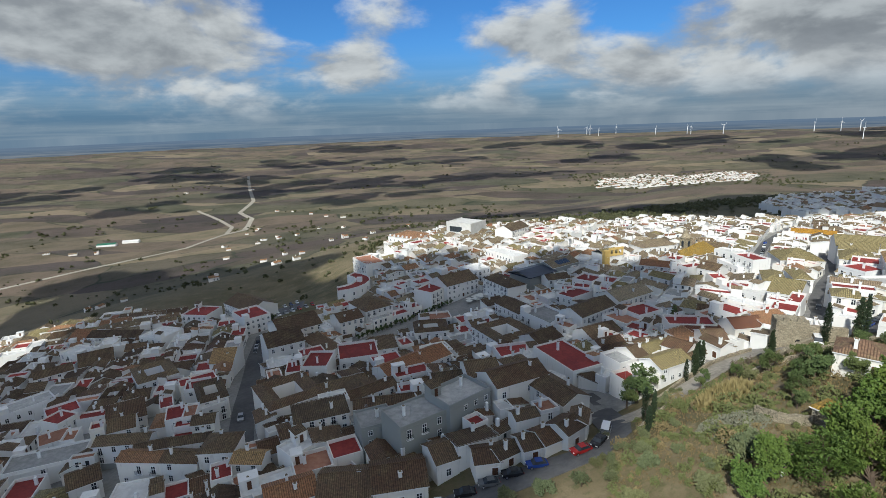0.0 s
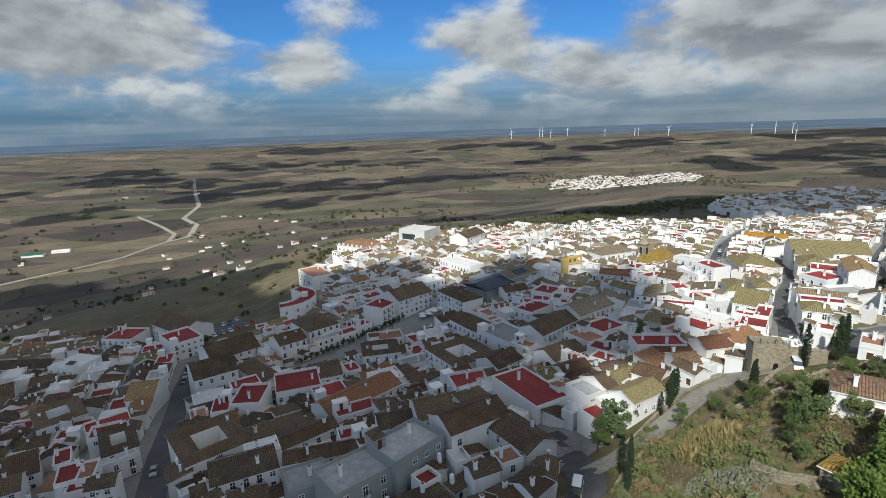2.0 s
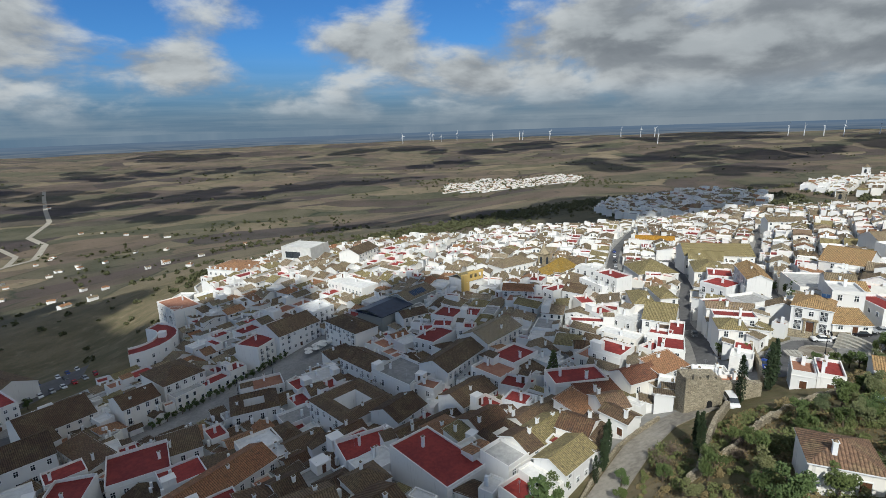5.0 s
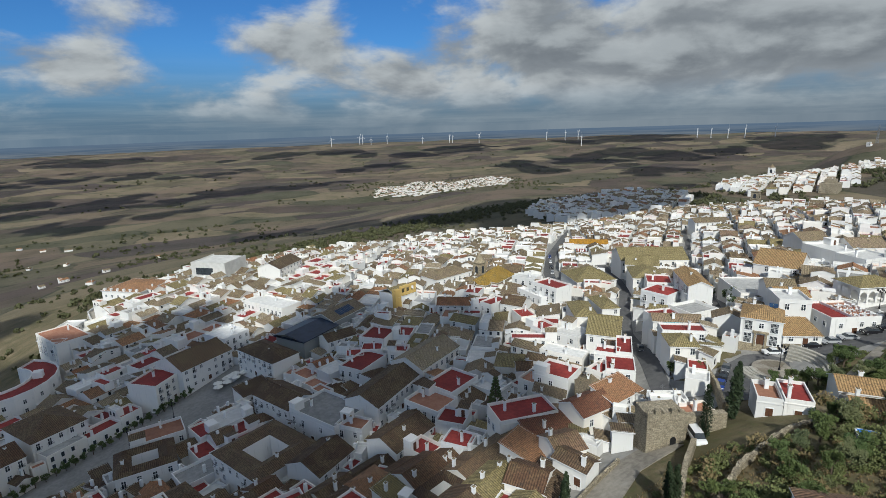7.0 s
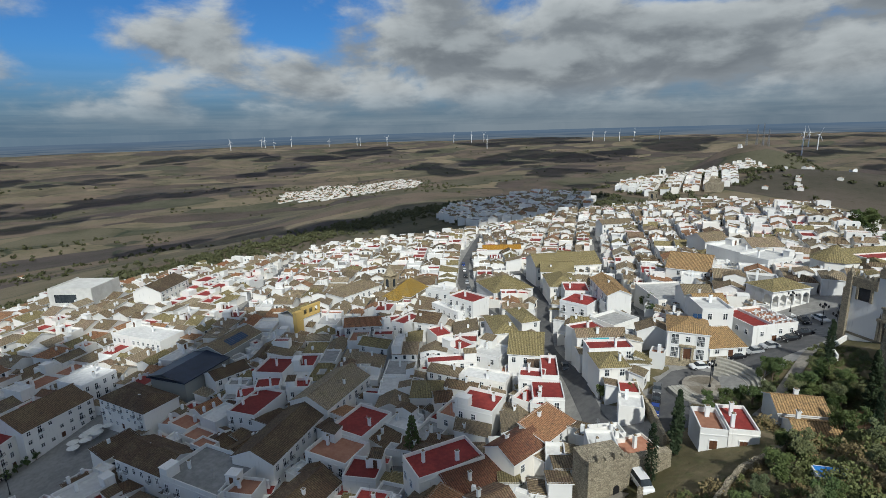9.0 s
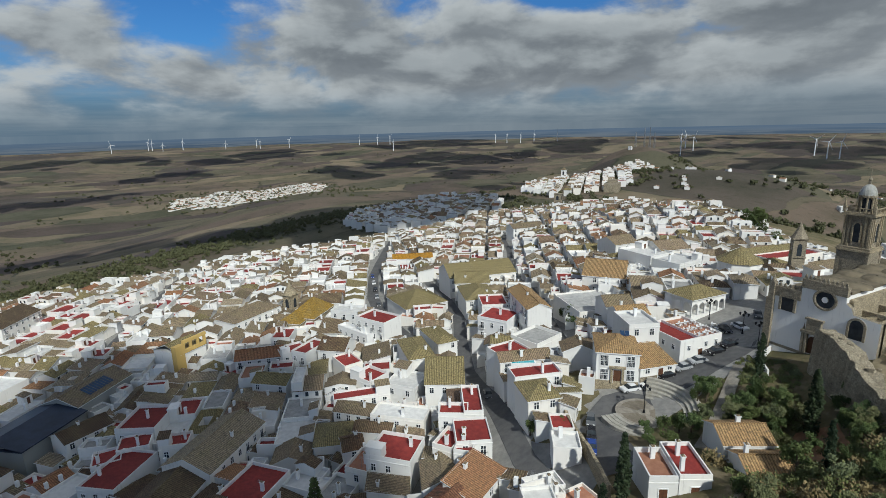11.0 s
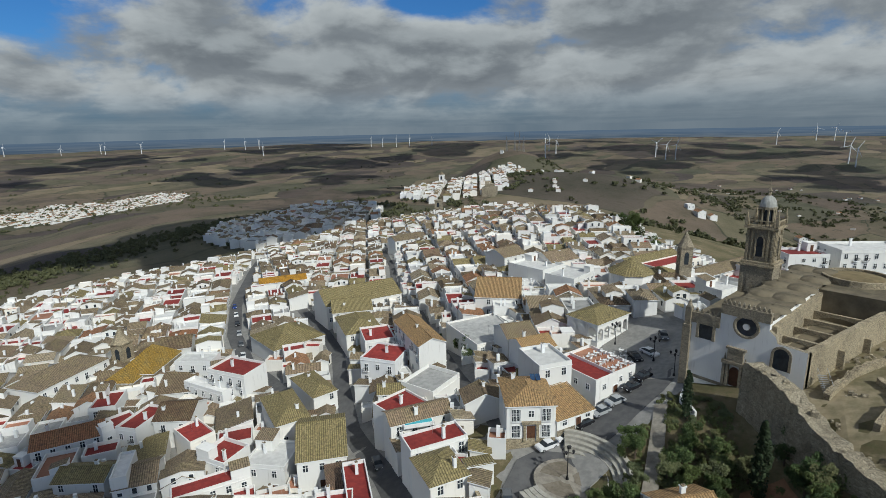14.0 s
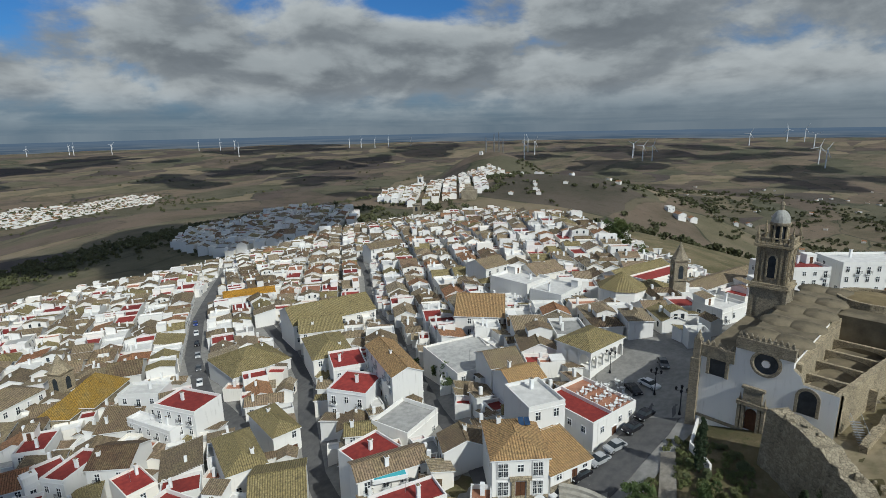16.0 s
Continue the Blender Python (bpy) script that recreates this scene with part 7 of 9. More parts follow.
def build_cloud(spots, alt, seed, label, lift=0.0):
    """A broken cumulus high over the land, made of many puffs; spots: where its shade falls, x y radius."""
    rnd = random.Random(seed)
    way = sun_way()
    bm = bmesh.new()
    for x, y, r in spots:
        z = height(x, y)
        k = (alt - z) / way.z
        c = Vector((x, y, z)) + way * k
        wide = r > 100
        for i in range(9 if wide else 5):
            o = Vector((rnd.uniform(-0.35, 0.35) * r, rnd.uniform(-0.35, 0.35) * r, rnd.uniform(0, 0.4) * r))
            q = r * rnd.uniform(0.55, 0.8)
            if wide:
                o, q = Vector((rnd.gauss(0, 0.75) * r, rnd.gauss(0, 0.5) * r, rnd.uniform(0, 0.3) * r)), r * rnd.uniform(0.16, 0.5)
            m = Matrix.Translation(c + o) @ Matrix.Diagonal((q, q, q * 0.5, 1))
            new_v = bmesh.ops.create_icosphere(bm, subdivisions=2 if wide else 3, radius=1.0, matrix=m)["verts"]
            for v in new_v:
                d = v.co - c - o
                v.co += d * ((0.6 if wide else 0.35) * noise.fractal(v.co * (2.2 / r), 1.0, 2.0, 4))
    me = bpy.data.meshes.new("cloud")
    bm.to_mesh(me)
    bm.free()
    me.materials.append(CLOUDWHITE)
    me.polygons.foreach_set("use_smooth", [True] * len(me.polygons))
    return tagged(new("cloud", me), label, "cloud", kind="structure")




def mat_cloud():
    """Vapour that scatters part of the sunlight through."""
    m = bpy.data.materials.new("cloud_vapour")
    m.use_nodes = True
    n = Nodes(m.node_tree)
    out, mix, a, b = n.add("ShaderNodeOutputMaterial"), n.add("ShaderNodeMixShader"), n.add("ShaderNodeBsdfDiffuse"), n.add("ShaderNodeBsdfTranslucent")
    for q in (a, b):
        q.inputs[0].default_value = (0.93, 0.94, 0.95, 1)
    mix.inputs[0].default_value = 0.66
    n.link(a.outputs[0], mix.inputs[1])
    n.link(b.outputs[0], mix.inputs[2])
    n.link(mix.outputs[0], out.inputs[0])
    return m


CLOUDWHITE = mat_cloud()
build_cloud([(-70, 130, 62), (-20, 130, 52), (-60, 190, 62), (0, 175, 52), (30, 215, 46), (-5, 235, 50), (50, 245, 34), (-100, 230, 60), (-160, 210, 70), (-130, 150, 70), (10, 110, 30), (70, 225, 22), (-30, 265, 40), (95, 222, 18),
             (-180, 300, 60), (-110, 330, 46), (-150, 390, 46), (-210, 380, 60), (-240, 460, 50), (-130, 460, 34), (-300, 520, 60), (30, 150, 26), (-30, 90, 40), (62, 205, 26), (75, 188, 26), (78, 165, 20), (86, 210, 22), (-210, 150, 70), (-330, 400, 70), (5, 270, 30), (92, 195, 20), (-459, 660, 80), (-350, 580, 80), (-250, 560, 60), (-480, 600, 75), (-420, 640, 60), (-250, 400, 55), (-320, 470, 60), (-540, 690, 60), (-190, 440, 50), (-420, 520, 70), (-10, 298, 30), (-45, 285, 38), (-70, 300, 34), (-45, 225, 45), (-62, 252, 42), (-35, 245, 40), (-20, 215, 40), (98, 236, 18), (60, 262, 30)], 620, 3, "heavy grey cumulus over the old town")
build_cloud([(340, 560, 55), (400, 600, 55), (470, 560, 55), (480, 490, 50), (420, 430, 42), (365, 445, 36), (310, 510, 45), (350, 500, 50), (300, 620, 60), (420, 520, 50), (350, 680, 60), (480, 650, 60), (280, 740, 70), (420, 740, 70), (200, 860, 80), (100, 980, 90)], 620, 4, "low cumulus beyond the town")
build_cloud([(-700, 2000, 190), (-450, 1900, 170), (-150, 2050, 190), (150, 2150, 170), (-300, 1600, 120), (-900, 2300, 200), (-50, 1650, 110), (400, 2150, 130)], 900, 5, "long bank of cumulus over the plain")
build_cloud([(-800, 2900, 200), (-400, 3000, 200), (0, 2900, 160), (1500, 2300, 260), (2000, 2300, 260), (2500, 1900, 300), (2900, 1100, 300), (1700, 1700, 200), (2900, 500, 260), (2200, 900, 260), (3200, 2000, 420), (2900, 2900, 450), (1500, 3300, 360), (3800, 1000, 420), (3600, 200, 400), (2400, -150, 260), (1500, 1150, 130), (1900, 550, 150), (800, 2700, 160), (-1400, 2500, 260), (-1700, 1900, 220), (-900, 1500, 110), (600, 3500, 300), (-600, 3700, 320)], 1100, 6, "far banks of cumulus over the plain")

# ---- trees and plants ----


def leaf_cloud(s, centre, radius, count, size, rnd, squash=1.0):
    """Many small leaf clumps filling a ragged ball, dense at its skin."""
    for _ in range(count):
        d = Vector((rnd.gauss(0, 1), rnd.gauss(0, 1), rnd.gauss(0, 1))).normalized()
        r = radius * (0.55 + 0.5 * rnd.random()) * (0.8 + 0.35 * noise.noise(d * 2.3 + Vector(centre)))
        p = Vector(centre) + Vector((d.x * r, d.y * r, d.z * r * squash))
        a = Vector((rnd.gauss(0, 1), rnd.gauss(0, 1), rnd.gauss(0, 1))).normalized()
        b = a.orthogonal().normalized()
        k = size * rnd.uniform(0.6, 1.4)
        a, b, n = a * k, b * k * 0.7, (d + Vector((0, 0, 0.4))) * k * 0.5
        i = len(s.v)
        s.v += [tuple(p - a), tuple(p + b), tuple(p + a), tuple(p - b), tuple(p + n)]
        for f in ((0, 1, 4), (1, 2, 4), (2, 3, 4), (3, 0, 4)):
            s.f.append(tuple(i + q for q in f))
            s.m.append(0)
            s.uv.append([(0, 0)] * 3)
        s.tones += [rnd.random()] * 5


def make_tree(kind, seed):
    """One tree: a tapered trunk with limbs, and a ragged crown."""
    rnd = random.Random(seed)
    t = thing("tree", 0, 0, 0)
    s, c = Shape(), Shape()
    if kind == "cypress":
        s.tube((0, 0, -0.6), (0, 0, 6.5), 0.22, 0.05)
        for i in range(16):
            z = 0.7 + i * 0.58
            leaf_cloud(c, (rnd.uniform(-0.12, 0.12), rnd.uniform(-0.12, 0.12), z), 1.15 * math.sin(math.pi * (0.12 + 0.86 * (i / 16) ** 0.75)) ** 0.8, 70, 0.22, rnd, 1.2)
        mat, lab = CYPRESS, "tall slender dark green cypress"
    elif kind == "pine":
        s.tube((0, 0, -0.8), (0.3, 0.1, 3.4), 0.28, 0.14)
        for i in range(15):
            a, z = rnd.uniform(0, 6.28), rnd.uniform(1.3, 4.2)
            e = (2.0 * math.cos(a) * rnd.uniform(0.5, 1), 2.0 * math.sin(a) * rnd.uniform(0.5, 1), z + rnd.uniform(0.5, 1.2))
            s.tube((0.25, 0.1, z - 0.8), e, 0.1, 0.04, 5)
            leaf_cloud(c, e, rnd.uniform(1.0, 1.6), 190, 0.19, rnd, 0.8)
        mat, lab = LEAF_BRIGHT, "bright green umbrella pine on the hillside"
    elif kind == "fir":
        s.tube((0, 0, -0.6), (0, 0, 11), 0.3, 0.04)
        for i in range(12):
            z = 1.4 + i * 0.8
            r = 3.0 * (1 - i / 13)
            for k in range(6):
                a = k * 1.047 + i * 0.5
                e = (r * 0.65 * math.cos(a), r * 0.65 * math.sin(a), z)
                s.tube((0, 0, z), e, 0.06, 0.02, 4)
                leaf_cloud(c, e, max(0.35, r * 0.34), 30, 0.22, rnd, 0.45)
        mat, lab = LEAF, "tall dark conifer between the houses"
    elif kind == "bush":
        for k in range(4):
            s.tube((0, 0, -0.5), (rnd.uniform(-0.8, 0.8), rnd.uniform(-0.8, 0.8), 1.1), 0.08, 0.03, 5)
        for i in range(7):
            leaf_cloud(c, (rnd.uniform(-1.1, 1.1), rnd.uniform(-1.1, 1.1), rnd.uniform(0.4, 1.5)), rnd.uniform(0.6, 1.0), 110, 0.17, rnd, 0.85)
        mat, lab = LEAF_OLIVE, "grey-green shrub on the slope"
    else:
        s.tube((0, 0, -0.8), (0.1, 0, 2.2), 0.24, 0.17)
        for i in range(10):
            a, z = rnd.uniform(0, 6.28), rnd.uniform(2.4, 5.2)
            rr = rnd.uniform(0.3, 1.9) * (1.15 - abs(z - 3.6) / 3)
            e = (rr * math.cos(a), rr * math.sin(a), z)
            s.tube((0.1, 0, 2.0), e, 0.09, 0.03, 5)
            leaf_cloud(c, e, rnd.uniform(0.9, 1.4), 150, 0.2, rnd, 0.9)
        mat, lab = (LEAF, "dense dark green garden tree") if kind == "leafy" else (LEAF_OLIVE, "rounded grey-green olive tree")
    part("trunk", s, BARK, t)
    part("crown", c, mat, t)
    return tagged(t, lab, "tree", "trees")


SLOPE = [(62, 84), (74, 104), (92, 110), (112, 104), (128, 96), (124, 78), (90, 74)]
UPPER_GARDEN = [(120, 114), (126, 117.5), (139, 119), (153, 117), (152, 109), (144, 104), (137, 104), (134, 94), (126, 93), (124, 105)]
GARDEN_STEPS = [(149, 117), (140, 115.5), (128, 114.5), (122, 114)]


def built(x, y, r=1.2):
    """Whether a house stands there."""
    box = [(x - r, y - r), (x + r, y - r), (x + r, y + r), (x - r, y + r)]
    return any(overlaps(box, q) for i in (-1, 0, 1) for j in (-1, 0, 1) for q in RECTS.get((int(x // 30) + i, int(y // 30) + j), ()))


def plant_all():
    rnd = random.Random(11)
    stock = {k: [make_tree(k, 50 + 7 * i + len(k)) for i in range(3 if k in ("leafy", "bush", "pine", "olive") else 2)] for k in ("cypress", "pine", "fir", "bush", "leafy", "olive")}
    used = set()

    def plant(kind, x, y, size=1.0):
        z = height(x, y)
        m = pose(x, y, z, 0, 0, rnd.uniform(0, 360))
        src = rnd.choice(stock[kind])
        k = size * rnd.uniform(0.88, 1.12)
        if src.name not in used:
            used.add(src.name)
            ob = src
            ob.matrix_basis = m @ Matrix.Diagonal((k, k, k, 1))
        else:
            ob = copy_thing(src, m)
            ob.scale = (k, k, k * rnd.uniform(0.92, 1.08))
        if kind == "bush":
            ob["category"] = "shrub"

    for x, y, q in ((62, 117, 0.85), (60, 114.5, 0.95), (57, 112.5, 0.7), (64, 119, 0.75), (92, 116, 1.0), (101, 117.5, 1.25), (104, 119, 1.15), (133, 101, 1.25), (146, 112, 0.9), (39, 92, 0.8), (121, 97, 0.9)):
        plant("cypress", x, y, q)
    for x, y, q in ((44, 109, 1.5), (47, 112, 1.2), (41, 107, 1.1), (50, 114, 1.0)):
        plant("leafy", x, y, q)
    plant("fir", 78.5, 166.3, 1.25)
    for x, y, q in ((63, 67, 1.3), (57, 66, 1.2), (46, 63, 1.2), (50, 60, 1.4), (68, 70, 1.4), (55, 58, 1.5), (64, 61, 1.5), (41, 62, 1.0), (72, 74, 1.2), (76, 70, 1.4), (60, 52, 1.5), (48, 52, 1.3), (70, 62, 1.5)):
        plant("pine", x, y, q)
    for x, y, q in ((27, 75, 1.3), (10, 79, 1.1), (16, 78, 1.4), (22, 76, 1.2), (33, 75, 1.5), (46, 71, 1.5), (33, 80, 0.8), (0, 77, 1.4), (36, 84, 0.8), (45, 99, 0.8), (38, 66, 1.5), (28, 68, 1.5), (80, 82, 1.6), (86, 84, 1.6), (30, 90.5, 0.9), (26, 80, 0.9)):
        plant("bush", x, y, q)
    # thicket on the bank between the path and the villa
    for x, y, q in ((66, 88, 0.8), (70, 92, 0.9), (63, 84, 0.8), (74, 96, 0.8), (60, 81, 0.7), (72, 83, 0.9), (80, 92, 0.8), (66, 97, 0.8), (61, 95, 0.6), (69, 100, 0.7), (84, 97, 0.8), (58, 77, 0.6), (77, 89, 0.9), (88, 101, 0.7), (63, 103, 0.6), (59, 108, 0.6), (56, 104, 0.5)):
        plant(rnd.choice(("leafy", "olive", "leafy")), x, y, q)
    for x, y, q in ((37, 85.5, 0.55), (39.6, 89.9, 0.6), (43, 97, 0.55), (71, 104, 0.85), (73, 107, 0.7)):
        plant("cypress", x, y, q)
    for x, y, q in ((44.2, 69.5, 1.2), (40, 70, 0.8), (38, 76, 0.7), (34, 79, 0.9), (31, 82, 0.8), (28, 80, 0.8), (36, 80, 0.7), (41, 84, 0.7), (46, 101, 0.9), (49, 104, 0.9), (52, 107, 0.8)):
        plant("bush", x, y, q)
    # slope above the gate
    for _ in range(70):
        x, y = rnd.uniform(58, 124), rnd.uniform(76, 112)
        if inside(x, y, SLOPE) and not built(x, y):
            plant(rnd.choice(("leafy", "olive", "bush", "leafy")), x, y, rnd.uniform(0.5, 0.95))
    # garden between the theatre and the church
    for _ in range(270):
        x, y = rnd.uniform(120, 156), rnd.uniform(92, 119)
        if not inside(x, y, UPPER_GARDEN) or built(x, y, 1.5) or near_line(x, y, GARDEN_STEPS) < 1.7 or inside(x, y, [(126, 104), (134, 103), (136, 98), (128, 95), (122, 99)]):
            continue
        low = x > 140 and y > 104
        plant("bush" if low else rnd.choice(("leafy", "leafy", "olive", "leafy", "bush")), x, y, rnd.uniform(0.45, 0.85) * (0.7 if low else 1.0))
    for x, y, q in ((124, 121, 0.6), (122, 123.5, 0.6), (126, 119, 0.7), (119, 118, 0.7), (118, 121, 0.55), (136, 119.5, 0.75), (139, 120.2, 0.7), (128, 100, 0.6), (138, 98, 0.7), (141, 97, 0.7), (135, 97, 0.5), (122, 101, 0.7), (118, 100, 0.8)):
        plant("leafy", x, y, q)
    # planted strip by the parking bay
    for i in range(9):
        plant("bush" if i % 3 else "leafy", 112 + 1.7 * i, 133 + 1.35 * i, 0.5)
    for x, y, q in ((170, 168, 1.0), (172, 171, 0.9), (167, 166, 0.7), (148, 152, 0.5), (114, 143, 0.7), (118, 146, 0.6), (131, 158, 0.4), (60, 168, 0.4), (218, 172, 0.8), (160, 176, 0.5), (178, 182, 0.6), (310, 160, 1.6), (316, 156, 1.8), (322, 158, 1.5), (300, 150, 1.4), (306, 153, 1.7), (290, 142, 1.2), (330, 160, 1.6), (336, 166, 1.4)):
        plant("leafy", x, y, q)
    # clipped orange trees along the square
    for i in range(22):
        a = i / 21
        plant("leafy", -40 + 43 * a, 217.5 + 31 * a, 0.52)
    for x, y in ((-128, 258), (-100, 215), (-93, 262), (-140, 245), (-122, 190), (-100, 247), (-185, 215), (-150, 238)):
        plant("leafy", x, y, 0.8)


plant_all()


def scrub():
    """Bushes, hedges and far woods, past counting."""
    rnd = random.Random(5)
    s = Shape()

    def clump(x, y, r):
        z = height(x, y)
        for _ in range(15):
            d = Vector((rnd.gauss(0, 1), rnd.gauss(0, 1), abs(rnd.gauss(0, 0.8)))).normalized()
            p = Vector((x, y, z + r * 0.35)) + d * r * rnd.uniform(0.3, 0.8)
            a = Vector((rnd.gauss(0, 1), rnd.gauss(0, 1), rnd.gauss(0, 1))).normalized()
            b = a.orthogonal().normalized()
            k = r * rnd.uniform(0.28, 0.55)
            i = len(s.v)
            s.v += [tuple(p - a * k), tuple(p + b * k * 0.8), tuple(p + a * k), tuple(p - b * k * 0.8), tuple(p + d * k * 0.8)]
            for f in ((0, 1, 4), (1, 2, 4), (2, 3, 4), (3, 0, 4)):
                s.f.append(tuple(i + q for q in f))
                s.m.append(0)
                s.uv.append([(0, 0)] * 3)
            s.tones += [0.5] * 5

    # valley side to the north-west: scattered, denser along lines
    for _ in range(2600):
        x, y = rnd.uniform(-900, 150), rnd.uniform(280, 1400)
        if noise.noise((x / 90, y / 90, 3.3)) + 0.55 * noise.noise((x / 28, y / 28, 8.0)) < 0.22 or inside(x, y, TOWN):
            continue
        clump(x, y, rnd.uniform(0.8, 2.6) * (1 + 0.0008 * y))
    # dark belt of trees beyond the town
    for _ in range(1500):
        a = rnd.random()
        x, y = -40 + 520 * a + rnd.gauss(0, 26), 470 + 150 * math.sin(a * 2.6) + rnd.gauss(0, 34) + 60 * a
        if inside(x, y, TOWN):
            continue
        clump(x, y, rnd.uniform(1.5, 4.0))
    # woods on the ridge and on the eastern slope
    for _ in range(1500):
        x, y = rnd.uniform(380, 760), rnd.uniform(330, 680)
        if noise.noise((x / 70, y / 70, 5.0)) > 0.12 and not inside(x, y, TOWN):
            clump(x, y, rnd.uniform(2, 4.5))
    for _ in range(7000):
        x, y = rnd.uniform(300, 1900), rnd.uniform(-400, 560)
        if noise.noise((x / 120, y / 120, 1.0)) + 0.6 * noise.noise((x / 35, y / 35, 2.0)) < 0.02 or inside(x, y, TOWN):
            continue
        clump(x, y, rnd.uniform(1.2, 3.6) * (1 + x * 0.0005))
    for _ in range(1600):
        x, y = rnd.uniform(-1300, 2600), rnd.uniform(900, 3000)
        if noise.noise((x / 260, y / 200, 6.0)) < 0.24:
            continue
        clump(x, y, rnd.uniform(3, 7))
    for _ in range(420):
        clump(rnd.uniform(480, 1200), rnd.uniform(1560, 2040), rnd.uniform(3, 6.5))
    ob = part("scrub", s, LEAF_FAR, None)
    return tagged(ob, "dark green bushes, hedges and far woods", "scrub", kind="stuff")


scrub()


def undergrowth():
    """Thick brush and weeds on the banks under the old walls, past counting."""
    rnd = random.Random(31)
    leafy, dry = Shape(), Shape()
    for _ in range(2700):
        x, y = rnd.uniform(-10, 134), rnd.uniform(54, 112)
        if not inside(x, y, GARDENS) or near_line(x, y, S_LOOP) < 4.2 or near_line(x, y, S_GATE) < 3.8 or near_line(x, y, [(46, 62), (64, 70), (78, 80)]) < 2 or built(x, y, 0.6):
            continue
        d = noise.noise((x / 9, y / 9, 7.0)) + (0.25 if inside(x, y, SLOPE) else 0.0)
        if d < -0.28:
            continue
        r = rnd.uniform(0.35, 0.95) * (1.0 + 0.6 * max(0.0, d))
        s = dry if rnd.random() < 0.3 else leafy
        if rnd.random() < 0.16:
            r *= rnd.uniform(1.8, 2.6)
        leaf_cloud(s, (x, y, height(x, y) + r * 0.35), r, int(60 + 95 * r), 0.15 if r < 1.3 else 0.21, rnd, 0.85)
    for _ in range(900):
        x, y = rnd.uniform(118, 158), rnd.uniform(88, 121)
        if inside(x, y, UPPER_GARDEN) and near_line(x, y, GARDEN_STEPS) > 1.5 and not inside(x, y, [(126, 104), (134, 103), (136, 98), (128, 95), (122, 99)]):
            r = rnd.uniform(0.4, 0.9)
            leaf_cloud(leafy, (x, y, height(x, y) + r * 0.3), r, 80, 0.15, rnd, 0.8)
    cane, pear, bare = Shape(), Shape(), Shape()
    for _ in range(2600):
        a, r = rnd.uniform(0, 6.28), math.sqrt(rnd.random())
        x, y = 52.8 + 6.5 * r * math.cos(a) * 0.8 + 3.0 * r * math.sin(a), 89.5 + 5.5 * r * math.sin(a)
        z, h, w = height(x, y), rnd.uniform(1.4, 3.3) * (1.15 - 0.5 * r), rnd.uniform(0.05, 0.1)
        lean = Vector((rnd.gauss(0, 0.35), rnd.gauss(0, 0.35), 0))
        d = Vector((math.cos(a * 7), math.sin(a * 7), 0)) * w
        p, m, t = Vector((x, y, z - 0.1)), Vector((x, y, z + h * 0.6)) + lean * 0.4, Vector((x, y, z + h)) + lean * 1.3
        cane.face([p - d, p + d, m + d * 1.6, m - d * 1.6])
        cane.face([m - d * 1.6, m + d * 1.6, t])
    for _ in range(1500):
        a, r = rnd.uniform(0, 6.28), math.sqrt(rnd.random())
        x, y = 48.5 + 6.2 * r * math.cos(a), 78.0 + 4.2 * r * math.sin(a)
        c = Vector((x, y, height(x, y) + rnd.uniform(0.05, 1.1) * (1.2 - r)))
        u = Vector((rnd.gauss(0, 1), rnd.gauss(0, 1), 0)).normalized()
        w = (Vector((0, 0, 1)) + Vector((rnd.gauss(0, 0.4), rnd.gauss(0, 0.4), 0))).normalized()
        k, n = rnd.uniform(0.14, 0.26), u.cross(w) * 0.05
        pad = [c + (u * math.cos(q * 1.047) * 0.75 + w * math.sin(q * 1.047)) * k for q in range(6)]
        pear.face([q + n for q in pad])
        pear.face([q - n for q in pad[::-1]])
        for q in range(6):
            pear.face([pad[q] - n, pad[(q + 1) % 6] - n, pad[(q + 1) % 6] + n, pad[q] + n])
    for x, y, r in ((66, 106.5, 1.9), (69.5, 108.5, 1.7), (64, 103.5, 1.5), (67.5, 110.5, 1.4), (71, 86, 1.6), (75, 100, 1.5), (72.5, 98, 1.4)):
        z = height(x, y)
        for _ in range(90):
            d = Vector((rnd.gauss(0, 1), rnd.gauss(0, 1), abs(rnd.gauss(0.6, 0.8)))).normalized()
            bare.tube((x, y, z), Vector((x, y, z)) + d * r * rnd.uniform(0.7, 1.2) + Vector((0, 0, r * 0.5)), 0.025, 0.008, 3)
        leaf_cloud(bare, (x, y, z + r * 0.7), r, 170, 0.11, rnd, 0.8)
    tagged(part("cane_thicket", cane, CANE, None), "tall pale yellow-green canes on the bank", "cane", kind="stuff")
    tagged(part("cactus_patch", pear, CACTUS, None), "grey-green prickly pear pads on the dry slope", "cactus", kind="stuff")
    tagged(part("bare_shrubs", bare, TWIG, None), "grey-brown leafless shrubs by the path", "shrub", kind="stuff")
    tagged(part("undergrowth", leafy, LEAF_MID, None), "thick green brush on the banks below the walls", "undergrowth", kind="stuff")
    tagged(part("dry_brush", dry, LEAF_DRY, None), "dry yellowish weeds and brush on the slope", "undergrowth", kind="stuff")


LEAF_MID = mat_leaf("mid_green_leaves", (0.045, 0.068, 0.022), (0.15, 0.18, 0.07))
LEAF_DRY = mat_leaf("dry_brush_leaves", (0.10, 0.085, 0.04), (0.24, 0.20, 0.10))
CANE = mat_leaf("pale_cane", (0.13, 0.125, 0.05), (0.30, 0.27, 0.13))
CACTUS = mat_leaf("cactus_pads", (0.10, 0.11, 0.075), (0.24, 0.24, 0.17))
TWIG = mat_leaf("bare_twigs", (0.07, 0.06, 0.05), (0.15, 0.13, 0.11))
undergrowth()


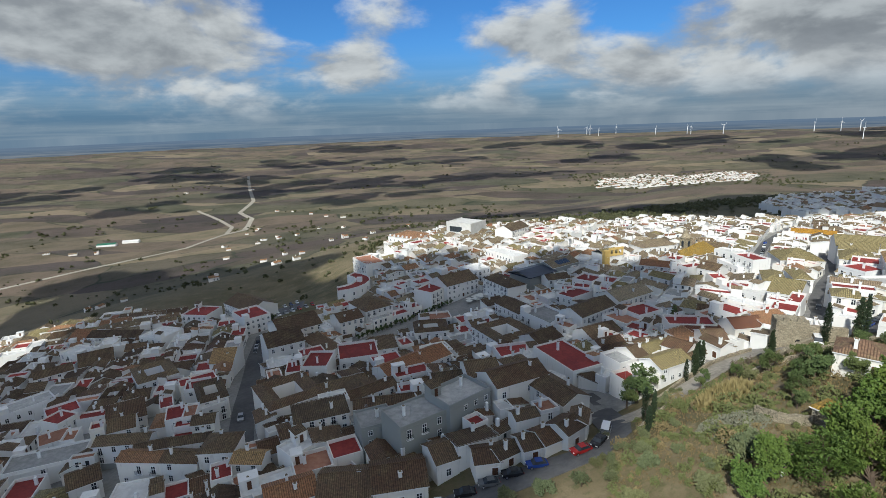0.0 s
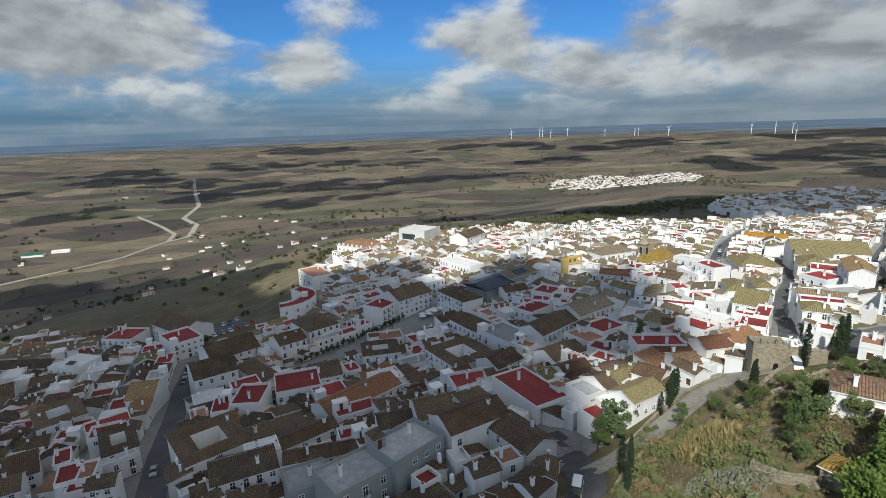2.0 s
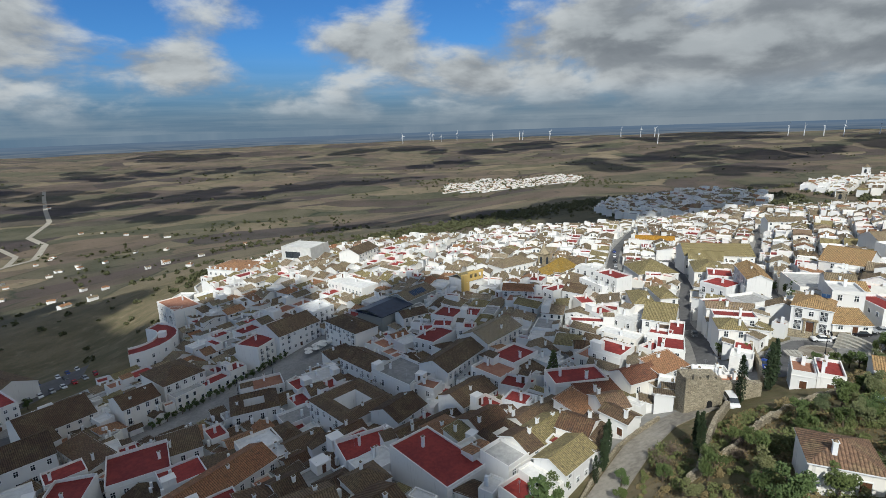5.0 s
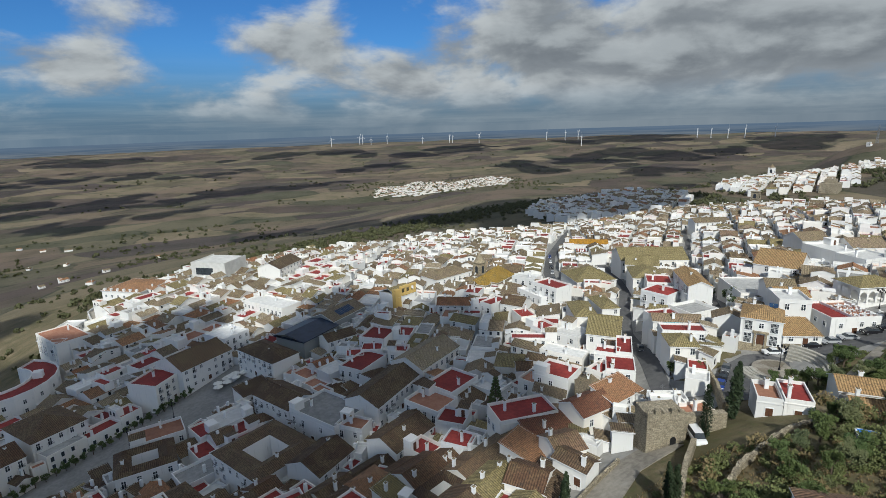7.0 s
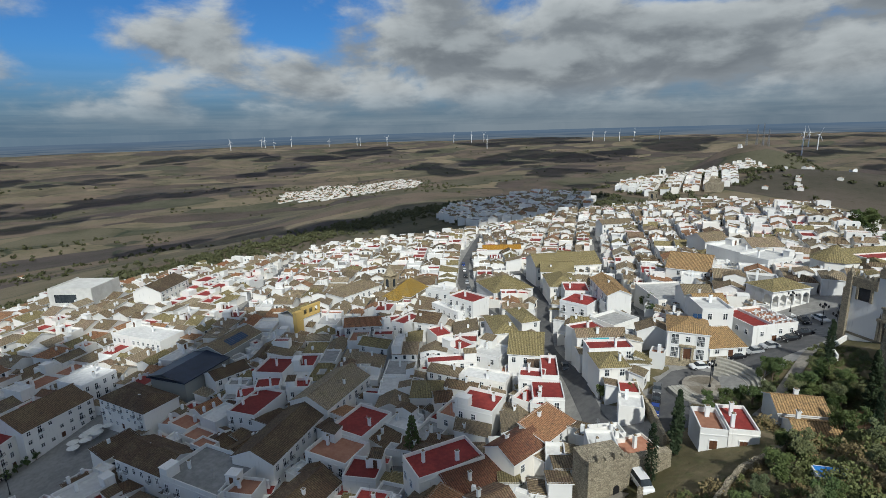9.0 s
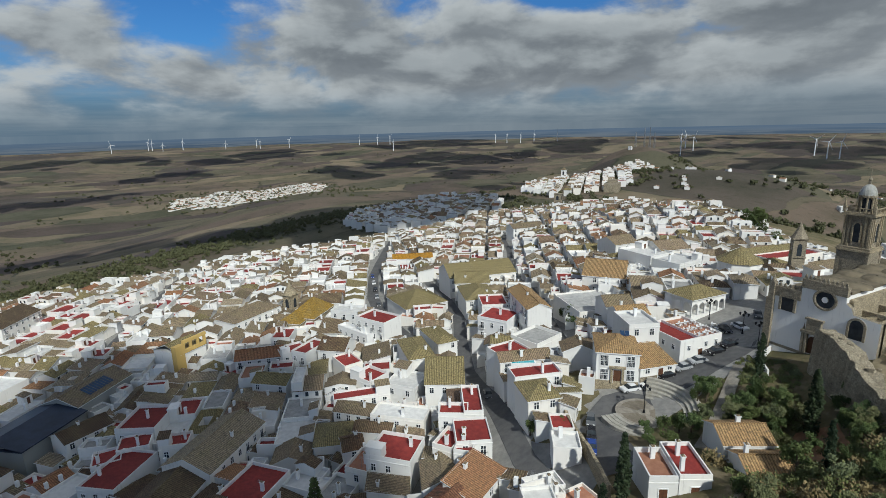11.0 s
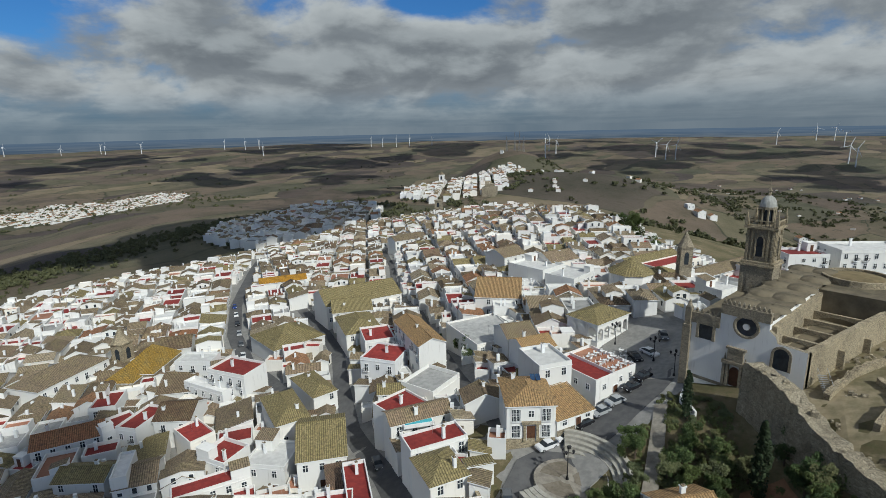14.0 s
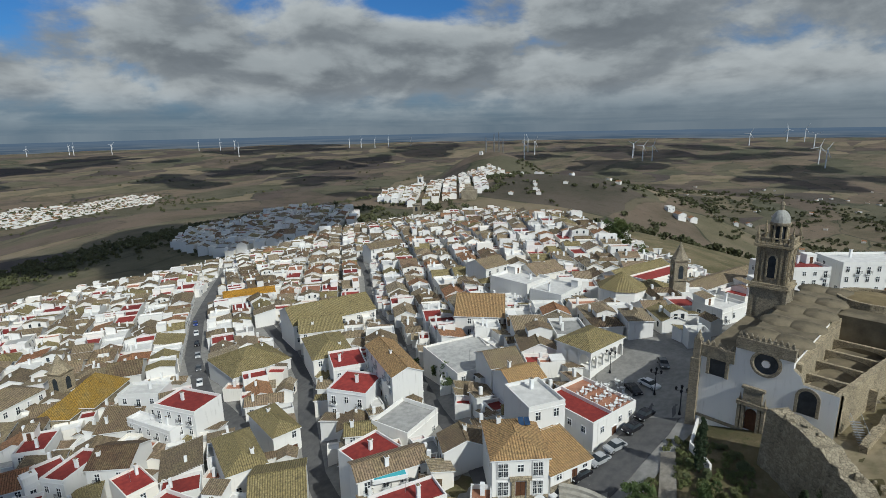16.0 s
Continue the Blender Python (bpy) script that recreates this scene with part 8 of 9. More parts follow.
def grass():
    """Rough dry grass on the hillside under the camera."""
    rnd = random.Random(9)
    s = Shape()
    for _ in range(34000):
        x, y = rnd.uniform(0, 128), rnd.uniform(50, 112)
        if not inside(x, y, GARDENS) or near_line(x, y, S_LOOP) < 4 or near_line(x, y, S_GATE) < 4:
            continue
        if noise.noise((x / 7, y / 7, 2.0)) < -0.25:
            continue
        z, h = height(x, y), rnd.uniform(0.12, 0.42)
        for k in range(2):
            a = rnd.uniform(0, 6.28)
            dx, dy = math.cos(a) * 0.13, math.sin(a) * 0.13
            i = len(s.v)
            s.v += [(x - dx, y - dy, z - 0.05), (x + dx, y + dy, z - 0.05), (x + dy * 1.2, y - dx * 1.2, z + h)]
            s.f.append((i, i + 1, i + 2))
            s.m.append(0)
            s.uv.append([(0, 0)] * 3)
            s.tones += [rnd.random()] * 3
    return tagged(part("grass", s, GRASS, None), "tufts of dry yellow-green grass", "grass", kind="stuff")


GRASS = mat_leaf("dry_grass", (0.085, 0.075, 0.032), (0.21, 0.165, 0.085))
grass()

# ---- cars ----


def make_car(kind):
    """A parked car: shaped body, glazed cabin, wheels, lamps."""
    t = thing("car", 0, 0, 0)
    L, W = (4.2, 1.76) if kind == "car" else (4.9, 1.9)
    prof = [(-2.1, 0.35), (-2.1, 0.75), (-1.95, 0.92), (-1.1, 0.98), (1.25, 1.0), (2.0, 0.95), (2.1, 0.6), (2.1, 0.35)] if kind == "car" else [(-2.4, 0.35), (-2.4, 0.85), (-2.1, 1.1), (-1.5, 1.15), (2.4, 1.15), (2.45, 0.6), (2.45, 0.35)]
    cab = [(-1.1, 0.98), (-0.45, 1.45), (0.95, 1.48), (1.7, 0.99)] if kind == "car" else [(-1.6, 1.1), (-1.0, 1.95), (2.3, 2.0), (2.4, 1.15)]
    s = Shape()
    for sg in (-1, 1):
        s.face([(x, sg * W / 2, z) for x, z in (prof if sg < 0 else prof[::-1])])
    for (ax, az), (bx, bz) in zip(prof, prof[1:] + prof[:1]):
        s.face([(bx, -W / 2, bz), (ax, -W / 2, az), (ax, W / 2, az), (bx, W / 2, bz)])
    body = s
    g, r = Shape(), Shape()
    for sg in (-1, 1):
        f = [(x, sg * (W / 2 - 0.03 - 0.16 * (z > 1.2)), z) for x, z in cab]
        g.face(f if sg < 0 else f[::-1])
    for i in (0, 2):
        (ax, az), (bx, bz) = cab[i], cab[i + 1]
        ya, yb = W / 2 - 0.03 - 0.16 * (az > 1.2), W / 2 - 0.03 - 0.16 * (bz > 1.2)
        g.face([(bx, -yb, bz), (ax, -ya, az), (ax, ya, az), (bx, yb, bz)])
    (ax, az), (bx, bz) = cab[1], cab[2]
    r.box(ax, bx, -W / 2 + 0.19, W / 2 - 0.19, az - 0.02, bz + 0.03)
    return t, body, g, r, W, L


CAR_PARTS = {}


def car(x, y, turn, paint, kind="car", label="", lift=0.2):
    t, body, g, r, W, L = make_car(kind)
    z = height(x, y) + lift
    t.matrix_world = pose(x, y, z, 0, 0, turn)
    names = ("white", "silver-grey", "black", "dark blue", "red", "dark grey")
    if (kind, paint) not in CAR_PARTS:
        wheel = Shape()
        k = 12
        for y0, y1, rad in ((-0.1, 0.1, 0.32),):
            for i in range(k):
                a, b = 2 * math.pi * i / k, 2 * math.pi * (i + 1) / k
                wheel.face([(rad * math.cos(a), y0, rad * math.sin(a)), (rad * math.cos(b), y0, rad * math.sin(b)), (rad * math.cos(b), y1, rad * math.sin(b)), (rad * math.cos(a), y1, rad * math.sin(a))], 0)
            for yy in (y0, y1):
                wheel.face([(rad * math.cos(2 * math.pi * i / k), yy, rad * math.sin(2 * math.pi * i / k)) for i in range(k)], 0)
                wheel.face([(0.19 * math.cos(2 * math.pi * i / k), yy * 1.06, 0.19 * math.sin(2 * math.pi * i / k)) for i in range(k)], 1)
        lamp = Shape().box(-0.04, 0.04, -0.2, 0.2, 0, 0.16)
        CAR_PARTS[kind, paint] = (body.mesh("body", [CAR_PAINTS[paint]]), g.mesh("glazing", [GLASS]), r.mesh("roof", [CAR_PAINTS[paint]]), wheel.mesh("wheel", [RUBBER, METAL]), lamp.mesh("lamp", [PLAINWHITE]), lamp.mesh("tail_lamp", [RED]))
    b, gl, ro, wh, la, tl = CAR_PARTS[kind, paint]
    part("body", b, None, t)
    part("glazing", gl, None, t)
    part("roof", ro, None, t)
    for u in (-1.3, 1.3):
        for v in (-W / 2 + 0.08, W / 2 - 0.08):
            part("wheel", wh, None, t, at=pose(u, v, 0.32))
    for v in (-W / 2 + 0.3, W / 2 - 0.3):
        part("headlight", la, None, t, at=pose(-L / 2 + 0.0, v, 0.62))
        part("tail_light", tl, None, t, at=pose(L / 2 - 0.02, v, 0.66))
    return tagged(t, label or f"{names[paint]} parked {'van' if kind == 'van' else 'car'} on grey asphalt", "van" if kind == "van" else "car", "parked cars")


def park_cars():
    rnd = random.Random(21)
    # along the road past the mansion
    for x, y, p in ((135.9, 132.9, 0), (139.2, 130.9, 0), (143.2, 128.6, 2), (146.9, 126.5, 1), (150.4, 124.7, 1), (155.8, 122.9, 2), (160.0, 121.6, 2)):
        car(x, y, -28 + rnd.uniform(-4, 4), p, lift=0.26)
    car(171.0, 122.4, 60, 0, lift=0.28)
    car(180, 121, 20, 5, lift=0.28)
    car(168.8, 125.0, 40, 2, lift=0.28)
    for x, y, p in ((113.6, 129.4, 3), (117.4, 131.6, 2), (121.4, 134.0, 5)):
        car(x, y, 31, p, lift=0.26)
    car(90.5, 116.5, 62, 0, "van", "white van parked before the old gate", 0.26)
    # the loop road below the hillside
    for x, y, a, p in ((31.0, 91.5, 65, 0), (28.6, 88.0, 48, 2), (24.8, 86.4, 22, 4), (16.3, 85.6, 8, 3), (11.5, 84.9, 8, 2), (7.0, 84.2, 8, 5), (2.4, 83.4, 8, 2), (-3.0, 82.6, 8, 0)):
        car(x, y, a, p, "van" if (x, p) == (31.0, 0) else "car")
    car(47.6, 64.8, 40, 0, lift=0.05, label="white car parked on a dirt track in the scrub")
    car(-62, 138, 107, 1)
    for y, p in ((215, 5), (221, 1), (227, 2)):
        car(-86 + (y - 215) * -0.25, y, 107, p)
    # street with a line of parked cars
    for i, p in enumerate((0, 5, 1, 2, 0, 3)):
        a = i / 5
        car(158 + 36 * a, 246 + 53 * a + 2.2, 55, p)
    car(143, 206.5, 55, 2)
    car(127.5, 165.5, 52, 5)
    # car parks below the town
    for r in range(3):
        for k in range(11):
            if rnd.random() < 0.12:
                continue
            x, y = -128 + 3.2 * k + r * 9.0, 292 + 2.6 * k - r * 15
            car(x, y, 122 + rnd.uniform(-4, 4), rnd.choice((0, 0, 1, 1, 2, 3, 4, 5)))
    for r in range(2):
        for k in range(8):
            if rnd.random() < 0.2:
                continue
            x, y = -160 + 3.0 * k + r * 6, 200 + 2.4 * k - r * 9
            car(x, y, 130 + rnd.uniform(-5, 5), rnd.choice((0, 1, 1, 2, 5, 3)))
    for k in range(7):
        car(-150 + 5.4 * k, 240 + 2.4 * k, 24, rnd.choice((1, 2, 5, 0)))


sheet("pavement_car_park", [(-150, 283), (-92, 322), (-84, 290), (-100, 258), (-140, 262)], 0.2, ASPHALT, "asphalt car park below the town")
sheet("pavement_lower_car_park", [(-172, 192), (-130, 226), (-122, 212), (-160, 178)], 0.2, ASPHALT, "asphalt car park between white houses")
park_cars()

# ---- theatre, garden walls and ruins ----


def theatre():
    """The small open-air theatre: round stone floor with curved steps."""
    cx, cy = 129.7, 127.1
    z = height(cx, cy) + 0.6
    e = thing("open_air_theatre", cx, cy, z, 0, "small round stone theatre with curved steps", "theatre")
    q = Shape()
    q.ring(0, 0, 5.4, -3.0, 5.4, 0.15, 40, cap=True)
    part("floor", q, COBBLE, e)
    for k in range(3):
        q = Shape()
        for i in range(4):
            a0 = k * 2.094 + 0.3 + 0.35 * i
            r0, r1 = 1.2, 4.6
            q.face([(r0 * math.cos(a0), r0 * math.sin(a0), 0.19), (r1 * math.cos(a0), r1 * math.sin(a0), 0.19), (r1 * math.cos(a0 + 0.36), r1 * math.sin(a0 + 0.36), 0.19), (r0 * math.cos(a0 + 0.36), r0 * math.sin(a0 + 0.36), 0.19)])
        part("paving_field", q, DULLSTONE, e)
    for k in range(6):
        for lo, hi, rise in ((-85, 22, 0.5),) + (((140, 215, -0.12),) if k < 4 else ()):
            r0, r1, z1 = 5.5 + 0.8 * k, 6.3 + 0.8 * k, 0.5 + rise * k
            q = Shape()
            n = 20
            for i in range(n):
                a, b = radians(lo + (hi - lo) * i / n), radians(lo + (hi - lo) * (i + 1) / n)
                pa, pb = (math.cos(a), math.sin(a)), (math.cos(b), math.sin(b))
                q.face([(r0 * pa[0], r0 * pa[1], z1), (r1 * pa[0], r1 * pa[1], z1), (r1 * pb[0], r1 * pb[1], z1), (r0 * pb[0], r0 * pb[1], z1)])
                q.face([(r0 * pa[0], r0 * pa[1], z1 - 2.6), (r0 * pa[0], r0 * pa[1], z1), (r0 * pb[0], r0 * pb[1], z1), (r0 * pb[0], r0 * pb[1], z1 - 2.6)])
                q.face([(r1 * pa[0], r1 * pa[1], z1), (r1 * pa[0], r1 * pa[1], z1 - 3), (r1 * pb[0], r1 * pb[1], z1 - 3), (r1 * pb[0], r1 * pb[1], z1)])
            for a in (radians(lo), radians(hi)):
                q.face([(r0 * math.cos(a), r0 * math.sin(a), z1 - 2), (r1 * math.cos(a), r1 * math.sin(a), z1 - 2), (r1 * math.cos(a), r1 * math.sin(a), z1), (r0 * math.cos(a), r0 * math.sin(a), z1)])
            part("step", q, PALESTONE, e)
    lamp_post(cx, cy, z + 0.15, 5.5)


DULLSTONE = mat_plain("brown_gravel", (0.13, 0.11, 0.08), (0.22, 0.19, 0.15), 1.6, 0.95, 0, 0.03)
PALESTONE = mat_plain("pale_step_stone", (0.23, 0.215, 0.18), (0.40, 0.38, 0.33), 1.2, 0.9, 0, 0.03)


def lamp_post(x, y, z, h):
    e = thing("street_lamp", x, y, z, 0, "black iron street lamp with several lanterns", "street lamp", "street lamps")
    q = Shape()
    q.ring(0, 0, 0.28, 0, 0.16, 0.6, 8)
    q.ring(0, 0, 0.09, 0.6, 0.06, h, 8, cap=True)
    q.tube((-0.9, 0, h - 0.5), (0.9, 0, h - 0.5), 0.035, 0.035)
    q.tube((0, -0.9, h - 0.5), (0, 0.9, h - 0.5), 0.035, 0.035)
    part("pole", q, IRON, e)
    for u, v, k in ((0.9, 0, -0.4), (-0.9, 0, -0.4), (0, 0.9, -0.4), (0, -0.9, -0.4), (0, 0, 0.1)):
        q = Shape()
        q.ring(0, 0, 0.14, 0, 0.24, 0.45, 6)
        q.ring(0, 0, 0.28, 0.45, 0.02, 0.7, 6)
        part("lantern", q, IRON, e, at=pose(u, v, h + k))


def wall_run(name, pts, h, t, mat, label, category="wall", rough=0.0, seed=1, z_top=None):
    """A freestanding wall along a line, with a worn uneven top."""
    rnd = random.Random(seed)
    s = Shape()
    rows = []
    for (ax, ay), (bx, by) in zip(pts, pts[1:]):
        k = max(1, int(math.hypot(bx - ax, by - ay) / 1.1))
        d = Vector((bx - ax, by - ay)).normalized() * t / 2
        for i in range(k + 1):
            x, y = ax + (bx - ax) * i / k, ay + (by - ay) * i / k
            z = height(x, y)
            top = (z + h if z_top is None else z_top(x, y)) + rnd.uniform(-rough, rough)
            rows.append(((x - d.y, y + d.x), (x + d.y, y - d.x), z - 1.5, top))
    for p, q in zip(rows, rows[1:]):
        s.face([(*p[0], p[2]), (*q[0], q[2]), (*q[0], q[3]), (*p[0], p[3])])
        s.face([(*q[1], q[2]), (*p[1], p[2]), (*p[1], p[3]), (*q[1], q[3])])
        s.face([(*p[0], p[3]), (*q[0], q[3]), (*q[1], q[3]), (*p[1], p[3])])
    for p in (rows[0], rows[-1]):
        s.face([(*p[0], p[2]), (*p[1], p[2]), (*p[1], p[3]), (*p[0], p[3])])
    return tagged(part(name, s, mat, None), label, category)


DRYEARTH = mat_plain("dry_tan_earth", (0.13, 0.115, 0.06), (0.31, 0.255, 0.165), 0.6, 0.95, 0, 0.08)


def castle_remains():
    # the great ramp wall beside the church front
    e = thing("castle_wall", 148.4, 104.3, 54, -143, "massive ruined rubble castle wall before the church", "ruined wall")
    rnd = random.Random(4)
    q = Shape()
    prev = None
    # local x along the wall, y towards the castle hill; the outer face falls to the garden
    for i in range(34):
        u = i * 0.8
        top = 8.7 - 0.012 * u - 0.22 * max(0, u - 6) - (0.25 * max(0, u - 10) if u < 15 else 1.25 - 0.14 * (u - 15)) * (u > 10) + rnd.uniform(-0.22, 0.22)
        col = [(u, -1.3 + rnd.uniform(-0.2, 0.2), -8.0), (u, -0.7 + rnd.uniform(-0.15, 0.15), -2.0), (u, -0.3 + rnd.uniform(-0.15, 0.15), top * 0.45), (u, rnd.uniform(-0.2, 0.2), top), (u, 1.2, top + rnd.uniform(-0.25, 0.15)), (u, 2.9 + rnd.uniform(-0.3, 0.3), top - 0.1), (u, 3.3, -6.0)]
        if prev:
            for k in range(6):
                q.face([prev[k], col[k], col[k + 1], prev[k + 1]])
        else:
            q.face(col[::-1])
        prev = col
    q.face(prev)
    part("wall", q, RUBBLE, e)
    for i in range(10):
        s = Shape()
        k = rnd.uniform(0.3, 0.7)
        s.bevel_box(-k, k, -k * 0.8, k * 0.8, -0.4, k, k * 0.3)
        part("fallen_stone", s, RUBBLE, e, at=pose(3 + i * 1.9, 1.2 + rnd.uniform(-0.5, 0.8), (8.5 if i < 3 else 6.6 if i < 6 else 4.4) + rnd.uniform(-0.2, 0.1), 0, 0, rnd.uniform(0, 90)))
    # low ruins south of the church
    wall_run("ruined_wall", [(150, 93), (158, 89), (164, 84), (160, 78)], 1.4, 0.9, GOLDSTONE, "low ruined stone wall on the castle hill", rough=0.5, seed=3)
    wall_run("ruined_wall", [(142, 88), (150, 84), (156, 86)], 1.1, 0.8, GOLDSTONE, "broken stone wall on the castle hill", rough=0.5, seed=5)
    wall_run("ruined_wall", [(132, 84), (142, 80), (150, 74)], 0.8, 0.9, RUBBLE, "collapsed rubble wall in dry grass", rough=0.4, seed=6)
    sheet("ground_ruins", [(139, 99), (149, 96), (158, 96), (176, 92), (196, 80), (190, 60), (160, 56), (134, 70), (131, 86), (137, 93)], 0.15, DRYEARTH, "dry tan earth among the castle ruins", "ground", step=5.0)
    rubble = Shape()
    for _ in range(700):
        x, y = rnd.uniform(132, 176), rnd.uniform(64, 97)
        if not inside(x, y, [(139, 98), (149, 95), (158, 94), (172, 90), (172, 66), (150, 62), (136, 74), (134, 88)]) or noise.noise((x / 6, y / 6, 1.0)) < 0.05:
            continue
        k, z = rnd.uniform(0.12, 0.42), height(x, y) + 0.1
        rubble.bevel_box(x - k, x + k * rnd.uniform(0.6, 1.2), y - k * 0.8, y + k, z - 0.2, z + k * 0.9, k * 0.25)
    tagged(part("rubble", rubble, RUBBLE, None), "tumbled stones scattered over the castle hill", "rubble", kind="stuff")
    # metal stair on the wall
    e = thing("metal_stair", 151.5, 92.5, height(151.5, 92.5) + 0.1, -70, "grey metal stair on the castle ruin", "stair")
    for i in range(10):
        part("tread", Shape().box(-0.7, 0.7, i * 0.3, i * 0.3 + 0.28, i * 0.22, i * 0.22 + 0.04, bottom=True), METAL, e)
    for x in (-0.7, 0.7):
        s = Shape()
        s.tube((x, 0, 1.0), (x, 3.0, 3.2), 0.03, 0.03)
        for i in range(4):
            s.tube((x, i * 1.0, i * 0.73), (x, i * 1.0, 1.0 + i * 0.73), 0.025, 0.025)
        part("railing", s, METAL, e)
    # old gate below the upper street
    e = thing("old_gate", 86.5, 121, 42, -20, "old rubble gate tower with small arched door", "gate")
    q = Shape()
    q.box(-3.4, 3.6, -1.8, 3, -3, 7.6)
    for k in range(5):
        q.box(-3.4 + 1.5 * k, -2.5 + 1.5 * k, -1.8, -1.0, 7.6, 8.0 + 0.5 * (k % 2))
    part("tower", q, RUBBLE, e)
    part("door", arch_shape(1.1, 2.2, 1.6, 0.05), IRON, e, at=pose(1.6, -1.8, 0.8))
    q = Shape()
    q.box(3.6, 12, -1.0, 0.4, -3, 6.4)
    part("wall", q, RUBBLE, e)
    wall_run("rampart", [(88, 115), (80, 110), (72, 104), (66, 99)], 2.0, 0.8, RUBBLE, "long rubble parapet beside the gate path", rough=0.15, seed=8)
    wall_run("path_wall", [(78, 122), (66, 118.5), (56, 112.5), (44, 103)], 1.1, 0.5, RUBBLE, "low stone wall along the path", rough=0.1, seed=9)
    wall_run("garden_wall", [(102, 120), (110, 127.5), (118, 137), (127, 147)], 3.0, 0.6, GOLDSTONE, "tall old stone garden wall", rough=0.15, seed=10)
    wall_run("edge_wall", [(64, 99), (74, 100), (84, 104), (98, 106), (110, 103.5)], 1.6, 0.6, RUBBLE, "tumbled stone retaining wall on the slope", rough=0.3, seed=12)
    wall_run("white_garden_wall", [(158, 113), (151, 113.5), (146, 110.5)], 1.3, 0.35, WHITE, "low white garden wall below the church", seed=13)
    wall_run("valley_wall", [(-40, 343), (-47, 370), (-52, 392), (-50, 410)], 1.6, 0.5, WHITE, "white parapet wall along the town edge road", seed=14)
    sheet("pavement_terrace", [(126, 104), (134, 103), (136, 98), (128, 95), (122, 99)], 0.3, EARTH, "reddish earth garden terrace")
    sheet("pavement_stair", [(150, 117.6), (150, 115.4), (140, 114.2), (122, 112.8), (122, 115.0), (140, 116.6)], 0.3, COBBLE, "long stone garden steps", step=2.0)


castle_remains()
wall_run("bank_wall", [(52.4, 79), (53.6, 75), (56.6, 71.6)], 1.5, 0.7, RUBBLE, "low lichened rubble wall on the dry bank", rough=0.15, seed=15)
wall_run("path_edge", [(46, 98), (40, 92.5), (36.5, 88.5)], 0.7, 0.5, RUBBLE, "tumbled stone edge of the gate path", rough=0.15, seed=16)
tiled_block("garden_shed", 59.5, 71.5, 4.2, 3.6, 2.3, 25, "small stone shed with ochre lichened roof", TILE_MOSS2, RUBBLE, 0.5, None, "hip", "shed")
theatre()
lamp_post(168, 121, height(168, 121) + 0.25, 5.0)
lamp_post(176, 131, height(176, 131) + 0.25, 5.0)
lamp_post(161, 116, height(161, 116) + 0.25, 5.0)
lamp_post(-2, 236, height(-2, 236) + 0.25, 5.0)
lamp_post(-14, 228, height(-14, 228) + 0.25, 5.0)

# ---- cafe tables, parasols, bench-like clutter ----


def parasol(x, y, z, r=1.5):
    e = thing("parasol", x, y, z, 0, "pale cloth parasol on a pole", "parasol", "parasols")
    q = Shape()
    q.tube((0, 0, 0), (0, 0, 2.3), 0.03, 0.03)
    part("pole", q, METAL, e)
    q = Shape()
    q.ring(0, 0, r, 2.0, 0.0, 2.6, 8)
    part("canopy", q, CLOTH, e)


def cafe_set(x, y, z, turn):
    e = thing("cafe_table", x, y, z, turn, "small white cafe table", "table", "cafe tables")
    q = Shape()
    q.ring(0, 0, 0.4, 0.7, 0.4, 0.75, 10, cap=True)
    part("tabletop", q, PLAINWHITE, e)
    q = Shape()
    q.tube((0, 0, 0), (0, 0, 0.7), 0.04, 0.04)
    part("leg", q, METAL, e)
    for a in (0, 120, 240):
        m = pose(x, y, z, 0, 0, turn + a) @ pose(0.75, 0, 0)
        c = thing("cafe_chair", *m.translation, turn + a, "white plastic cafe chair", "chair", "cafe chairs")
        part("seat", Shape().box(-0.22, 0.22, -0.22, 0.22, 0.42, 0.46, bottom=True), PLAINWHITE, c)
        part("backrest", Shape().box(0.18, 0.22, -0.22, 0.22, 0.46, 0.85), PLAINWHITE, c)
        for u in (-0.19, 0.17):
            for v in (-0.2, 0.18):
                part("leg", Shape().box(u, u + 0.03, v, v + 0.03, 0, 0.42), PLAINWHITE, c)


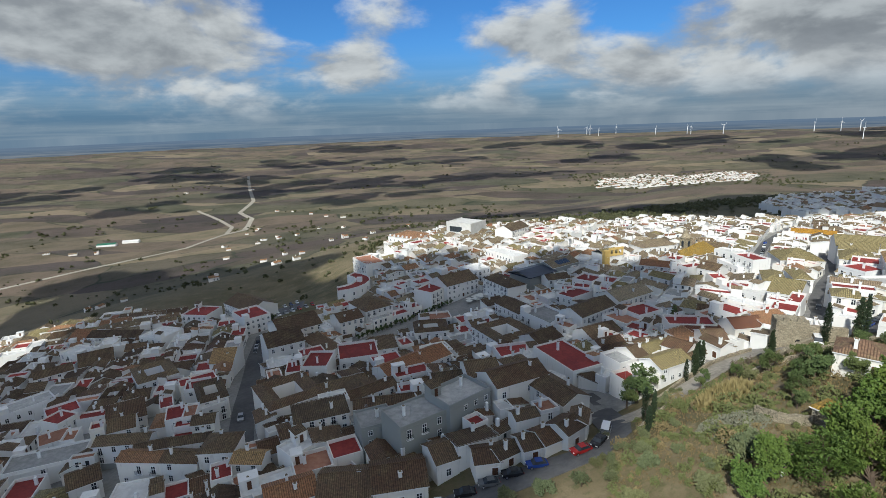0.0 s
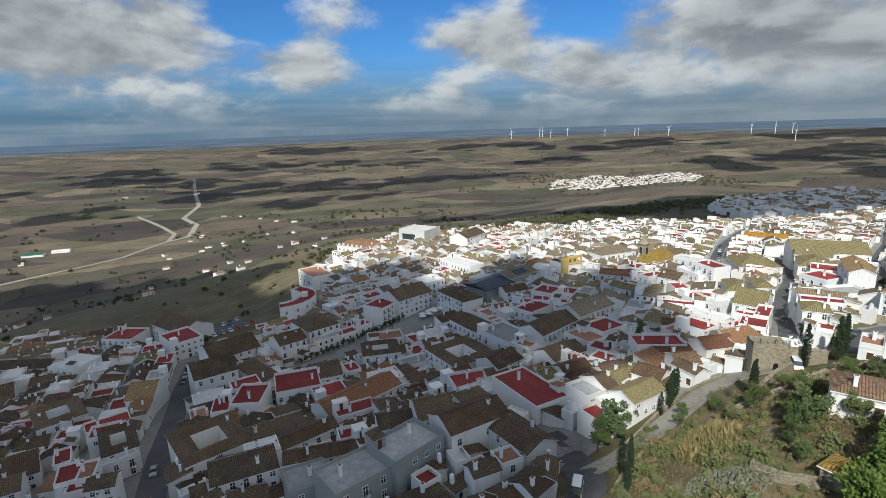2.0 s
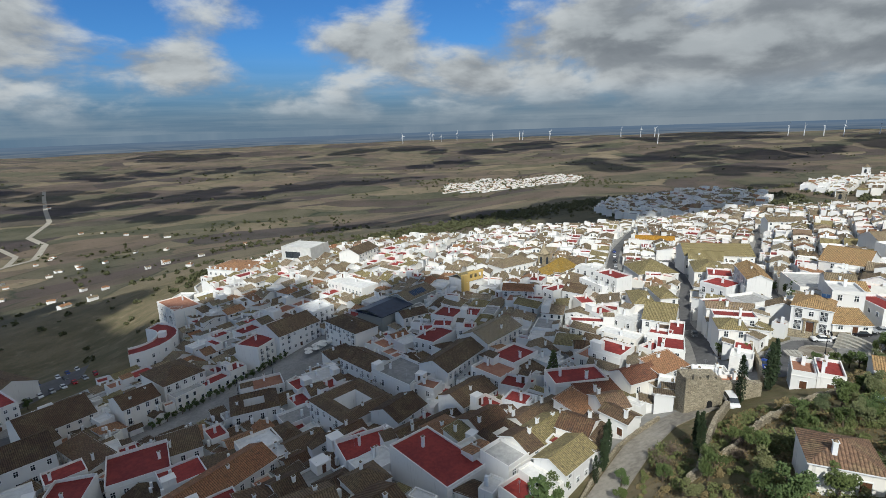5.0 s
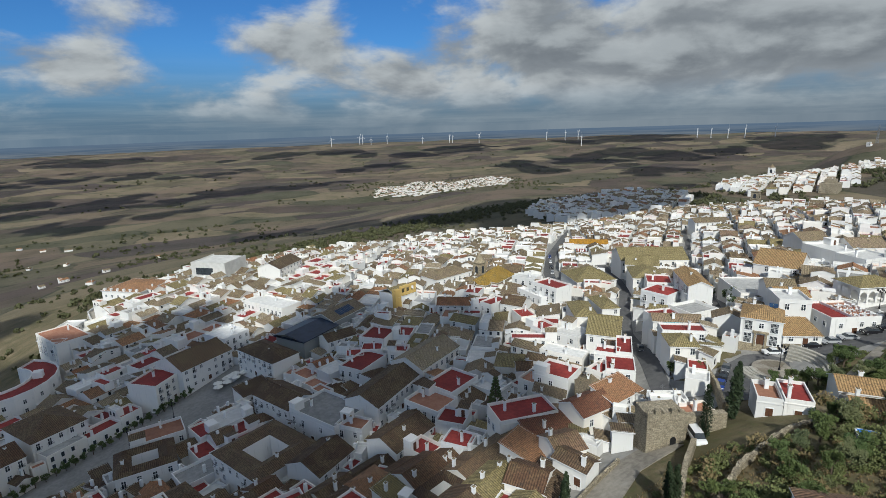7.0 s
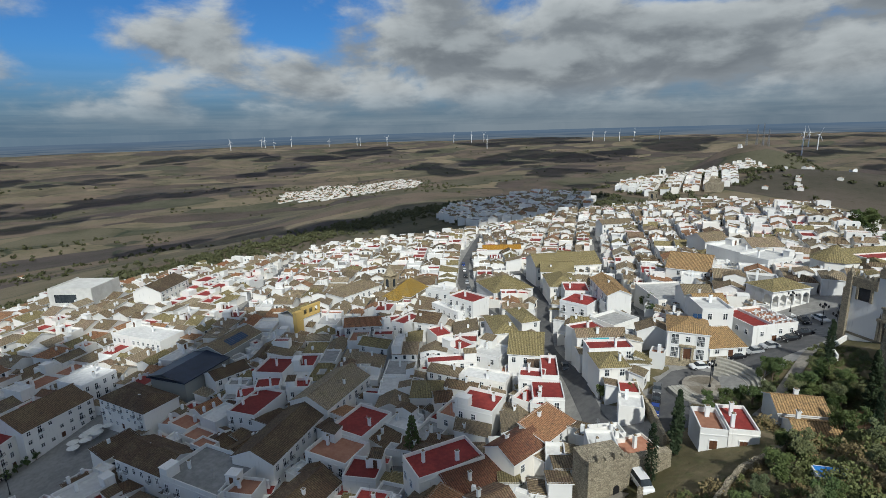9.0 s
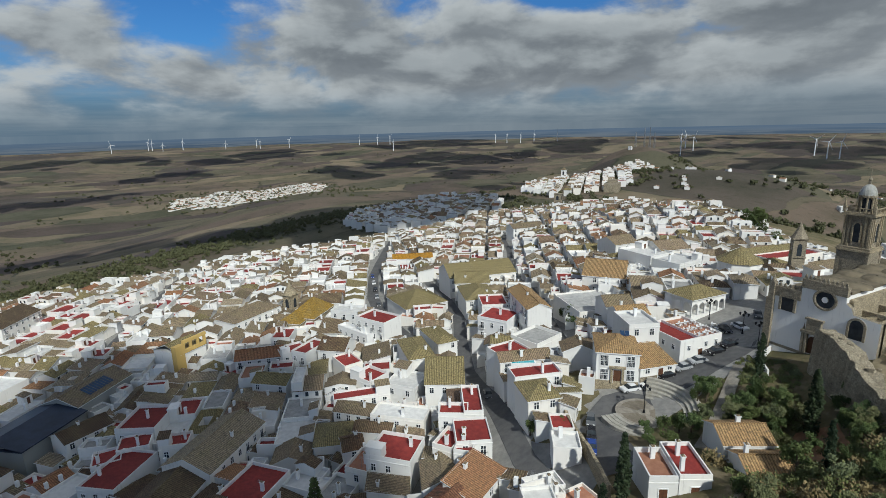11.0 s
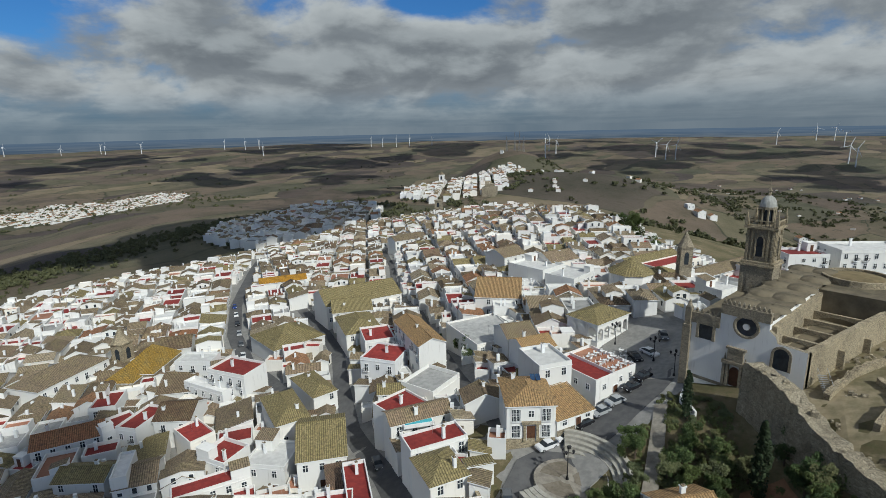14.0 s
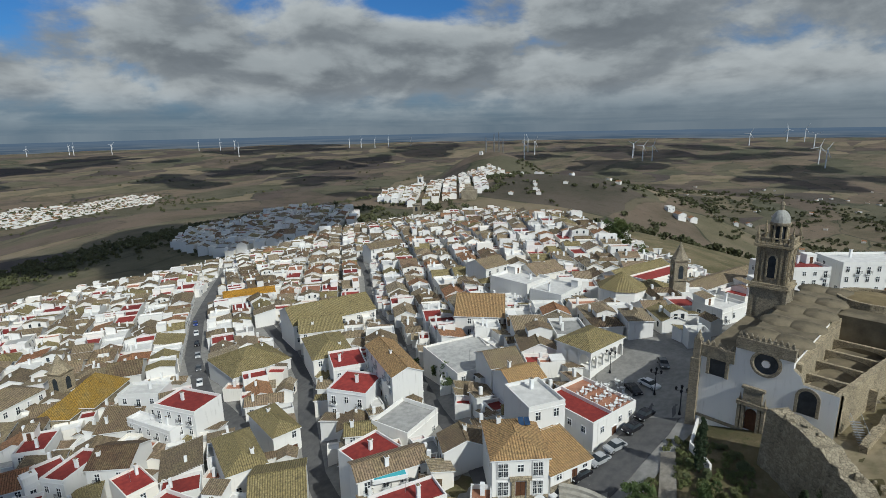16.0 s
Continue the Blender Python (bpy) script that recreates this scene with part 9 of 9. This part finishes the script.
def cafe():
    rnd = random.Random(2)
    m = pose(157.0, 130.3, 47.4, 0, 0, -24)
    for i in range(4):
        for j in range(3):
            p = m @ Vector((0.8 + 1.5 * i, -3.4 + 3.2 * j, 4.78))
            cafe_set(*p, rnd.uniform(0, 90))
    for i in range(3):
        for j in range(2):
            x, y = 165 + 2.6 * i + 1.5 * j, 128.2 + 1.2 * i - 2.2 * j
            cafe_set(x, y, height(x, y) + 0.26, rnd.uniform(0, 90))
    for i in range(7):
        x, y = 12 + 3.0 * (i % 4), 243 + 3.0 * (i // 4) + 1.6 * (i % 4)
        parasol(x, y, height(x, y) + 0.25, 1.7)
    e = thing("market_stall", 17, 248, height(17, 248) + 0.25, 36, "white market stall with cloth roof on the square", "stall")
    part("counter", Shape().box(-2, 2, -1, 1, 0, 2.2), PLAINWHITE, e)
    part("canopy", Shape().box(-2.4, 2.4, -1.6, 1.4, 2.3, 2.4, bottom=True), CLOTH, e)
    e = thing("pool", 131, 157.6, height(131, 157.6) + 6.1, -45, "small turquoise roof pool with white rim", "pool")
    part("rim", Shape().box(-3, 3, -1.6, 1.6, 0, 0.7), PLAINWHITE, e)
    part("water", Shape().box(-2.7, 2.7, -1.3, 1.3, 0.5, 0.74), WATER, e)
    e = thing("pool_cover", 103, 96.5, height(103, 96.5) + 0.1, -50, "blue covered garden pool beside the villa", "pool")
    part("rim", Shape().box(-2.2, 2.2, -1.4, 1.4, -0.6, 0.3), PLAINWHITE, e)
    part("cover", Shape().box(-2, 2, -1.2, 1.2, 0.2, 0.34), BLUE, e)


cafe()

# ---- wind turbines, masts and far farms ----


def turbine(x, y, size, turn, spin):
    z = height(x, y)
    e = thing("wind_turbine", x, y, z, turn, "white three-bladed wind turbine on the plain", "wind turbine", "wind turbines")
    q = Shape()
    q.ring(0, 0, 2.4 * size, -4, 1.3 * size, 62 * size, 10)
    part("tower", q, TURBINE, e)
    part("nacelle", Shape().box(-1.6 * size, 1.6 * size, -3 * size, 5 * size, 62 * size, 65.5 * size, bottom=True), TURBINE, e)
    h = Shape()
    h.ring(0, 0, 1.6 * size, 0, 0.2, 2.5 * size, 8)
    hub = part("hub", h, TURBINE, e, at=pose(0, -3 * size, 63.7 * size, 90))
    for k in range(3):
        q = Shape()
        L = 32 * size
        pts = [(-0.8, 0), (1.9, 4), (1.2, 16), (0.3, 32), (-0.3, 32), (-0.8, 16), (-1.1, 4)]
        f = [(u * size, -0.25 * size, v * size) for u, v in pts]
        b = [(u * size, 0.25 * size, v * size) for u, v in pts]
        q.face(f)
        q.face(b[::-1])
        for i in range(len(pts)):
            j = (i + 1) % len(pts)
            q.face([f[j], f[i], b[i], b[j]])
        part("blade", q, TURBINE, e, at=pose(0, -4.4 * size, 63.7 * size, 0, spin + 120 * k, 0))


def far_things():
    rnd = random.Random(77)
    spots = [(2474, 3467), (2616, 3421), (2732, 3408), (3124, 2631), (3165, 2555), (3212, 2464), (3256, 2374), (3390, 2262), (2288, 2827)]
    for x, y in spots:
        turbine(x, y, 0.95, rnd.uniform(20, 60), rnd.uniform(0, 120))
    for x, y in ((2910, 1181), (3110, 1190), (3263, 1290), (3300, 1330), (3067, 615), (2944, 545), (2956, 500), (2841, -220), (2942, -205), (3696, -256), (4059, -240), (4101, -150), (3900, 60)):
        turbine(x, y, 1.2, rnd.uniform(60, 100), rnd.uniform(0, 120))
    for i in range(9):
        x, y = 900 + 150 * i + rnd.uniform(-140, 140), 4200 - 50 * i + rnd.uniform(-200, 150)
        turbine(x, y, rnd.uniform(0.7, 0.9), rnd.uniform(0, 60), rnd.uniform(0, 120))
    for x, y, h in ((1215, 640, 34), (1235, 628, 42), (1250, 622, 46), (1262, 616, 36)):
        e = thing("radio_mast", x, y, height(x, y), 0, "tall lattice radio mast on a hilltop", "mast", "radio masts")
        for a, b in ((-1, -1), (1, -1), (1, 1), (-1, 1)):
            q = Shape()
            q.tube((a * 1.6, b * 1.6, -1), (a * 0.5, b * 0.5, h), 0.3, 0.22, 4)
            part("leg", q, METAL, e)
        for i in range(int(h / 4)):
            k = 1.6 - 1.1 * i * 4 / h
            for u, v in (((-k, -k, i * 4), (k, -k, i * 4 + 4)), ((k, k, i * 4), (-k, k, i * 4 + 4))):
                q = Shape()
                q.tube(u, v, 0.16, 0.16, 4)
                part("brace", q, METAL, e)
    # villas and farms on the slopes
    for x, y, w, d, h, t, r in ((649, 311, 16, 8, 4, 20, "gable"), (668, 322, 14, 8, 4, 20, "gable"), (690, 330, 16, 8, 4, 20, "white"), (630, 338, 12, 8, 4, 20, "gable"), (720, 300, 10, 8, 4, 10, "gable"), (705, 163, 14, 9, 5, 30, "gable"), (724, 176, 10, 8, 4, 30, "white"), (712, 150, 8, 8, 4, 30, "gable"), (1040, 560, 30, 14, 11, 20, "terra"), (1070, 575, 22, 14, 9, 20, "terra"), (1190, 640, 12, 10, 6, 0, "white"),
                               (-680, 925, 22, 10, 5, 25, "gable"), (-640, 930, 12, 10, 5, 25, "white"), (-740, 940, 18, 9, 5, 25, "gable"), (-152, 787, 16, 10, 6, 30, "white"), (-170, 770, 10, 8, 5, 30, "gable"), (-110, 800, 12, 8, 5, 30, "gable"), (-400, 1386, 20, 12, 6, 10, "white"), (-340, 1330, 16, 10, 6, 10, "gable"), (-290, 1280, 16, 10, 6, 10, "white"), (-240, 1240, 22, 10, 6, 10, "gable"), (-450, 1400, 16, 10, 5, 40, "white"),
                               (-932, 1892, 24, 12, 6, 10, "white"), (-720, 1980, 18, 12, 6, 10, "gable"), (-60, 900, 10, 8, 5, 0, "white"), (-218, 470, 9, 7, 3.5, 30, "gable"), (880, 90, 14, 10, 5, 10, "gable"), (900, -20, 22, 12, 6, 10, "grey"), (860, -60, 20, 10, 5, 10, "white"), (1030, 60, 12, 10, 5, 10, "white"), (1000, 180, 12, 10, 5, 40, "white"), (1100, 230, 12, 10, 5, 40, "gable"), (960, -90, 30, 12, 6, 10, "grey"), (780, 60, 12, 9, 5, 20, "gable"), (1300, 120, 20, 12, 6, 10, "white"), (1350, 150, 14, 10, 5, 10, "gable"), (-50, 345, 11, 9, 6, 70, "white"), (-47, 320, 10, 9, 7, 70, "terra")):
        if abs(x) + y > 900:
            w, d, h, r = w * 0.6, d * 0.7, h * 0.55, "gable" if r == "white" else r
        house(x, y, w, d, h, t, r, tile=TILE_NEW if r == "gable" and rnd.random() < 0.5 else None, detail=1, chimneys=0, sides="fblr", room=False, group="farms and villas outside the town",
              name="farmhouse", label=None)
    villas = Shape()
    for _ in range(170):
        x, y = rnd.uniform(760, 2100), rnd.uniform(-350, 420)
        if noise.noise((x / 160, y / 160, 12.0)) < 0.05:
            continue
        house(x, y, rnd.uniform(5, 10), rnd.uniform(5, 7.5), rnd.uniform(2.4, 3.4), rnd.uniform(0, 90), rnd.choice(("gable", "gable", "gable", "hip")), tile=rnd.choice((TILE, TILE_NEW)), detail=0, into=villas, chimneys=0, raised=False, room=False)
    for _ in range(90):
        x, y = rnd.uniform(-420, -90), rnd.uniform(520, 1150)
        if noise.noise((x / 120, y / 120, 15.0)) < 0.12:
            continue
        house(x, y, rnd.uniform(5, 9), rnd.uniform(5, 7), rnd.uniform(2.3, 3.2), rnd.uniform(0, 90), rnd.choice(("gable", "gable", "hip")), tile=rnd.choice((TILE, TILE_NEW)), detail=0, into=villas, chimneys=0, raised=False, room=False)
    tagged(part("far_cottages", villas, FAR_MATS, None), "small white cottages scattered over the country", "houses", kind="stuff")
    for x, y, w, d, m, lab in ((-669, 1007, 34, 15, GREEN, "long farm shed with green sheet roof"), (-640, 1040, 30, 13, ROOFWHITE, "long farm shed with pale sheet roof")):
        tiled_block("farm_shed", x, y, w, d, 4.0, 14, lab, m, None, 2.0, None, "gable", "shed")
    small_tower("chapel_tower", 690, 499, height(690, 499), 7, 17, 4, WHITE, "white chapel tower on the far ridge", TILE, 20)
    small_tower("square_tower", 432, 342, height(432, 342), 6, 13, 0.6, STONE, "old square stone tower at the town's edge", STONE, 20)
    e = thing("old_fort", 590, 372, height(590, 372), 20, "old brown stone fort on the ridge", "fort")
    part("wall", Shape().box(-11, 11, -8, 8, -4, 9), STONE, e)
    part("tower", Shape().box(-4, 4, -5, 5, 9, 13), STONE, e)
    ribbon("road_valley", [(-720, 690), (-645, 719), (-548, 830), (-473, 929), (-457, 1070), (-493, 1193), (-560, 1290), (-640, 1400), (-719, 1514)], 9, 0.6, PALEROAD, "pale country road winding down the valley", step=12)
    ribbon("road_plain", [(-457, 1070), (-440, 1130), (-480, 1290), (-560, 1420), (-620, 1700), (-700, 1900), (-850, 2300), (-917, 2489)], 12, 0.7, PALEROAD, "pale road crossing the plain", step=14)
    ribbon("road_edge", [(-40, 335), (-45, 365), (-50, 392), (-46, 420), (-60, 470)], 5, 0.3, PALEROAD, "narrow road along the town's edge", step=6)


PALEROAD = mat_plain("pale_dusty_road", (0.26, 0.235, 0.19), (0.36, 0.33, 0.27), 0.2, 0.95, 0, 0)
far_things()
